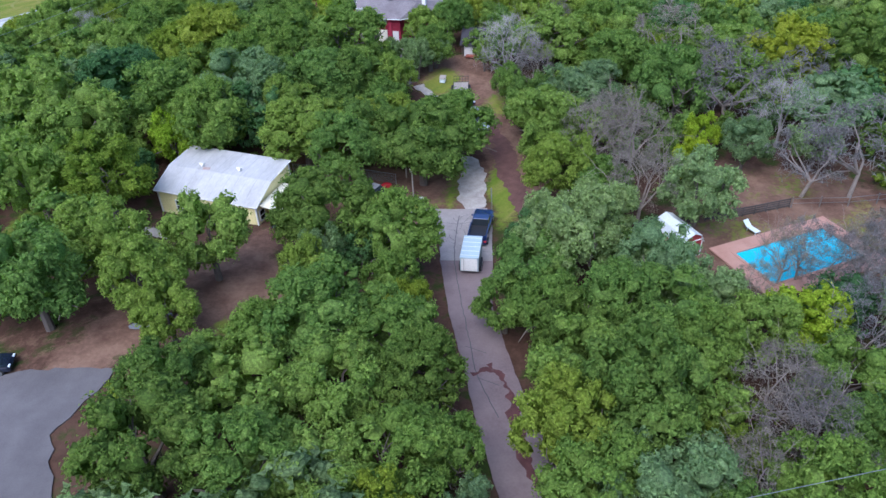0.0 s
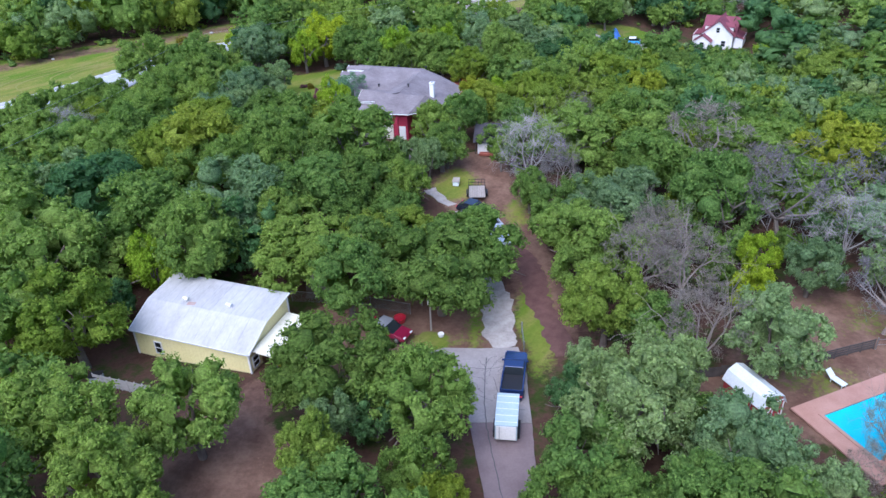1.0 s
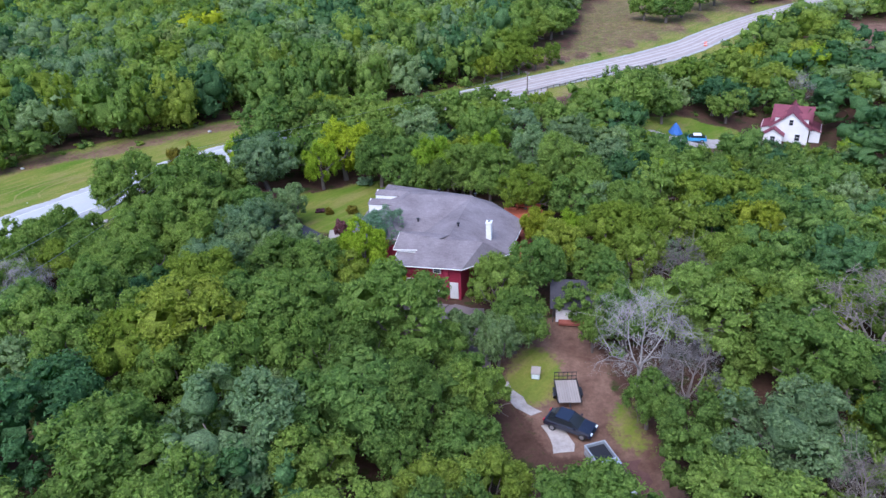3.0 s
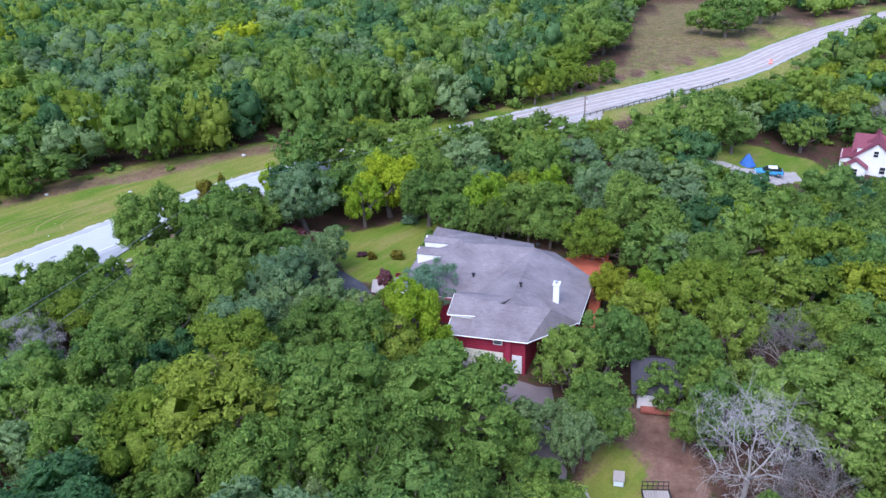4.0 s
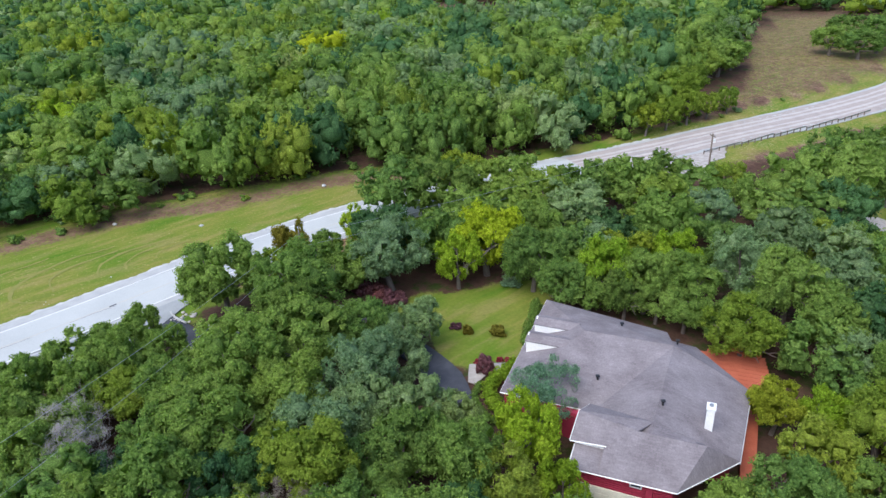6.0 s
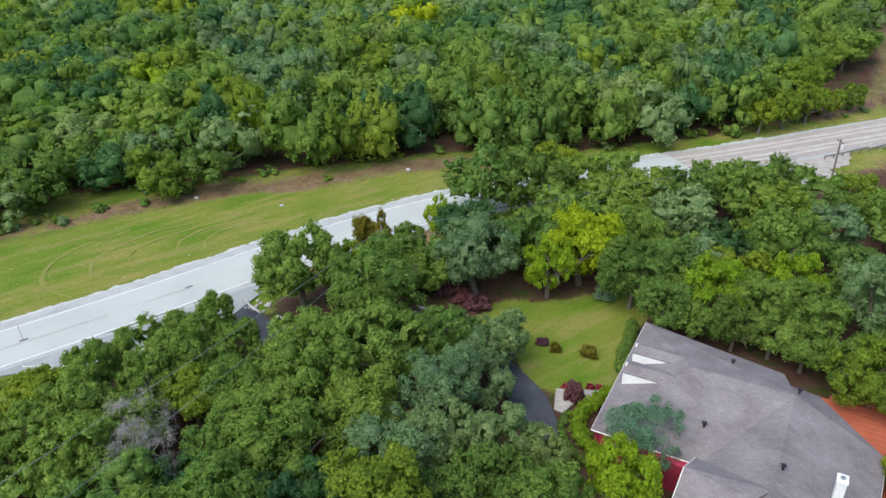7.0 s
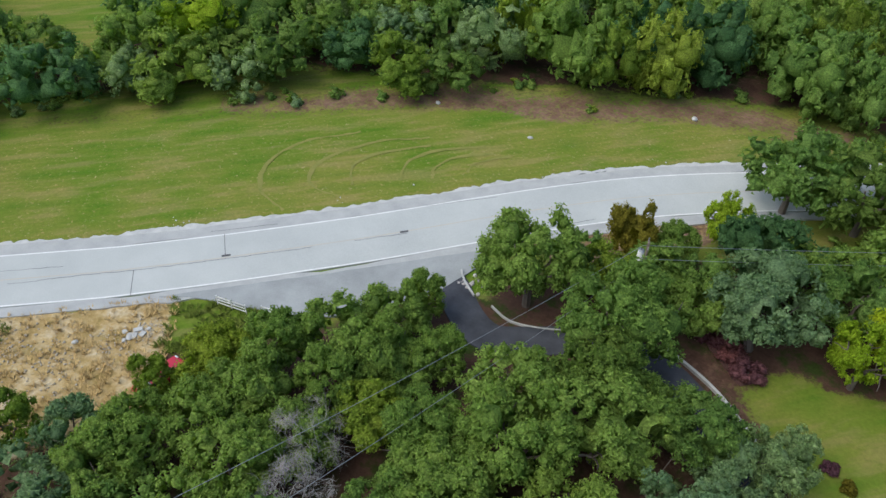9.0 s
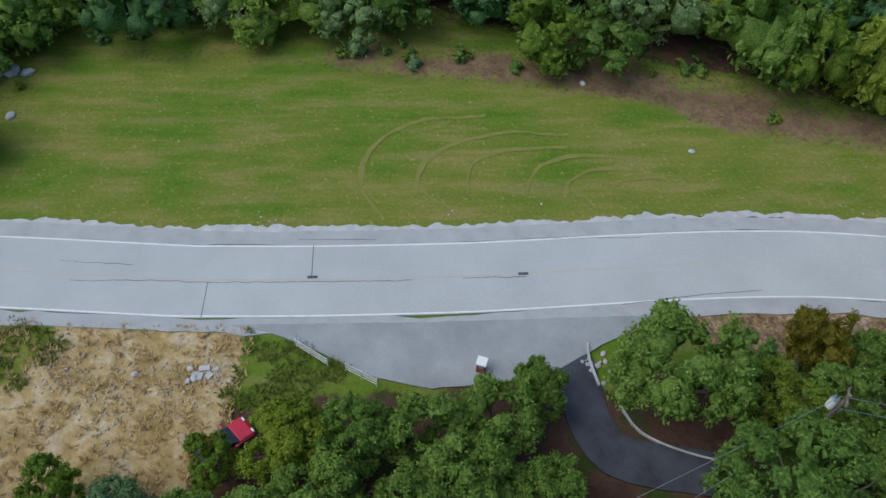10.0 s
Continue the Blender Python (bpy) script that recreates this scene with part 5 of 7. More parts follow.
        part("dormer_front", prism(bmesh.new(), [(v - 0.85, z - 0.35), (v + 0.85, z - 0.35), (v + 0.85, z + 1.2), (v, z + 1.68), (v - 0.85, z + 1.2)], "x", u0 - 0.02, u0 + 0.08), WHITE, ob, "white dormer front")
        window(ob, u0 - 0.08, v, z + 0.55, 0.8, 0.95, -90, WHITE)
    # chimney
    ch = part("chimney", boxed(17.35, -0.1, 5.25, 0.6, 0.8, 2.9), WHITE, ob, "white boxed chimney")
    part("cap", boxed(17.35, -0.1, 6.74, 0.72, 0.94, 0.1, bevel=0.02), WHITE, ch)
    part("flue", tube(bmesh.new(), (17.35, -0.1, 6.78), (17.35, -0.1, 6.95), 0.16, 0.16, 8), STEEL, ch, "grey steel flue")
    # roof vents
    for u, v, z in ((7.9, 3.3, 4.72), (13.75, -0.2, 6.12), (8.5, 12.0, 5.05), (13.9, 9.4, 5.85)):
        bm = tube(bmesh.new(), (u, v, z - 0.1), (u, v, z + 0.28), 0.1, 0.1, 8)
        box(bm, u, v, z + 0.32, 0.36, 0.3, 0.1, 20, bevel=0.03)
        part("roof_vent", bm, BLACKSTEEL, ob, "small dark roof vent")
    # garage front
    y = -7.44
    gd = part("garage_door", boxed(11.1, y, 1.75, 4.6, 0.1, 2.1, -1.5, bevel=0.02), CREAM, ob, "pale double garage door")
    for k in range(4):
        for j in range(4):
            part("door_panel", boxed(9.4 + 1.12 * j, y - 0.06, 0.98 + 0.52 * k, 0.95, 0.03, 0.4, -1.5), CREAM, gd)
    part("side_door", boxed(14.75, y - 0.08, 1.7, 0.95, 0.1, 2.0, -1.5, bevel=0.02), WHITE, ob, "white side door")
    part("corner_pilaster", boxed(13.9, y - 0.05, 2.5, 0.45, 0.3, 4.5), BRICKRED, ob)
    window(ob, 12.9, y - 0.06, 4.0, 0.8, 0.55, -1.5, WHITE)
    for k in range(6):
        part("siding_board", boxed(11.95, y + 0.0, 3.0 + 0.2 * k, 7.2, 0.06, 0.03, -1.5), BRICKRED, ob)
    window(ob, 0.32, 4.0, 2.2, 1.2, 1.4, -90, WHITE)
    window(ob, 0.3, 12.5, 2.2, 1.2, 1.4, -90, WHITE)
    for v in (0.9, 3.0):
        part("porch_post", boxed(0.25, v, 2.0, 0.22, 0.22, 3.3), BRICKRED, ob)
    part("front_door", boxed(0.33, 8.4, 1.9, 0.12, 1.1, 2.1, bevel=0.02), DARKDOOR, ob, "dark front door")
    return ob


DARKDOOR = surface("dark_door", (0.05, 0.03, 0.03), (0.09, 0.05, 0.05), 0.5)
main_house()


def deck():
    ob = thing("deck", Matrix.Translation((-26.4, 120.8, 0)) @ Euler((0, 0, -math.atan2(0.176, 0.984))).to_matrix().to_4x4(), "terracotta-stained timber deck behind the house", "deck")
    part("frame", prism(bmesh.new(), [(13.5, 13.4), (17.4, 16.6), (21.8, 16.2), (22.6, 11.4), (21.4, 7.6), (20.1, 7.4), (15.4, 12.6)], "z", 0.3, 1.38), DECK, ob)
    part("side_walk", prism(bmesh.new(), [(20.15, -1.6), (21.3, -1.6), (21.4, 7.5), (20.15, 7.3)], "z", 0.3, 1.4), DECK, ob)
    for k in range(14):
        v = 7.9 + 0.62 * k
        u0 = 21.3 - 0.5 * (v - 4.5) if v < 7.4 else 20.4 - (v - 7.4) * 0.95 if v < 12.6 else 13.4 + (v - 13.4) * 1.22 if v > 13.4 else 15.2
        u1 = 21.4 + (v - 7.6) * 0.3 if v < 11.4 else 22.6 - (v - 11.4) * 0.16
        part("deck_board", boxed((u0 + u1) / 2, v, 1.41, u1 - u0, 0.58, 0.05), DECK, ob)
    bn = part("bench", boxed(19.8, 15.9, 1.9, 3.4, 0.5, 0.08, -5), DECK, ob, "built-in bench")
    part("bench_back", boxed(19.8, 16.2, 2.2, 3.4, 0.06, 0.5, -5, -12), DECK, bn)
    for u in (18.4, 19.8, 21.2):
        part("bench_leg", boxed(u, 15.9, 1.65, 0.1, 0.45, 0.45), DECK, bn)


deck()


def villa():
    """The white house with a red roof in the hollow."""
    x, y, turn = 53.2, 191.0, -24
    ob = thing("white_house", at_ground(x, y, turn) @ Matrix.Diagonal((0.8, 0.8, 0.9, 1)), "white two-storey house with a dull red gabled roof", "house")
    part("wall", prism(bmesh.new(), [(-4.3, -1.5), (4.3, -1.5), (4.3, 3.2), (0, 6.4), (-4.3, 3.2)], "y", -6, 6), WHITE, ob)
    for s in (-1, 1):
        slope("roof", [(s * 4.9, -6.4, 2.85), (s * 4.9, 6.4, 2.85), (0, 6.4, 6.6), (0, -6.4, 6.6)], REDROOF, ob, 0.16, "dull red roof slope")
        slope("cross_roof", [(s * 0.2 + 4.9, 1.8 + s * 3.2, 3.0), (s * 0.2 - 4.9, 1.8 + s * 3.2, 3.0), (-4.9, 1.8, 6.3), (4.9, 1.8, 6.3)], REDROOF, ob, 0.14, "dull red roof slope")
        part("dormer", prism(bmesh.new(), [(-3.0 - 0.9, 3.4), (-3.0 + 0.9, 3.4), (-3.0 + 0.9, 4.8), (-3.0, 5.5), (-3.0 - 0.9, 4.8)], "x", min(s * 1.5, s * 3.9), max(s * 1.5, s * 3.9)), WHITE, ob, "white dormer")
        slope("dormer_roof", [(s * 1.0, -3.0 - 1.1, 4.75), (s * 4.1, -3.0 - 1.1, 4.75), (s * 4.1, -3.0, 5.65), (s * 1.0, -3.0, 5.65)], REDROOF, ob, 0.1)
        slope("dormer_roof", [(s * 1.0, -3.0 + 1.1, 4.75), (s * 4.1, -3.0 + 1.1, 4.75), (s * 4.1, -3.0, 5.65), (s * 1.0, -3.0, 5.65)], REDROOF, ob, 0.1)
        slope("porch_roof", [(-3.6 + 2.6 * s, -8.9, 1.6), (-3.6 + 2.6 * s, -6.0, 1.6), (-3.6, -6.0, 3.2), (-3.6, -8.9, 3.2)], REDROOF, ob, 0.12, "porch gable")
    part("porch_wall", prism(bmesh.new(), [(-5.8, -1.5), (-1.4, -1.5), (-1.4, 1.7), (-3.6, 3.0), (-5.8, 1.7)], "y", -8.6, -6.02), WHITE, ob)
    for px in (-4.6, 4.6):
        part("lean_to", boxed(px + (1.2 if px > 0 else -1.2), -1, 1.0, 2.4, 7, 2.6), WHITE, ob)
        slope("lean_roof", [(px + (2.6 if px > 0 else -2.6), -4.8, 2.2), (px + (2.6 if px > 0 else -2.6), 2.8, 2.2), (px * 0.93, 2.8, 3.1), (px * 0.93, -4.8, 3.1)], REDROOF, ob, 0.12)
    window(ob, 1.9, -6.06, 0.9, 1.2, 1.5, 0, WHITE)
    window(ob, 0.0, -6.06, 4.2, 1.0, 1.3, 0, WHITE)
    window(ob, -3.6, -8.66, 0.8, 1.2, 1.3, 0, WHITE)


villa()

# ---- vehicles ----
def wheel(parent, x, y, r, w=0.22):
    bm = tube(bmesh.new(), (x, y - w / 2, r), (x, y + w / 2, r), r, r, 14)
    bmesh.ops.bevel(bm, geom=list(bm.edges), offset=0.03, segments=1, affect="EDGES")
    ob = part("wheel", bm, RUBBER, parent, "black rubber tyre")
    side = 1 if y > 0 else -1
    part("rim", tube(bmesh.new(), (x, y + side * (w / 2 - 0.02), r), (x, y + side * (w / 2 + 0.015), r), r * 0.62, r * 0.58, 12), STEEL, ob, "grey steel rim")


def car(name, x, y, turn, label, paint, kind="hatch", length=4.4, width=1.8, roof=None, lift=0.0):
    """A car that heads along its own x: body, cabin, windows, lights and wheels."""
    ob = thing(name, at_ground(x, y, turn, lift), label, "car" if kind != "pickup" else "pickup truck")
    L, W, h = length / 2, width / 2, 0.92 if kind == "hatch" else 1.05
    if kind == "pickup":
        low = [(-L, 0.45), (L - 0.1, 0.4), (L, 0.75), (L - 0.15, h - 0.05), (L - 1.3, h + 0.08), (-0.55, h + 0.05), (-L, h + 0.03)]
        cab = [(L - 1.45, h + 0.04), (L - 2.15, 1.72), (-0.35, 1.75), (-0.6, h + 0.03)]
    else:
        low = [(-L, 0.35), (L - 0.1, 0.3), (L, 0.62), (L - 0.2, 0.78), (L - 1.15, h), (-L + 0.15, h + 0.04), (-L - 0.02, 0.7)]
        cab = [(L - 1.2, h - 0.02), (L - 2.0, 1.4), (-L + 1.0, 1.44), (-L + 0.2, h)]
    bm = prism(bmesh.new(), low, "y", -W, W)
    bmesh.ops.bevel(bm, geom=[e for e in bm.edges if abs(e.verts[0].co.y - e.verts[1].co.y) < 0.01], offset=0.11, segments=2, affect="EDGES")
    body = part("body", bm, paint, ob)
    bm = prism(bmesh.new(), cab, "y", -W + 0.12, W - 0.12)
    for v in bm.verts:
        if v.co.z > 1.2:
            v.co.y *= 0.86
    part("window", bm, GLASS, ob, "dark tinted glass")
    top = cab[1:3]
    bm = prism(bmesh.new(), [(top[0][0] - 0.08, top[0][1] - 0.03), (top[0][0] - 0.12, top[0][1] + 0.04), (top[1][0] + 0.05, top[1][1] + 0.04), (top[1][0], top[1][1] - 0.03)], "y", -W * 0.8, W * 0.8)
    part("roof", bm, roof or paint, ob)
    for s in (-1, 1):
        part("headlight", boxed(L - 0.12, s * (W - 0.32), 0.68 if kind != "pickup" else 0.82, 0.16, 0.34, 0.15, bevel=0.03), CHALKWHITE, ob, "clear headlight")
        part("tail_light", boxed(-L + 0.02, s * (W - 0.2), 0.8, 0.08, 0.26, 0.2, bevel=0.02), REDCAR, ob, "red tail light")
        part("mirror", boxed(L - 1.6, s * (W + 0.08), h + 0.12, 0.14, 0.2, 0.14, bevel=0.03), paint, ob)
        for p in (-L + 0.85, L - 0.85):
            wheel(ob, p, s * (W - 0.08), 0.33 if kind != "pickup" else 0.38)
    if kind == "pickup":
        for px, py, sx, sy in ((-L + 0.06, 0, 0.1, width - 0.1), (-(L + 0.5) / 2, W - 0.07, L - 0.5, 0.12), (-(L + 0.5) / 2, -W + 0.07, L - 0.5, 0.12)):
            part("bed_side", boxed(px, py, h + 0.2, sx, sy, 0.42, bevel=0.03), paint, ob)
        part("bed_floor", boxed(-(L + 0.5) / 2, 0, h + 0.06, L - 0.6, width - 0.3, 0.06), BLACKSTEEL, ob, "black bed liner")
    return ob


car("pickup_truck", 1.5, 62.6, 84, "navy blue pickup truck with an open bed, hitched to a trailer", BLUECAR, "pickup", 5.7, 1.95, lift=0.09)
car("hatchback_car", -2.45, 91.5, -28, "shiny midnight-blue hatchback car on a dirt yard", BLACKCAR, "hatch", 4.4, 1.85)
car("pickup_truck", 0.1, 86.2, -70, "silver pickup truck half hidden under trees", SILVERCAR, "pickup", 5.4, 1.9)
car("convertible_car", -10.0, 68.8, -27, "maroon convertible car with a grey soft top", MAROON, "hatch", 4.3, 1.75, roof=surface("soft_top", (0.16, 0.17, 0.2), (0.24, 0.25, 0.28), 0.9, 1.0, 12.0))
car("sedan_car", -77.2, 107.6, 97, "bright red car parked under the trees", REDCAR, "hatch", 4.4, 1.8)
car("van_car", 29.6, 176.8, 168, "sky-blue van with a white roof by the far house", SKYCAR, "hatch", 4.6, 1.9, roof=WHITE)
car("parked_car", -35.2, 38.6, 15, "dark car parked beside the gravel lot", BLACKCAR, "hatch", 4.3, 1.8)


def box_trailer():
    SKIN = plain("pale_blue_white_panels", (0.4, 0.5, 0.57), 0.4)
    ob = thing("box_trailer", at_ground(0.8, 56.4, 86, 0.09), "white enclosed box trailer behind the truck", "trailer")
    part("body", boxed(0.2, 0, 1.25, 3.5, 1.7, 1.5, bevel=0.06), SKIN, ob)
    part("roof", boxed(0.2, 0, 2.03, 3.56, 1.75, 0.06, bevel=0.02), SKIN, ob)
    for k in range(5):
        part("roof_rib", boxed(-1.2 + 0.7 * k, 0, 2.065, 0.05, 1.7, 0.025), WHITE, ob)
    part("rear_door", boxed(-1.57, 0, 1.25, 0.04, 1.5, 1.35, bevel=0.01), WHITE, ob)
    part("hinge_bar", boxed(-1.6, 0.5, 1.25, 0.03, 0.05, 1.3), STEEL, ob)
    part("tow_bar", boxed(2.3, 0, 0.45, 0.7, 0.1, 0.1), BLACKSTEEL, ob, "black steel tow bar")
    for s in (-1, 1):
        part("mudguard", boxed(-0.3, s * 0.95, 0.72, 1.5, 0.2, 0.08, bevel=0.03), BLACKSTEEL, ob)
        for p in (-0.7, 0.1):
            wheel(ob, p, s * 0.93, 0.33, 0.18)


box_trailer()


def utility_trailer():
    ob = thing("utility_trailer", at_ground(-2.35, 95.5, 92), "flat utility trailer with a plank deck and a raised ramp gate", "trailer")
    for k in range(9):
        part("plank", boxed(0, -0.88 + 0.22 * k, 0.62, 3.2, 0.2, 0.05), PLANK, ob, "")
    for s in (-1, 1):
        part("side_rail", boxed(0, s * 1.04, 0.7, 3.3, 0.06, 0.22), BLACKSTEEL, ob, "black steel rail")
        part("mudguard", boxed(-0.1, s * 1.2, 0.68, 1.2, 0.24, 0.05, bevel=0.02), BLACKSTEEL, ob)
        wheel(ob, -0.1, s * 1.2, 0.32, 0.2)
    part("tow_bar", boxed(-2.0, 0, 0.5, 1.0, 0.1, 0.1), BLACKSTEEL, ob)
    bm = bmesh.new()
    for k in range(6):
        box(bm, 1.66, -1.0 + 0.4 * k, 1.08, 0.04, 0.04, 0.85)
    for z in (0.68, 1.08, 1.5):
        box(bm, 1.66, 0, z, 0.05, 2.08, 0.05)
    part("ramp_gate", bm, BLACKSTEEL, ob, "upright black mesh gate")


utility_trailer()

# ---- yellow building's yard ----
def barn_shed():
    ob = thing("barn_shed", at_ground(19.9, 58.8, 118), "small red barn-style shed with a white gambrel roof", "shed")
    side = [(-1.1, 0), (1.1, 0), (1.1, 1.6), (0.75, 2.3), (0, 2.62), (-0.75, 2.3), (-1.1, 1.6)]
    part("wall", prism(bmesh.new(), side, "x", -1.95, 1.95), surface("barn_red", (0.28, 0.03, 0.04), (0.38, 0.06, 0.06), 0.8, 1.0, 9.0), ob)
    skin = [(1.22, 1.55), (0.8, 2.36), (0, 2.72), (-0.8, 2.36), (-1.22, 1.55)]
    bm = bmesh.new()
    for a, b in zip(skin, skin[1:]):
        sheet(bm, [(-2.1, a[0], a[1]), (2.1, a[0], a[1]), (2.1, b[0], b[1]), (-2.1, b[0], b[1])], 0.06)
    bmesh.ops.recalc_face_normals(bm, faces=bm.faces)
    part("roof", bm, surface("pale_metal_roof", (0.6, 0.64, 0.68), (0.72, 0.76, 0.8), 0.45, 0.8, 8.0, 0.1, 0.05), ob)
    for y0, z0, y1, z1 in ((-1.05, 0.1, -1.05, 1.6), (1.05, 0.1, 1.05, 1.6), (0, 0.1, 0, 1.9), (-1.0, 0.1, 0, 1.8), (1.0, 0.1, 0, 1.8), (-1.05, 1.85, 1.05, 1.85), (-1.05, 0.1, 1.05, 0.1)):
        part("door_trim", tube(bmesh.new(), (-1.98, y0, z0), (-1.98, y1, z1), 0.06, 0.06, 4), WHITE, ob, "white crossed board trim")
    part("vent_pipe", tube(bmesh.new(), (-1.0, 1.3, 0.0), (-1.0, 1.3, 2.6), 0.05, 0.05, 6), STEEL, ob)


barn_shed()


def pool():
    base = at_ground(30.5, 57.3, 25.5)
    ob = thing("swimming_pool", base, "turquoise swimming pool with pink paving round it", "pool")
    L, W = 5.2, 2.6
    bm = bmesh.new()
    for x, y, sx, sy in ((0, W + 0.75, 2 * L + 3, 1.5), (0, -W - 0.75, 2 * L + 3, 1.5), (L + 0.75, 0, 1.5, 2 * W), (-L - 0.75, 0, 1.5, 2 * W)):
        box(bm, x, y, 0.04, sx, sy, 0.14)
    part("paving", bm, COPING, ob)
    bm = bmesh.new()
    for x, y, sx, sy in ((0, W, 2 * L + 0.3, 0.3), (0, -W, 2 * L + 0.3, 0.3), (L, 0, 0.3, 2 * W - 0.3), (-L, 0, 0.3, 2 * W - 0.3)):
        box(bm, x, y, 0.13, sx, sy, 0.07, bevel=0.02)
    part("coping", bm, COPING, ob, "pink stone coping")
    part("basin", boxed(0, 0, -0.0, 2 * L - 0.28, 2 * W - 0.28, 0.06), POOLWALL, ob, "turquoise liner")
    m, nt, b = tree_of("pool_water")
    b.inputs["Base Color"].default_value = (0.2, 0.74, 0.9, 1)
    b.inputs["Roughness"].default_value, b.inputs["Transmission Weight"].default_value, b.inputs["IOR"].default_value = 0.03, 0.85, 1.33
    bumped(nt, b, noise_of(nt, 1.2, 3), 0.15, 0.05)
    part("water", boxed(0, 0, 0.075, 2 * L - 0.3, 2 * W - 0.3, 0.03), m, ob, "clear rippled water").visible_shadow = False


pool()


def lounger(x, y, turn):
    ob = thing("pool_lounger", at_ground(x, y, turn, 0.0), "white plastic lounger on bare ground near the pool", "lounger")
    part("seat", boxed(0.3, 0, 0.35, 1.2, 0.6, 0.06, bevel=0.02), CHALKWHITE, ob)
    bm = box(bmesh.new(), 0, 0, 0, 0.75, 0.6, 0.06, bevel=0.02)
    bmesh.ops.transform(bm, matrix=pose(-0.55, 0, 0.58, 0, 38, 0), verts=bm.verts)
    part("backrest", bm, CHALKWHITE, ob)
    for px in (-0.2, 0.8):
        for py in (-0.25, 0.25):
            part("leg", tube(bmesh.new(), (px, py, 0), (px, py, 0.33), 0.03, 0.03, 5), CHALKWHITE, ob)


lounger(27.3, 61.4, -60)


def run_of_fence(name, label, points, height, rails, board, material, rail_size=0.09, post_gap=2.4, posts=None, group=""):
    """A fence with posts and rails, or close boards, along points."""
    ob = thing(name, at_ground(*points[0]), label, "fence", group)
    inv = ob.matrix_basis.inverted()
    for (ax, ay), (bx, by) in zip(points, points[1:]):
        n = max(1, round(math.hypot(bx - ax, by - ay) / post_gap))
        for k in range(n):
            x0, y0, x1, y1 = ax + (bx - ax) * k / n, ay + (by - ay) * k / n, ax + (bx - ax) * (k + 1) / n, ay + (by - ay) * (k + 1) / n
            p, q = inv @ Vector((x0, y0, float(land(x0, y0)))), inv @ Vector((x1, y1, float(land(x1, y1))))
            part("post", tube(bmesh.new(), p - Vector((0, 0, 0.1)), p + Vector((0, 0, height + 0.05)), 0.055, 0.055, 6), posts or material, ob)
            mid, d = (p + q) / 2, q - p
            turn = math.degrees(math.atan2(d.y, d.x))
            for r in range(rails):
                z = height * (r + 0.75) / rails
                part("rail", boxed(mid.x, mid.y, mid.z + z, d.length, 0.03, rail_size, turn), material, ob)
            if board:
                part("panel", boxed(mid.x, mid.y, mid.z + height / 2, d.length, 0.02, height * 0.92, turn), board, ob)
        q = inv @ Vector((bx, by, float(land(bx, by))))
    part("post", tube(bmesh.new(), q - Vector((0, 0, 0.1)), q + Vector((0, 0, height + 0.05)), 0.055, 0.055, 6), posts or material, ob)
    return ob


DARKWOOD = surface("dark_fence_boards", (0.05, 0.045, 0.045), (0.12, 0.105, 0.1), 0.9, 1.0, 9.0)
PALEBOARD = surface("bleached_boards", (0.36, 0.34, 0.33), (0.55, 0.53, 0.51), 0.9, 1.5, 10.0)
run_of_fence("board_fence", "dark weathered board fence behind the shed", [(16.5, 62.0), (22.6, 63.0)], 1.1, 2, DARKWOOD, DARKWOOD)
run_of_fence("rail_fence", "dark weathered rail fence beside the pool yard", [(23.5, 63.3), (27.2, 64.0), (32.2, 65.8)], 1.0, 4, None, DARKWOOD, 0.17, 1.4)
run_of_fence("wire_fence", "sagging wire fence on thin posts past the pool", [(32.4, 65.8), (38, 66.2), (44, 67.4)], 1.1, 2, None, STEEL, 0.03, 2.8)


def mesh_fence():
    m, nt, b = tree_of("chain_link")
    b.inputs["Base Color"].default_value, b.inputs["Metallic"].default_value, b.inputs["Roughness"].default_value = (0.3, 0.36, 0.36, 1), 0.6, 0.5
    ob = thing("chain_link_fence", at_ground(-20.5, 73.6), "chain-link fence on steel posts behind the yard", "fence")
    inv = ob.matrix_basis.inverted()
    line = [(-20.5, 73.6), (-16.4, 73.2), (-12.4, 72.9), (-8.4, 72.2)]
    for n, (x, y) in enumerate(line):
        p = inv @ Vector((x, y, float(land(x, y))))
        part("post", tube(bmesh.new(), p, p + Vector((0, 0, 1.3)), 0.035, 0.035, 6), STEEL, ob)
        if n + 1 == len(line):
            break
        q = inv @ Vector((*line[n + 1], float(land(*line[n + 1]))))
        part("top_rail", tube(bmesh.new(), p + Vector((0, 0, 1.25)), q + Vector((0, 0, 1.25)), 0.025, 0.025, 5), STEEL, ob)
        bm = bmesh.new()
        for k in range(17):
            a, c = p.lerp(q, k / 17), p.lerp(q, (k + 1) / 17)
            for s in range(5):
                z = Vector((0, 0, 0.24 * s + 0.03))
                tube(bm, a + z, c + z + Vector((0, 0, 0.24)), 0.008, 0.008, 3)
                tube(bm, c + z, a + z + Vector((0, 0, 0.24)), 0.008, 0.008, 3)
        part("wire_mesh", bm, m, ob)


mesh_fence()


def yard_pole(x, y, high, lamp):
    ob = thing("service_pole", at_ground(x, y), "thin grey service pole with a white meter box", "pole", "service poles")
    part("pole", tube(bmesh.new(), (0, 0, -0.1), (0, 0, high), 0.09, 0.07, 8), PLANK, ob)
    part("meter_box", boxed(-0.1, 0.12, high - lamp, 0.3, 0.2, 0.42, bevel=0.03), WHITE, ob, "white box")
    part("cap", boxed(0.15, 0, high + 0.02, 0.5, 0.3, 0.12, bevel=0.03), STEEL, ob)


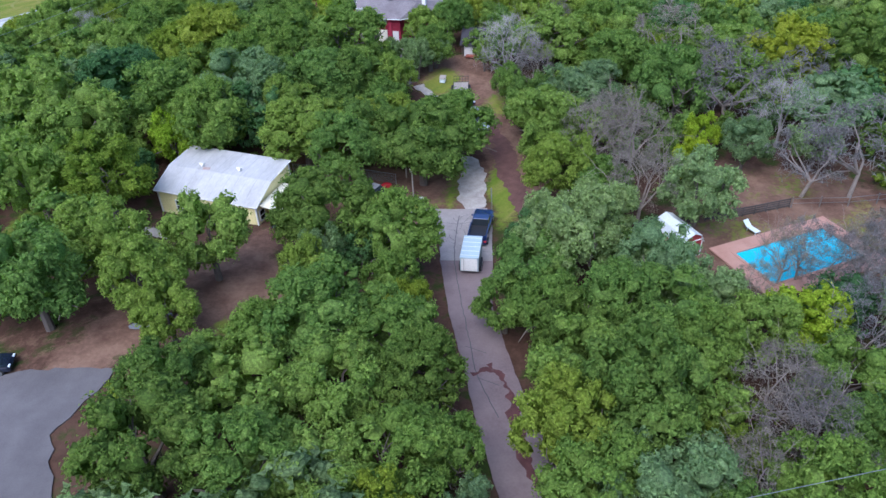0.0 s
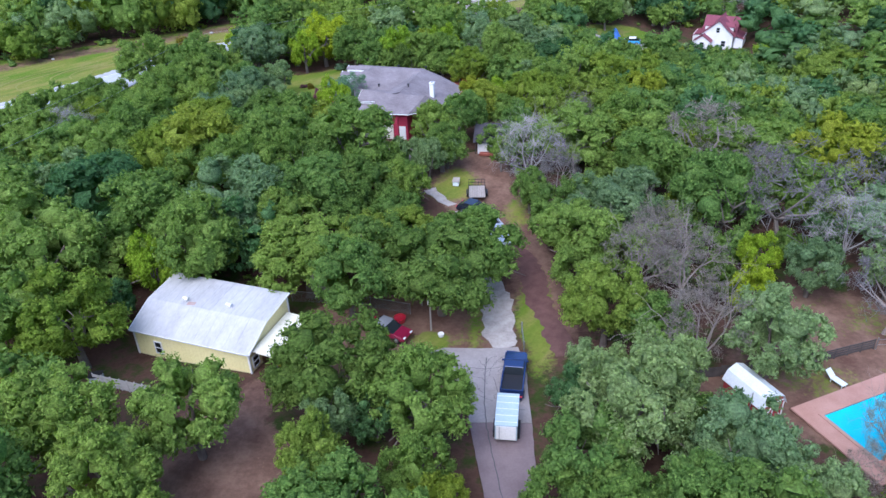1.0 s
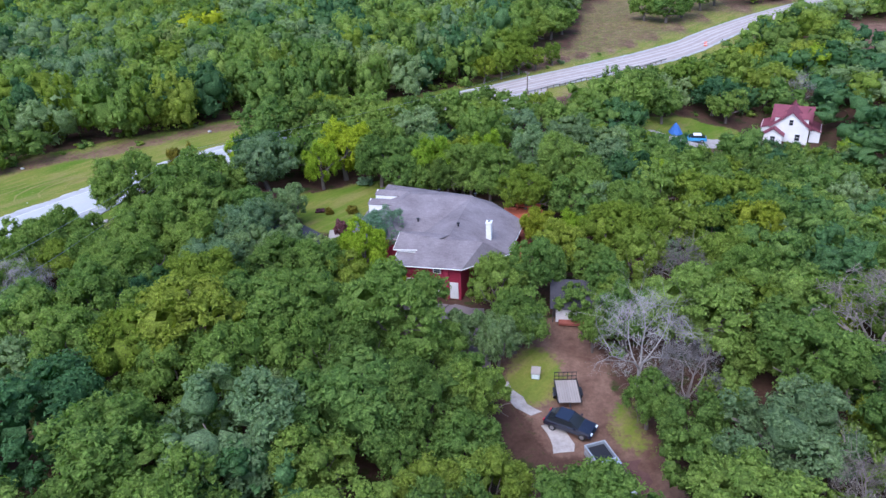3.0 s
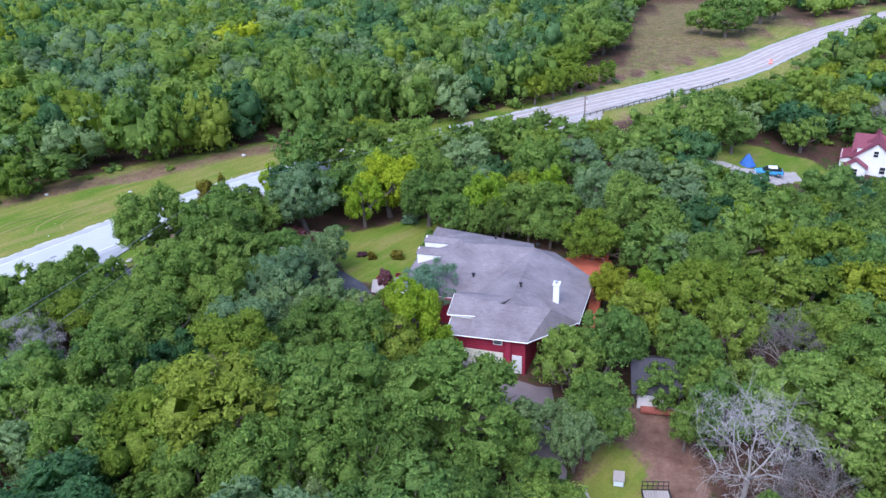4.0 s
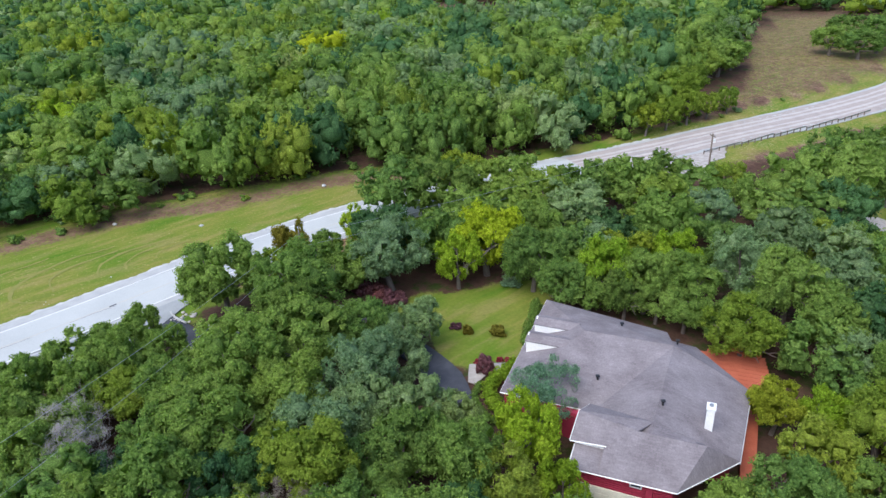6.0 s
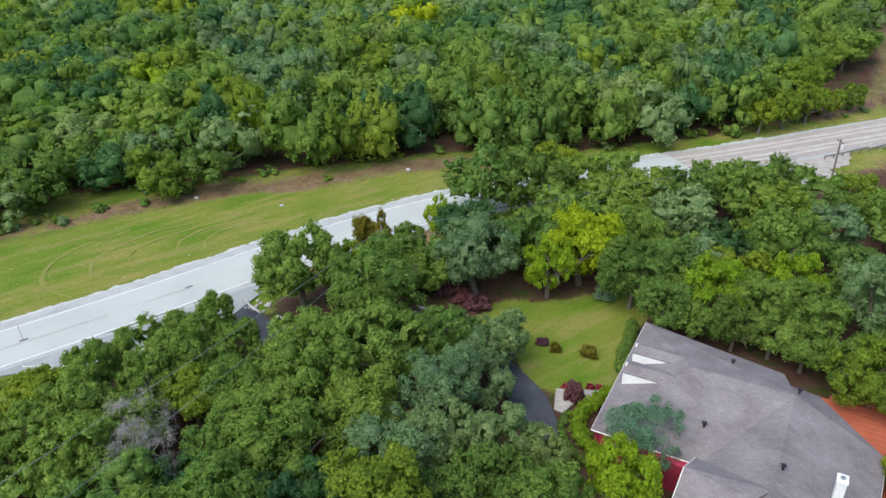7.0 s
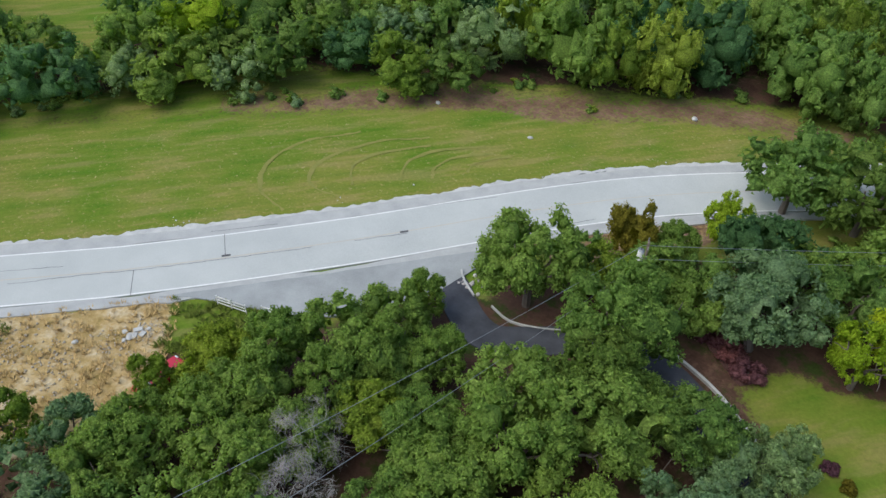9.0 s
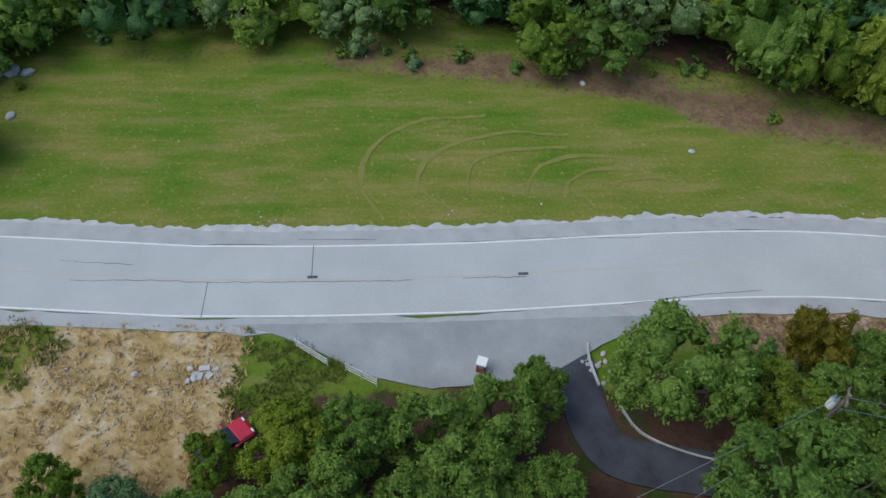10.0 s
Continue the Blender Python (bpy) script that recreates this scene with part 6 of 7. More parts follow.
yard_pole(-6.2, 69.9, 3.4, 0.3)
yard_pole(-7.4, 73.8, 2.6, 0.6)
run_of_fence("board_fence", "weathered pale board fence before the yellow building", [(-34.4, 60.3), (-31.7, 59.6), (-28.6, 58.7)], 1.2, 2, PALEBOARD, PALEBOARD, post_gap=0.9)
run_of_fence("gate", "narrow grey pipe gate standing open by the track", [(2.5, 66.6), (2.4, 69.6)], 1.2, 2, None, STEEL, 0.05, 3.0)


def tub(name, x, y, r, h, material, label, category):
    bm = bmesh.new()
    bmesh.ops.create_cone(bm, segments=20, radius1=r * 0.85, radius2=r, depth=h, cap_ends=False, matrix=Matrix.Translation((0, 0, h / 2)))
    bmesh.ops.create_circle(bm, segments=20, radius=r * 0.9, cap_ends=True, matrix=Matrix.Translation((0, 0, h * 0.75)))
    bmesh.ops.solidify(bm, geom=bm.faces[:], thickness=0.03)
    ob = tagged(part(name, bm, material), label, category)
    ob.matrix_basis = at_ground(x, y)
    return ob


tub("wash_tub", -9.3, 71.0, 0.6, 0.5, REDCAR, "round red plastic tub on the grass", "tub")
tub("wash_tub", -5.2, 69.0, 0.3, 0.3, WHITE, "small white bucket on the grass", "tub")


def boat(x, y, turn):
    ob = thing("rowing_boat", at_ground(x, y, turn), "grey upturned rowing boat on bare red soil", "boat")
    bm = bmesh.new()
    rings = []
    for k, s in enumerate(np.linspace(-1, 1, 9)):
        w = 0.62 * (1 - abs(s) ** 2.6) + 0.05
        rings.append([bm.verts.new((1.7 * s, w * math.cos(a), 0.06 + 0.42 * math.sin(a) * (1 - 0.35 * s * s))) for a in np.linspace(0, math.pi, 9)])
    for r, q in zip(rings, rings[1:]):
        for i in range(8):
            bm.faces.new((r[i], r[i + 1], q[i + 1], q[i]))
    bmesh.ops.recalc_face_normals(bm, faces=bm.faces)
    bmesh.ops.solidify(bm, geom=bm.faces[:], thickness=0.04)
    part("hull", bm, surface("grey_hull", (0.12, 0.13, 0.15), (0.24, 0.25, 0.28), 0.6, 1.0, 8.0), ob)
    part("keel", boxed(0, 0, 0.5, 3.0, 0.05, 0.06, bevel=0.01), BLACKSTEEL, ob)


boat(-24.6, 44.4, 30)


def cooler(x, y):
    ob = thing("kennel", at_ground(x, y, -8), "small white kennel box on the dry grass", "kennel")
    part("box", boxed(0, 0, 0.34, 0.75, 0.85, 0.62, bevel=0.03), CHALKWHITE, ob)
    part("lid", sheet(bmesh.new(), [(-0.44, -0.5, 0.68), (0.44, -0.5, 0.68), (0.44, 0.5, 0.84), (-0.44, 0.5, 0.84)], 0.06), PLANK, ob, "grey weathered lid")


cooler(-5.05, 98.1)


def tool_shed():
    ob = thing("garden_shed", at_ground(-0.7, 109.6, -4), "dark-roofed garden shed with a pale door under trees", "shed")
    part("wall", boxed(0, 0, 1.1, 3.6, 3.6, 2.4), DARKWOOD, ob)
    part("door", boxed(-0.6, -1.83, 1.0, 1.9, 0.06, 1.8, bevel=0.02), WHITE, ob, "pale panel door")
    part("front_panel", boxed(-0.3, -2.75, 0.7, 2.6, 0.08, 1.5, bevel=0.02), WHITE, ob, "white boarded front")
    part("step", boxed(0.2, -3.2, 0.15, 3.0, 0.7, 0.3, bevel=0.03), surface("red_brick_step", (0.25, 0.07, 0.05), (0.36, 0.12, 0.09)), ob)
    for corners in ([(-2.2, -3.1, 1.75), (2.2, -3.1, 1.75), (2.2, 0.3, 3.3), (-2.2, 0.3, 3.3)], [(2.2, 2.2, 2.3), (-2.2, 2.2, 2.3), (-2.2, 0.3, 3.3), (2.2, 0.3, 3.3)]):
        part("roof", sheet(bmesh.new(), corners, 0.08), DARKSLATE, ob, "dark slate-grey roof slope")
    for x in (-1.9, 1.9):
        part("porch_post", boxed(x, -2.8, 0.85, 0.1, 0.1, 1.85), DARKWOOD, ob)


DARKSLATE = surface("dark_slate_shingles", (0.036, 0.034, 0.045), (0.07, 0.066, 0.08), 0.9, 1.0, 9.0, bump=0.4)
tool_shed()

# ---- along the road ----
def tent(x, y):
    ob = thing("tent", at_ground(x, y, 20), "small blue tent on the grass by the far house", "tent")
    blue = surface("blue_canvas", (0.03, 0.1, 0.35), (0.05, 0.16, 0.45), 0.7, 1.0, 8.0)
    bm = bmesh.new()
    bmesh.ops.create_cone(bm, segments=8, radius1=1.5, radius2=0.5, depth=1.6, cap_ends=True, matrix=Matrix.Translation((0, 0, 0.8)))
    part("canopy", bm, blue, ob)
    bm = bmesh.new()
    bmesh.ops.create_cone(bm, segments=8, radius1=0.52, radius2=0.06, depth=0.5, cap_ends=True, matrix=Matrix.Translation((0, 0, 1.85)))
    part("peak", bm, blue, ob)


tent(26.7, 179.7)
tagged(part("villa_drive", patch([(19.8, 178.2), (22.5, 179), (25, 177.2), (29, 178.6), (36, 181.6), (35.5, 177.5), (28.5, 171), (23, 170.7), (20.6, 174)], 0.06, rag=0.5), GRAVEL), "pale gravel drive of the far house", "driveway", kind="structure")
tagged(part("side_apron", patch([(-9.5, 191.3), (-3, 197.2), (1, 192.5), (-1, 188), (-6, 187)], 0.09, rag=0.4), GRAVEL), "pale gravel turning beside the road", "track", kind="structure")


def utility_pole(x, y, high, lean=0.0, transformer=False):
    ob = thing("utility_pole", pose(x, y, float(land(x, y)), lean, 0, 0), "dark timber utility pole with a cross-arm" + (" and a white transformer" if transformer else ""), "utility pole", "utility poles")
    part("pole", tube(bmesh.new(), (0, 0, -0.2), (0, 0, high), 0.16, 0.11, 9), POLEWOOD, ob)
    part("cross_arm", boxed(0, 0, high - 0.35, 0.12, 1.5, 0.12, 25), POLEWOOD, ob)
    for k in (-0.65, 0.65):
        part("insulator", tube(bmesh.new(), (-0.42 * k, 0.9 * k, high - 0.28), (-0.42 * k, 0.9 * k, high - 0.02), 0.05, 0.04, 6), STEEL, ob)
    if transformer:
        bm = tube(bmesh.new(), (-0.42, -0.1, high - 2.0), (-0.42, -0.1, high - 1.05), 0.27, 0.27, 12)
        can = part("transformer", bm, WHITE, ob, "white transformer can")
        part("lid", tube(bmesh.new(), (-0.42, -0.1, high - 1.05), (-0.42, -0.1, high - 0.92), 0.29, 0.2, 12), STEEL, can)
        part("bushing", tube(bmesh.new(), (-0.42, -0.1, high - 0.92), (-0.42, -0.1, high - 0.65), 0.05, 0.03, 6), BLACKSTEEL, can)
        part("fuse", boxed(0.2, -0.3, high - 1.5, 0.1, 0.1, 0.5, 20), STEEL, ob)
    else:
        part("lamp", boxed(0.35, 0.1, high - 1.2, 0.35, 0.25, 0.5, bevel=0.05), WHITE, ob)
    return ob


utility_pole(-52.3, 139.3, 9.0, 0, True)
utility_pole(-1.7, 184.9, 8.2)


def wire(points, sag, radius=0.016):
    cu = bpy.data.curves.new("power_line", "CURVE")
    cu.dimensions, cu.bevel_depth = "3D", radius
    for a, b in zip(points, points[1:]):
        sp = cu.splines.new("POLY")
        sp.points.add(16)
        for k in range(17):
            t = k / 16
            p = Vector(a).lerp(Vector(b), t)
            sp.points[k].co = (p.x, p.y, p.z - sag * 4 * t * (1 - t), 1)
    cu.materials.append(STEEL)
    return tagged(new("power_line", cu), "thin sagging power line between poles", "power line", "power lines")


wire([(-64, 92, 8.7), (-52.6, 139.0, 8.9), (-1.9, 184.9, 8.1)], 0.7)
wire([(-60, 92, 7.3), (-52.3, 139.3, 7.4), (-1.7, 185.1, 7.0)], 0.8)
wire([(-10, 18, 8.6), (16.1, 25.2, 8.0), (60, 38, 8.6)], 0.3)
wire([(-10, 14.5, 7.6), (18.5, 23.0, 7.0), (60, 35.5, 7.6)], 0.3)


def mailbox():
    ob = thing("brick_mailbox", at_ground(-71.0, 126.0, 35), "red brick mailbox pillar with a white cap", "mailbox")
    brick = surface("red_brick", (0.2, 0.05, 0.045), (0.32, 0.09, 0.08), 0.85, 2.0, 12.0, spread=0.25)
    part("core", boxed(0, 0, 0.6, 0.6, 0.6, 1.2), surface("mortar", (0.35, 0.32, 0.3), (0.45, 0.42, 0.4)), ob)
    me = None
    for row in range(9):
        for side in range(4):
            for k in range(2):
                if me is None:
                    bm = boxed(0, 0, 0, 0.3, 0.04, 0.115, bevel=0.008)
                    me = bpy.data.meshes.new("brick")
                    bm.to_mesh(me)
                    bm.free()
                    me.materials.append(brick)
                b = new("brick", me)
                b.parent = ob
                b.matrix_basis = pose(0, 0, 0, 0, 0, 90 * side) @ Matrix.Translation((-0.16 + 0.32 * k + (0.03 if row % 2 else -0.03), -0.31, 0.13 + 0.13 * row))
    part("cap", boxed(0, 0, 1.32, 0.8, 0.8, 0.2, bevel=0.04), WHITE, ob, "white cap stone")
    part("box_door", boxed(0, -0.335, 0.95, 0.3, 0.03, 0.25, bevel=0.01), STEEL, ob)


mailbox()
for a, b in (((-81.3, 115.9), (-78.4, 116.9)), ((-77.2, 117.8), (-74.7, 118.9))):
    run_of_fence("rail_fence", "white three-rail fence flanking the drive's mouth", [a, b], 1.1, 3, None, WHITE, 0.13, 1.6, group="drive fences")


def kerb(name, label, points, w, h, material):
    line = curve_of(points, 0.8)
    bm = ribbon(line, -w / 2, w / 2, h, h + 0.1)
    return tagged(part(name, bm, material), label, "kerb", kind="structure")


kerb("kerb", "pale stone kerb at the drive's mouth", [(-67.7, 134.2), (-66.5, 133.2), (-64.5, 132.2)], 0.16, 0.3, CHALK)
kerb("kerb", "pale stone kerb along the curving drive", [(-62.5, 132.3), (-60, 131.9), (-57, 133.3), (-53.5, 136)], 0.13, 0.2, CHALK)
kerb("kerb", "pale stone kerb between drive and lawn", [(-48, 138.2), (-43.5, 136.9), (-40.5, 135.3), (-37.4, 133.2)], 0.26, 0.25, CHALK)


def rock(x, y, s, seed, material):
    r = np.random.default_rng(seed)
    bm = bmesh.new()
    bmesh.ops.create_icosphere(bm, subdivisions=2, radius=1)
    for v in bm.verts:
        v.co = v.co * (1 + 0.22 * noise.noise(v.co * 1.7 + Vector((seed, 0, 0)))) 
        v.co.x *= s * 1.2
        v.co.y *= s * 0.9
        v.co.z *= s * 0.55
    ob = tagged(part("rock", bm, material), "rough pale limestone rock on the ground", "rock", "scattered rocks")
    ob.matrix_basis = at_ground(x, y, float(r.uniform(0, 360)), s * 0.15)
    return ob


rr = np.random.default_rng(5)
for x, y, s in ((-83.6, 108.4, 0.3), (-128.5, 109.4, 0.9), (-127.4, 110.6, 0.6), (-128.9, 108.1, 0.5), (-121.5, 107, 0.5), (-91.1, 157.2, 0.35), (-77.1, 158.4, 0.3), (-64.2, 176.3, 0.4), (-86.6, 105.0, 0.25)):
    rock(x, y, s, int(rr.integers(99)), SIDE if x < -100 else CHALK)
for k in range(26):
    rock(-66.9 + rr.uniform(0, 2.6), 134.6 - rr.uniform(0, 1.9), rr.uniform(0.12, 0.25), int(rr.integers(99)), surface("stone_mix", (0.3, 0.28, 0.28), (0.5, 0.47, 0.46)) if k == 0 else bpy.data.materials["stone_mix"])


def guard_rail():
    pts = [(-0.8, 198.9), (6.5, 205.2), (13.3, 211.8), (20.5, 218.3), (28.1, 225.6), (36.5, 233.8)]
    ob = thing("guard_rail", at_ground(*pts[0]), "grey steel guard rail on short posts beside the road", "guard rail")
    inv = ob.matrix_basis.inverted()
    for (ax, ay), (bx, by) in zip(pts, pts[1:]):
        p, q = inv @ Vector((ax, ay, float(land(ax, ay)))), inv @ Vector((bx, by, float(land(bx, by))))
        d = q - p
        m = (p + q) / 2
        part("beam", boxed(m.x, m.y, m.z + 0.62, d.length, 0.08, 0.3, math.degrees(math.atan2(d.y, d.x)), bevel=0.03), STEEL, ob)
        for k in range(5):
            c = p.lerp(q, k / 5)
            part("post", boxed(c.x + 0.08, c.y - 0.08, c.z + 0.35, 0.16, 0.16, 0.8), POLEWOOD, ob)


guard_rail()


def road_barrel(x, y):
    ob = thing("traffic_barrel", at_ground(x, y), "orange traffic barrel with white bands by the road", "barrel")
    part("drum", tube(bmesh.new(), (0, 0, 0), (0, 0, 1.1), 0.5, 0.42, 14), plain("safety_orange", (0.75, 0.12, 0.06), 0.5), ob)
    for z in (0.4, 0.8):
        part("band", tube(bmesh.new(), (0, 0, z), (0, 0, z + 0.15), 0.5, 0.49, 14), WHITE, ob)


road_barrel(50.6, 249.6)

# cracks, seals and worn marks of the road, following its line
def road_mark(points, w, material, name, label):
    line = [np.array(p, float) for p in points]
    fine = []
    for a, b in zip(line, line[1:]):
        n = max(1, int(np.linalg.norm(b - a) / 0.5))
        for k in range(n):
            p = a + (b - a) * k / n
            d = 0.09 * noise.noise((p[0] * 1.3, p[1] * 1.3, 4.0))
            fine.append(p + (d, -d))
    fine.append(line[-1])
    part(name, ribbon(np.array(fine), -w / 3, w / 3, 0.112, rag=0.02), material, road, label)


for pts, w in (([(-89.2, 122.3), (-86.3, 120.3)], 0.09), ([(-91.0, 113.2), (-88.2, 111.2)], 0.09), ([(-98, 104.3), (-94, 109.6), (-91, 113.2), (-88.7, 116.3), (-84.5, 122.0), (-81, 126.9)], 0.07), ([(-78.6, 130.4), (-75.5, 134.8)], 0.08), ([(-68.6, 139.2), (-65.4, 145.0), (-62.4, 149.8)], 0.08), ([(-77.2, 139.5), (-72.5, 146.0)], 0.06), ([(-90.5, 121.6), (-86.5, 126.9)], 0.06), ([(-100.5, 104.4), (-96.5, 109)], 0.06)):
    road_mark(pts, w, TAR, "crack", "dark sealed crack")
for x, y in ((-86.3, 120.4), (-75.9, 134.8)):
    road_mark([(x - 0.25, y - 0.35), (x + 0.25, y + 0.35)], 0.45, TAR, "tar_patch", "dark tar patch")
DUST = surface("road_dust", (0.29, 0.25, 0.235), (0.39, 0.345, 0.325), 0.95, 0.6, 8.0, bump=0)
far_road = ROAD[np.argmax(ROAD[:, 0] > -24):]
part("dust_film", ribbon(far_road, -4.6, 4.4, 0.103, rag=0.6, seed=6.0), DUST, road, "brownish dust over the asphalt")
PALEDUST = surface("pale_road_dust", (0.38, 0.345, 0.33), (0.5, 0.46, 0.44), 0.95, 0.6, 8.0, bump=0)
for side in (-2.7, -1.2, 0.9, 2.4):
    part("wheel_track", ribbon(far_road, side - 0.35, side + 0.35, 0.107, rag=0.35, seed=side), PALEDUST, road, "pale dusty wheel track")

# tyre arcs worn into the meadow
DRY = surface("dry_grass", (0.14, 0.165, 0.028), (0.24, 0.22, 0.065), 0.95, 0.8, 10.0, bump=0.4)
for pts in ([(-88.0, 128.9), (-92.7, 129.6), (-96.5, 133.5), (-96.8, 139.3), (-93.4, 145.4)], [(-85.4, 134.6), (-88.6, 133.8), (-91.2, 135.4), (-92.2, 139.3), (-90.1, 145.6), (-86.4, 149.9)], [(-80.2, 143.9), (-81.5, 145.9), (-80.9, 149.2), (-78.3, 152.7)], [(-82.7, 141.2), (-84.5, 144.4), (-83.6, 148.8), (-80.0, 153.0)], [(-86, 137), (-88.6, 139.5), (-88.4, 143.5), (-85, 149)], [(-78, 147.5), (-78.6, 149.5), (-76.4, 153.5)]):
    tagged(part("tyre_track", ribbon(curve_of(pts, 0.7), -0.2, 0.2, 0.0, rag=0.35), DRY), "dry curved tyre track in the grass", "tyre track", kind="structure")

# cracks and litter of the concrete drive
for pts, w in (([(-0.9, 65.8), (-1.0, 61), (-0.8, 57), (0.3, 50), (1.2, 45), (2.0, 41), (3.6, 37)], 0.07), ([(-3.6, 64.6), (-1.0, 64.2), (1.5, 64.8)], 0.05), ([(-2.4, 62.5), (-2.2, 60.4)], 0.05), ([(0.8, 44.6), (2.6, 43.8)], 0.05), ([(2.0, 41), (3.6, 40.2)], 0.05), ([(-0.2, 63), (0.2, 60.5)], 0.04)):
    line = curve_of(pts, 0.5)
    line = line + np.array([[0.12 * noise.noise((p[0] * 2, p[1] * 2, 1.0)), 0] for p in line])
    part("crack", ribbon(line, -w / 2, w / 2, 0.098), TAR, drive_slab, "dark crack")
tagged(part("leaf_litter", ribbon(curve_of([(2.8, 42.6), (4.1, 40.5), (4.6, 38), (5.0, 35.6), (5.6, 33.2), (6.4, 31.0)], 0.2), -0.3, 0.3, 0.1, rag=0.7, pace=0.2), LITTER), "drift of dark red leaf litter on the drive", "leaves", kind="stuff")
tagged(part("leaf_litter", ribbon(curve_of([(1.5, 41.3), (2.6, 41.9), (3.9, 41.4)], 0.2), -0.3, 0.3, 0.102, rag=0.6, pace=0.25), LITTER), "dark red leaf litter across the drive", "leaves", kind="stuff")
tagged(part("leaf_litter", ribbon(curve_of([(2.0, 88), (2.6, 84.5), (3.6, 80), (4.4, 75.5), (5.6, 70), (6.3, 66)], 0.25), -1.0, 1.1, 0.0, rag=1.2, pace=0.17), LANELITTER), "dark red leaf litter along the dirt lane", "leaves", kind="stuff")
tagged(part("mulch_bed", ribbon(curve_of([(-49.5, 143.5), (-46.5, 142.4), (-43.5, 141.0), (-41, 139.4)], 0.6), -0.9, 0.9, 0.08, 0.2, rag=0.6), surface("red_mulch", (0.07, 0.035, 0.03), (0.13, 0.065, 0.06), 0.95, 1.0, 12.0, bump=0.7, depth=0.05)), "bed of dark red mulch by the lawn", "flower bed", kind="structure")

# ---- garden of the main house ----
def bush(name, x, y, r, high, kind, label, seed, clip=False):
    ob = thing(name, at_ground(x, y), label, "bush", "garden shrubs")
    v, f = clumped(seed, 6, 50, 900, 0.055, 2, 0.28, (0.14, 0.24))
    me = bpy.data.meshes.new("foliage")
    quads(me, (v + (0, 0, 0.45)) * (r, r, high / 1.2), f)
    me.materials.append(LEAVES[kind])
    o = new("foliage", me)
    o.parent = ob
    part("stem", tube(bmesh.new(), (0, 0, -0.1), (0, 0, high * 0.4), 0.06, 0.04, 5), BARK, ob)


def hedge(points, r, high, kind, label, seed):
    """A clipped hedge that runs along a curve: one dense mass of leaves."""
    line = curve_of(points, 0.5)
    ob = thing("hedge", at_ground(*line[0]), label, "hedge", "garden shrubs")
    V, F, n = [], [], 0
    for k, p in enumerate(line):
        v, f = crown_shape(seed + k, 9, 40, 620, 0.075, core=0.8, detail=2, tufted=0.1)
        z = float(land(p[0], p[1])) - float(land(line[0][0], line[0][1]))
        V.append((v + (0, 0, 0.5)) * (r, r, high / 1.35) + (p[0] - line[0][0], p[1] - line[0][1], z))
        F.append(f + n)
        n += len(v)
    me = bpy.data.meshes.new("foliage")
    quads(me, np.concatenate(V), np.concatenate(F))
    me.materials.append(LEAVES[kind])
    new("foliage", me).parent = ob
    part("stem", tube(bmesh.new(), (0, 0, -0.1), (0, 0, high * 0.4), 0.06, 0.04, 5), BARK, ob)


hedge([(-25.9, 128.6), (-27.1, 126.6), (-27.9, 124.8), (-27.6, 122.7), (-26.3, 121.2), (-24.9, 120.7)], 0.95, 1.5, "bright", "thick clipped hedge curving round the house corner", 300)
hedge([(-29.0, 124.9), (-29.2, 123.2), (-28.5, 121.6), (-27.4, 120.3), (-26.0, 119.4)], 0.5, 0.8, "oaks", "narrow low hedge along the drive", 340)
hedge([(-25.0, 140.4), (-25.1, 136.4), (-25.3, 132.4)], 0.9, 1.6, "oaks", "tall clipped hedge along the house wall", 380)
bush("ornamental_grass", -31.8, 134.4, 0.65, 1.0, "rusty", "small russet shrub on the lawn", 70)
bush("ornamental_grass", -28.5, 134.5, 0.9, 1.2, "rusty", "russet shrub on the lawn", 71)
bush("blue_juniper", -28.6, 146.2, 1.5, 1.0, "willow", "spreading blue-green juniper at the lawn's edge", 72)
bush("crape_myrtle", -28.6, 127.2, 1.0, 2.2, "mauve", "small tree with dusky pink leaves by the path", 73)
for n, (x, y) in enumerate(((-29.8, 128.8), (-28.8, 129.2), (-27.6, 129.5), (-26.8, 129.6))):
    bush("flower_clump", x, y, 0.45, 0.45, "bloom", "clump of bright red flowers along the path", 80 + n)
for n, (x, y) in enumerate(((-49.3, 143.4), (-47.4, 142.8), (-45.4, 141.8), (-43.4, 141.0), (-41.6, 139.8))):
    bush("crape_myrtle", x, y, 1.5, 1.6, "mauve", "bushy shrub with dusky crimson leaves by the lawn", 100 + n)
bush("flower_clump", -33.3, 135.4, 0.8, 0.4, "mauve", "patch of faded pink flowers in the lawn", 90)
tagged(part("front_walk", patch([(-30.6, 128.3), (-26.2, 129.3), (-25.8, 128.2), (-28.2, 127.6), (-29.4, 125.2), (-30.2, 125.4)], 0.2, rag=0.05), GRAVEL), "pale concrete path to the front door", "path", kind="structure")


def rubble(name, label, spots, count, size, material, seed):
    """Loose stones scattered about a few places."""
    r = np.random.default_rng(seed)
    sv, sf = ball(2)
    V, F, n = [], [], 0
    for k in range(count):
        cx, cy, reach = spots[k % len(spots)]
        x, y = cx + r.normal() * reach, cy + r.normal() * reach * 0.7
        q = size * r.uniform(0.4, 1.5) ** 1.5
        v = sv * (1 + 0.18 * r.normal(size=(len(sv), 1))) * (q * r.uniform(0.8, 1.4), q, q * 0.5)
        V.append(v + (x, y, float(land(x, y)) + 0.05 * q))
        F.append(sf + n)
        n += len(sv)
    me = bpy.data.meshes.new(name)
    quads(me, np.concatenate(V), np.concatenate(F))
    me.materials.append(material)
    tagged(new(name, me), label, "stones", kind="stuff")


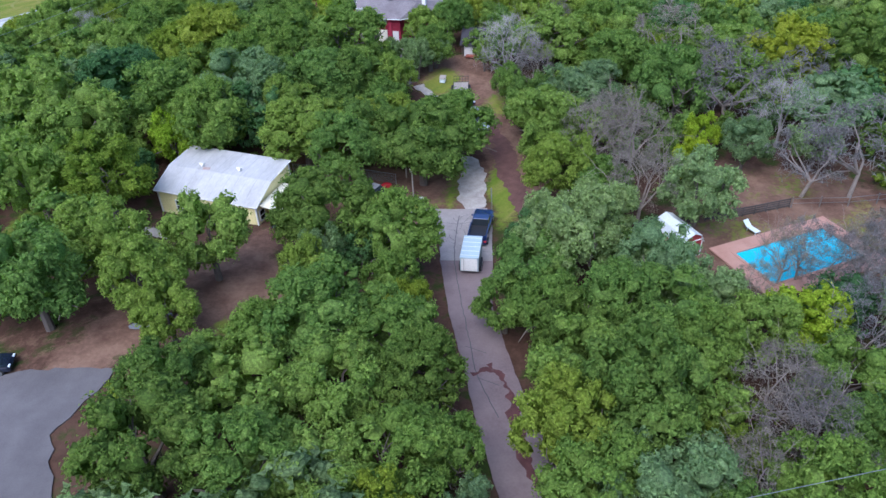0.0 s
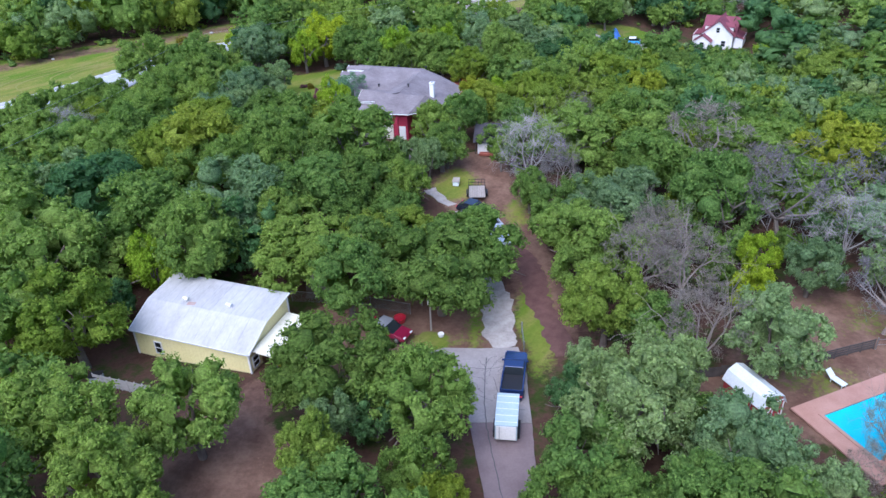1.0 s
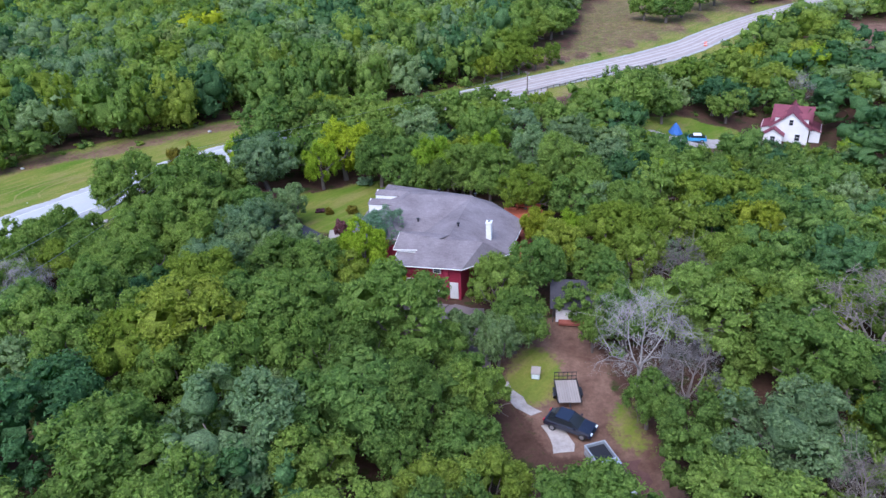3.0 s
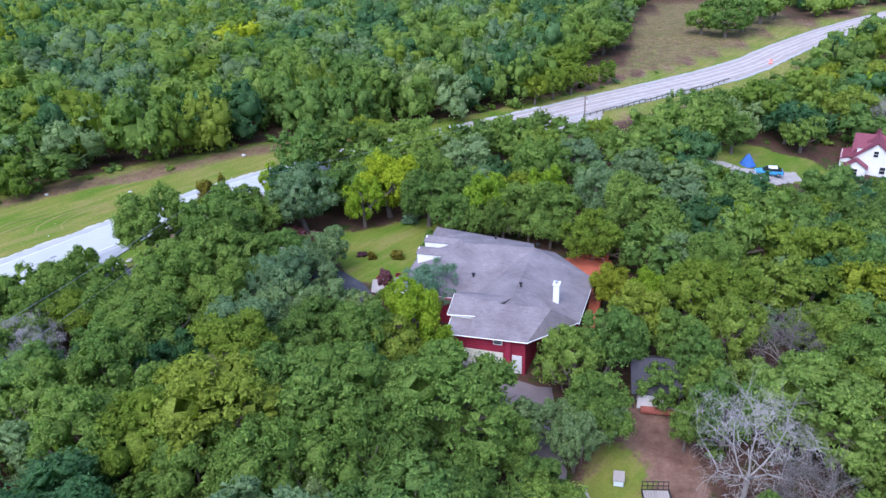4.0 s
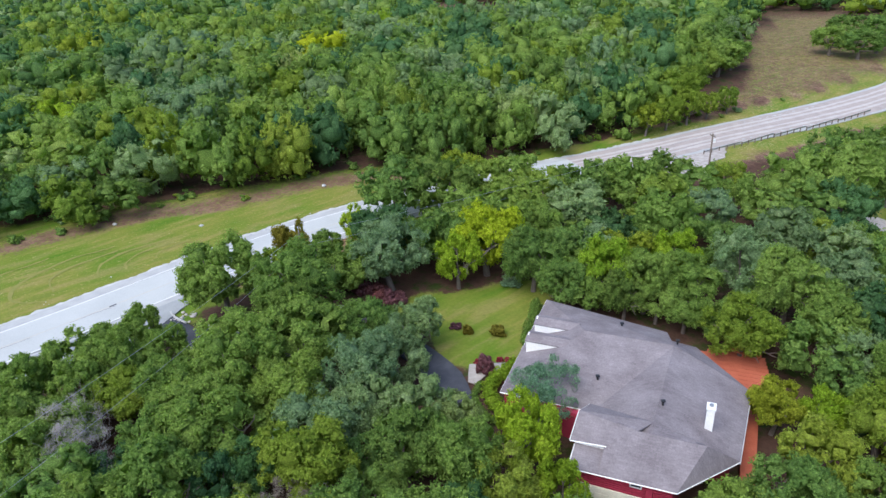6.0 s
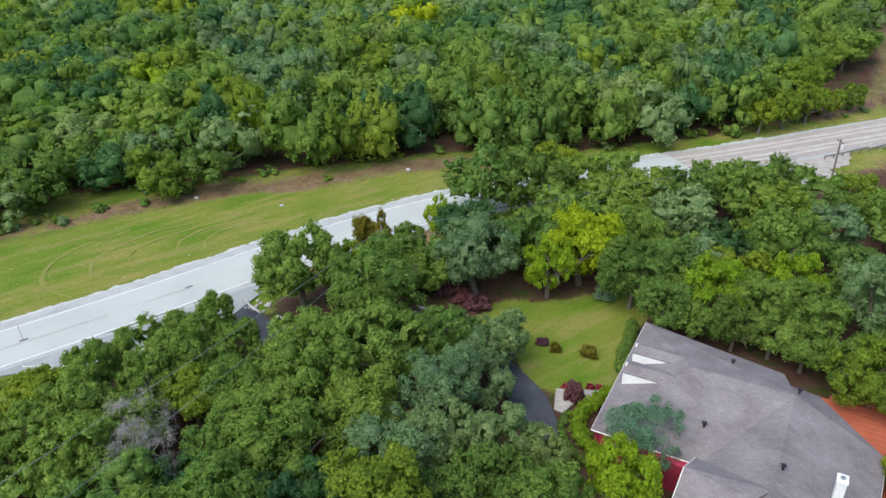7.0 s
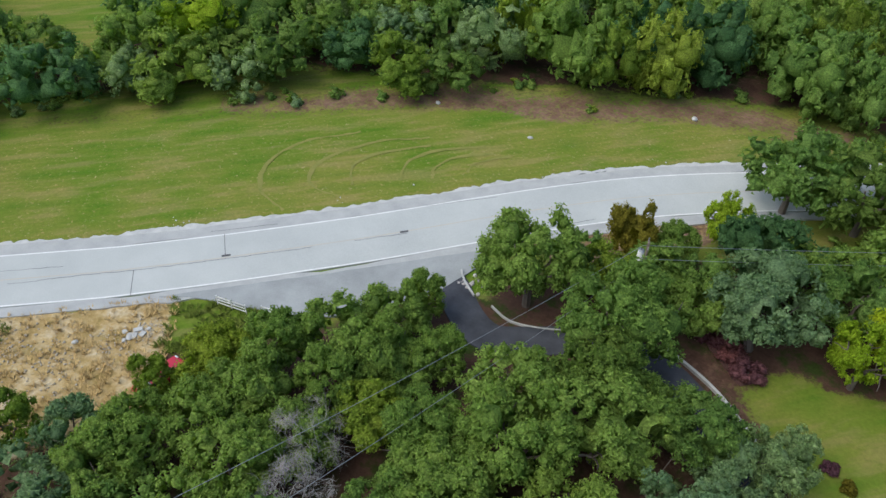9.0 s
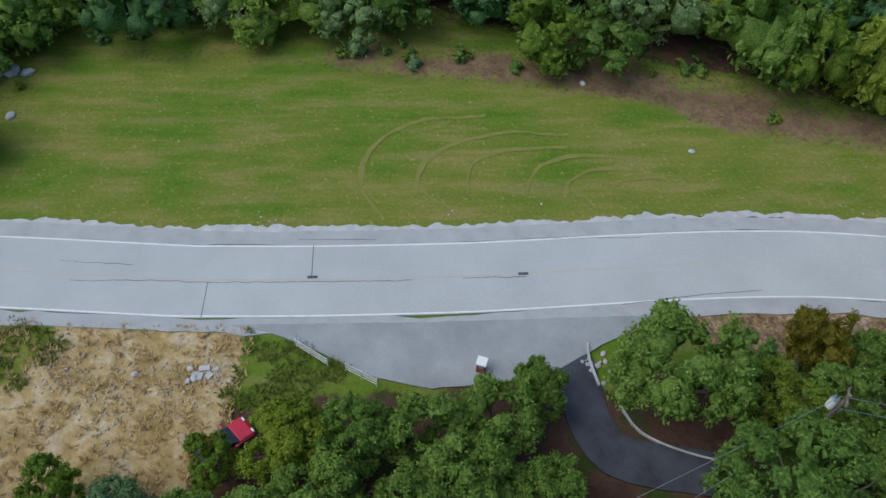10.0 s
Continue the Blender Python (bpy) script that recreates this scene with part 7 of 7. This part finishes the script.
RUBBLE = surface("pale_rubble", (0.26, 0.22, 0.16), (0.5, 0.46, 0.4), 0.95, 2.0, 14.0, bump=0.4)
rubble("rubble", "broken pale stones and gravel heaped on the bare lot", [(-87.4, 103.0, 1.9), (-84.2, 107.0, 1.4), (-83.4, 110.0, 0.9), (-90.2, 100.6, 1.4), (-84.5, 102.0, 2.0)], 700, 0.06, RUBBLE, 21)
rubble("rubble", "pale stones strewn along the shoulder", [(-82.5, 132.8, 1.5), (-75.0, 142.6, 1.6), (-68.0, 152.5, 1.6), (-92.0, 119.6, 1.6), (-60, 163, 1.5)], 240, 0.06, CHALK, 23)



def broken_slab(x, y):
    """Cracked pieces of an old concrete pad, tilted a little against one another."""
    ob = thing("broken_slab", at_ground(x, y, 40), "broken white concrete slab lying on the sandy lot", "slab")
    for px, py, sx, sy, turn in ((0, 0, 0.9, 0.7, 4), (0.86, 0.25, 0.5, 0.6, -24), (0.3, 0.75, 0.8, 0.45, 19), (-0.75, 0.5, 0.4, 0.5, 40), (1.2, 0.9, 0.35, 0.3, 62), (-0.5, -0.55, 0.3, 0.4, 12)):
        part("slab_piece", boxed(px, py, 0.05, sx, sy, 0.16, turn, 7 * px, bevel=0.05), CHALK, ob)


broken_slab(-83.6, 108.6)


def tufts(name, label, poly, more, count, high, spread, material, seed):
    """Clumps of bent grass blades over a stretch of ground, in one mesh."""
    r = np.random.default_rng(seed)
    lo, hi = np.min(poly, axis=0) - 2, np.max(poly, axis=0) + 2
    x, y = r.uniform(lo[0], hi[0], count * 4), r.uniform(lo[1], hi[1], count * 4)
    keep = (inside(poly, x, y) + 1.6 * wobble(x, y, 0.3, seed) > -more) & (wobble(x, y, 0.45, seed + 3) > -0.25) & (far_from(ROAD, x, y) > 4.6)
    x, y = x[keep][:count], y[keep][:count]
    blades = 9
    x, y = np.repeat(x, blades), np.repeat(y, blades)
    size = np.repeat(r.uniform(0.5, 1.5, len(x) // blades), blades)
    a = r.uniform(0, math.tau, len(x))
    way, side = np.stack([np.cos(a), np.sin(a)], -1), np.stack([-np.sin(a), np.cos(a)], -1)
    root = np.stack([x, y], -1) + way * (size * r.uniform(0, 0.16, len(x)))[:, None]
    tip = root + way * (size * spread * r.uniform(0.4, 1.2, len(x)))[:, None]
    z = land(x, y)
    wide = 0.045 * size[:, None] * side
    v = np.stack([np.c_[root + wide, z - 0.02], np.c_[root - wide, z - 0.02], np.c_[tip, z + high * size * r.uniform(0.6, 1.2, len(x))]], 1).reshape(-1, 3)
    me = bpy.data.meshes.new(name)
    quads(me, v, np.arange(len(v)).reshape(-1, 3))
    me.materials.append(material)
    tagged(new(name, me), label, "grass", kind="stuff")


STRAW = surface("straw_blades", (0.4, 0.27, 0.11), (0.62, 0.46, 0.22), 0.95, 0.5, 6.0, bump=0, spread=0.3)
GREENBLADE = surface("green_blades", (0.08, 0.13, 0.012), (0.17, 0.2, 0.03), 0.95, 0.5, 6.0, bump=0, spread=0.3)
tufts("dry_grass", "dry straw-coloured grass tufts on the sandy lot", SANDLOT, 1.0, 800, 0.3, 0.32, STRAW, 41)
tufts("grass_tufts", "green grass tufts on the mound by the road", MOUND, 0.3, 420, 0.26, 0.26, GREENBLADE, 43)
tufts("grass_tufts", "green grass tufts beside the sandy lot", SANDGRASS, 0.5, 420, 0.26, 0.26, GREENBLADE, 44)


# finer cracks where the slab is oldest
cr = np.random.default_rng(31)
for _ in range(26):
    x, y = cr.uniform(-3.4, 1.8), cr.uniform(58.5, 66.0)
    a, pts = cr.uniform(0, math.tau), []
    for k in range(5):
        if inside(SLAB, np.array(x), np.array(y)) < 0.25:
            break
        pts.append((x, y))
        a += cr.normal() * 0.7
        x, y = x + 0.45 * math.cos(a), y + 0.45 * math.sin(a)
    if len(pts) > 2:
        part("crack", ribbon(np.array(pts), -0.022, 0.022, 0.098, rag=0.02), TAR, drive_slab, "dark crack")
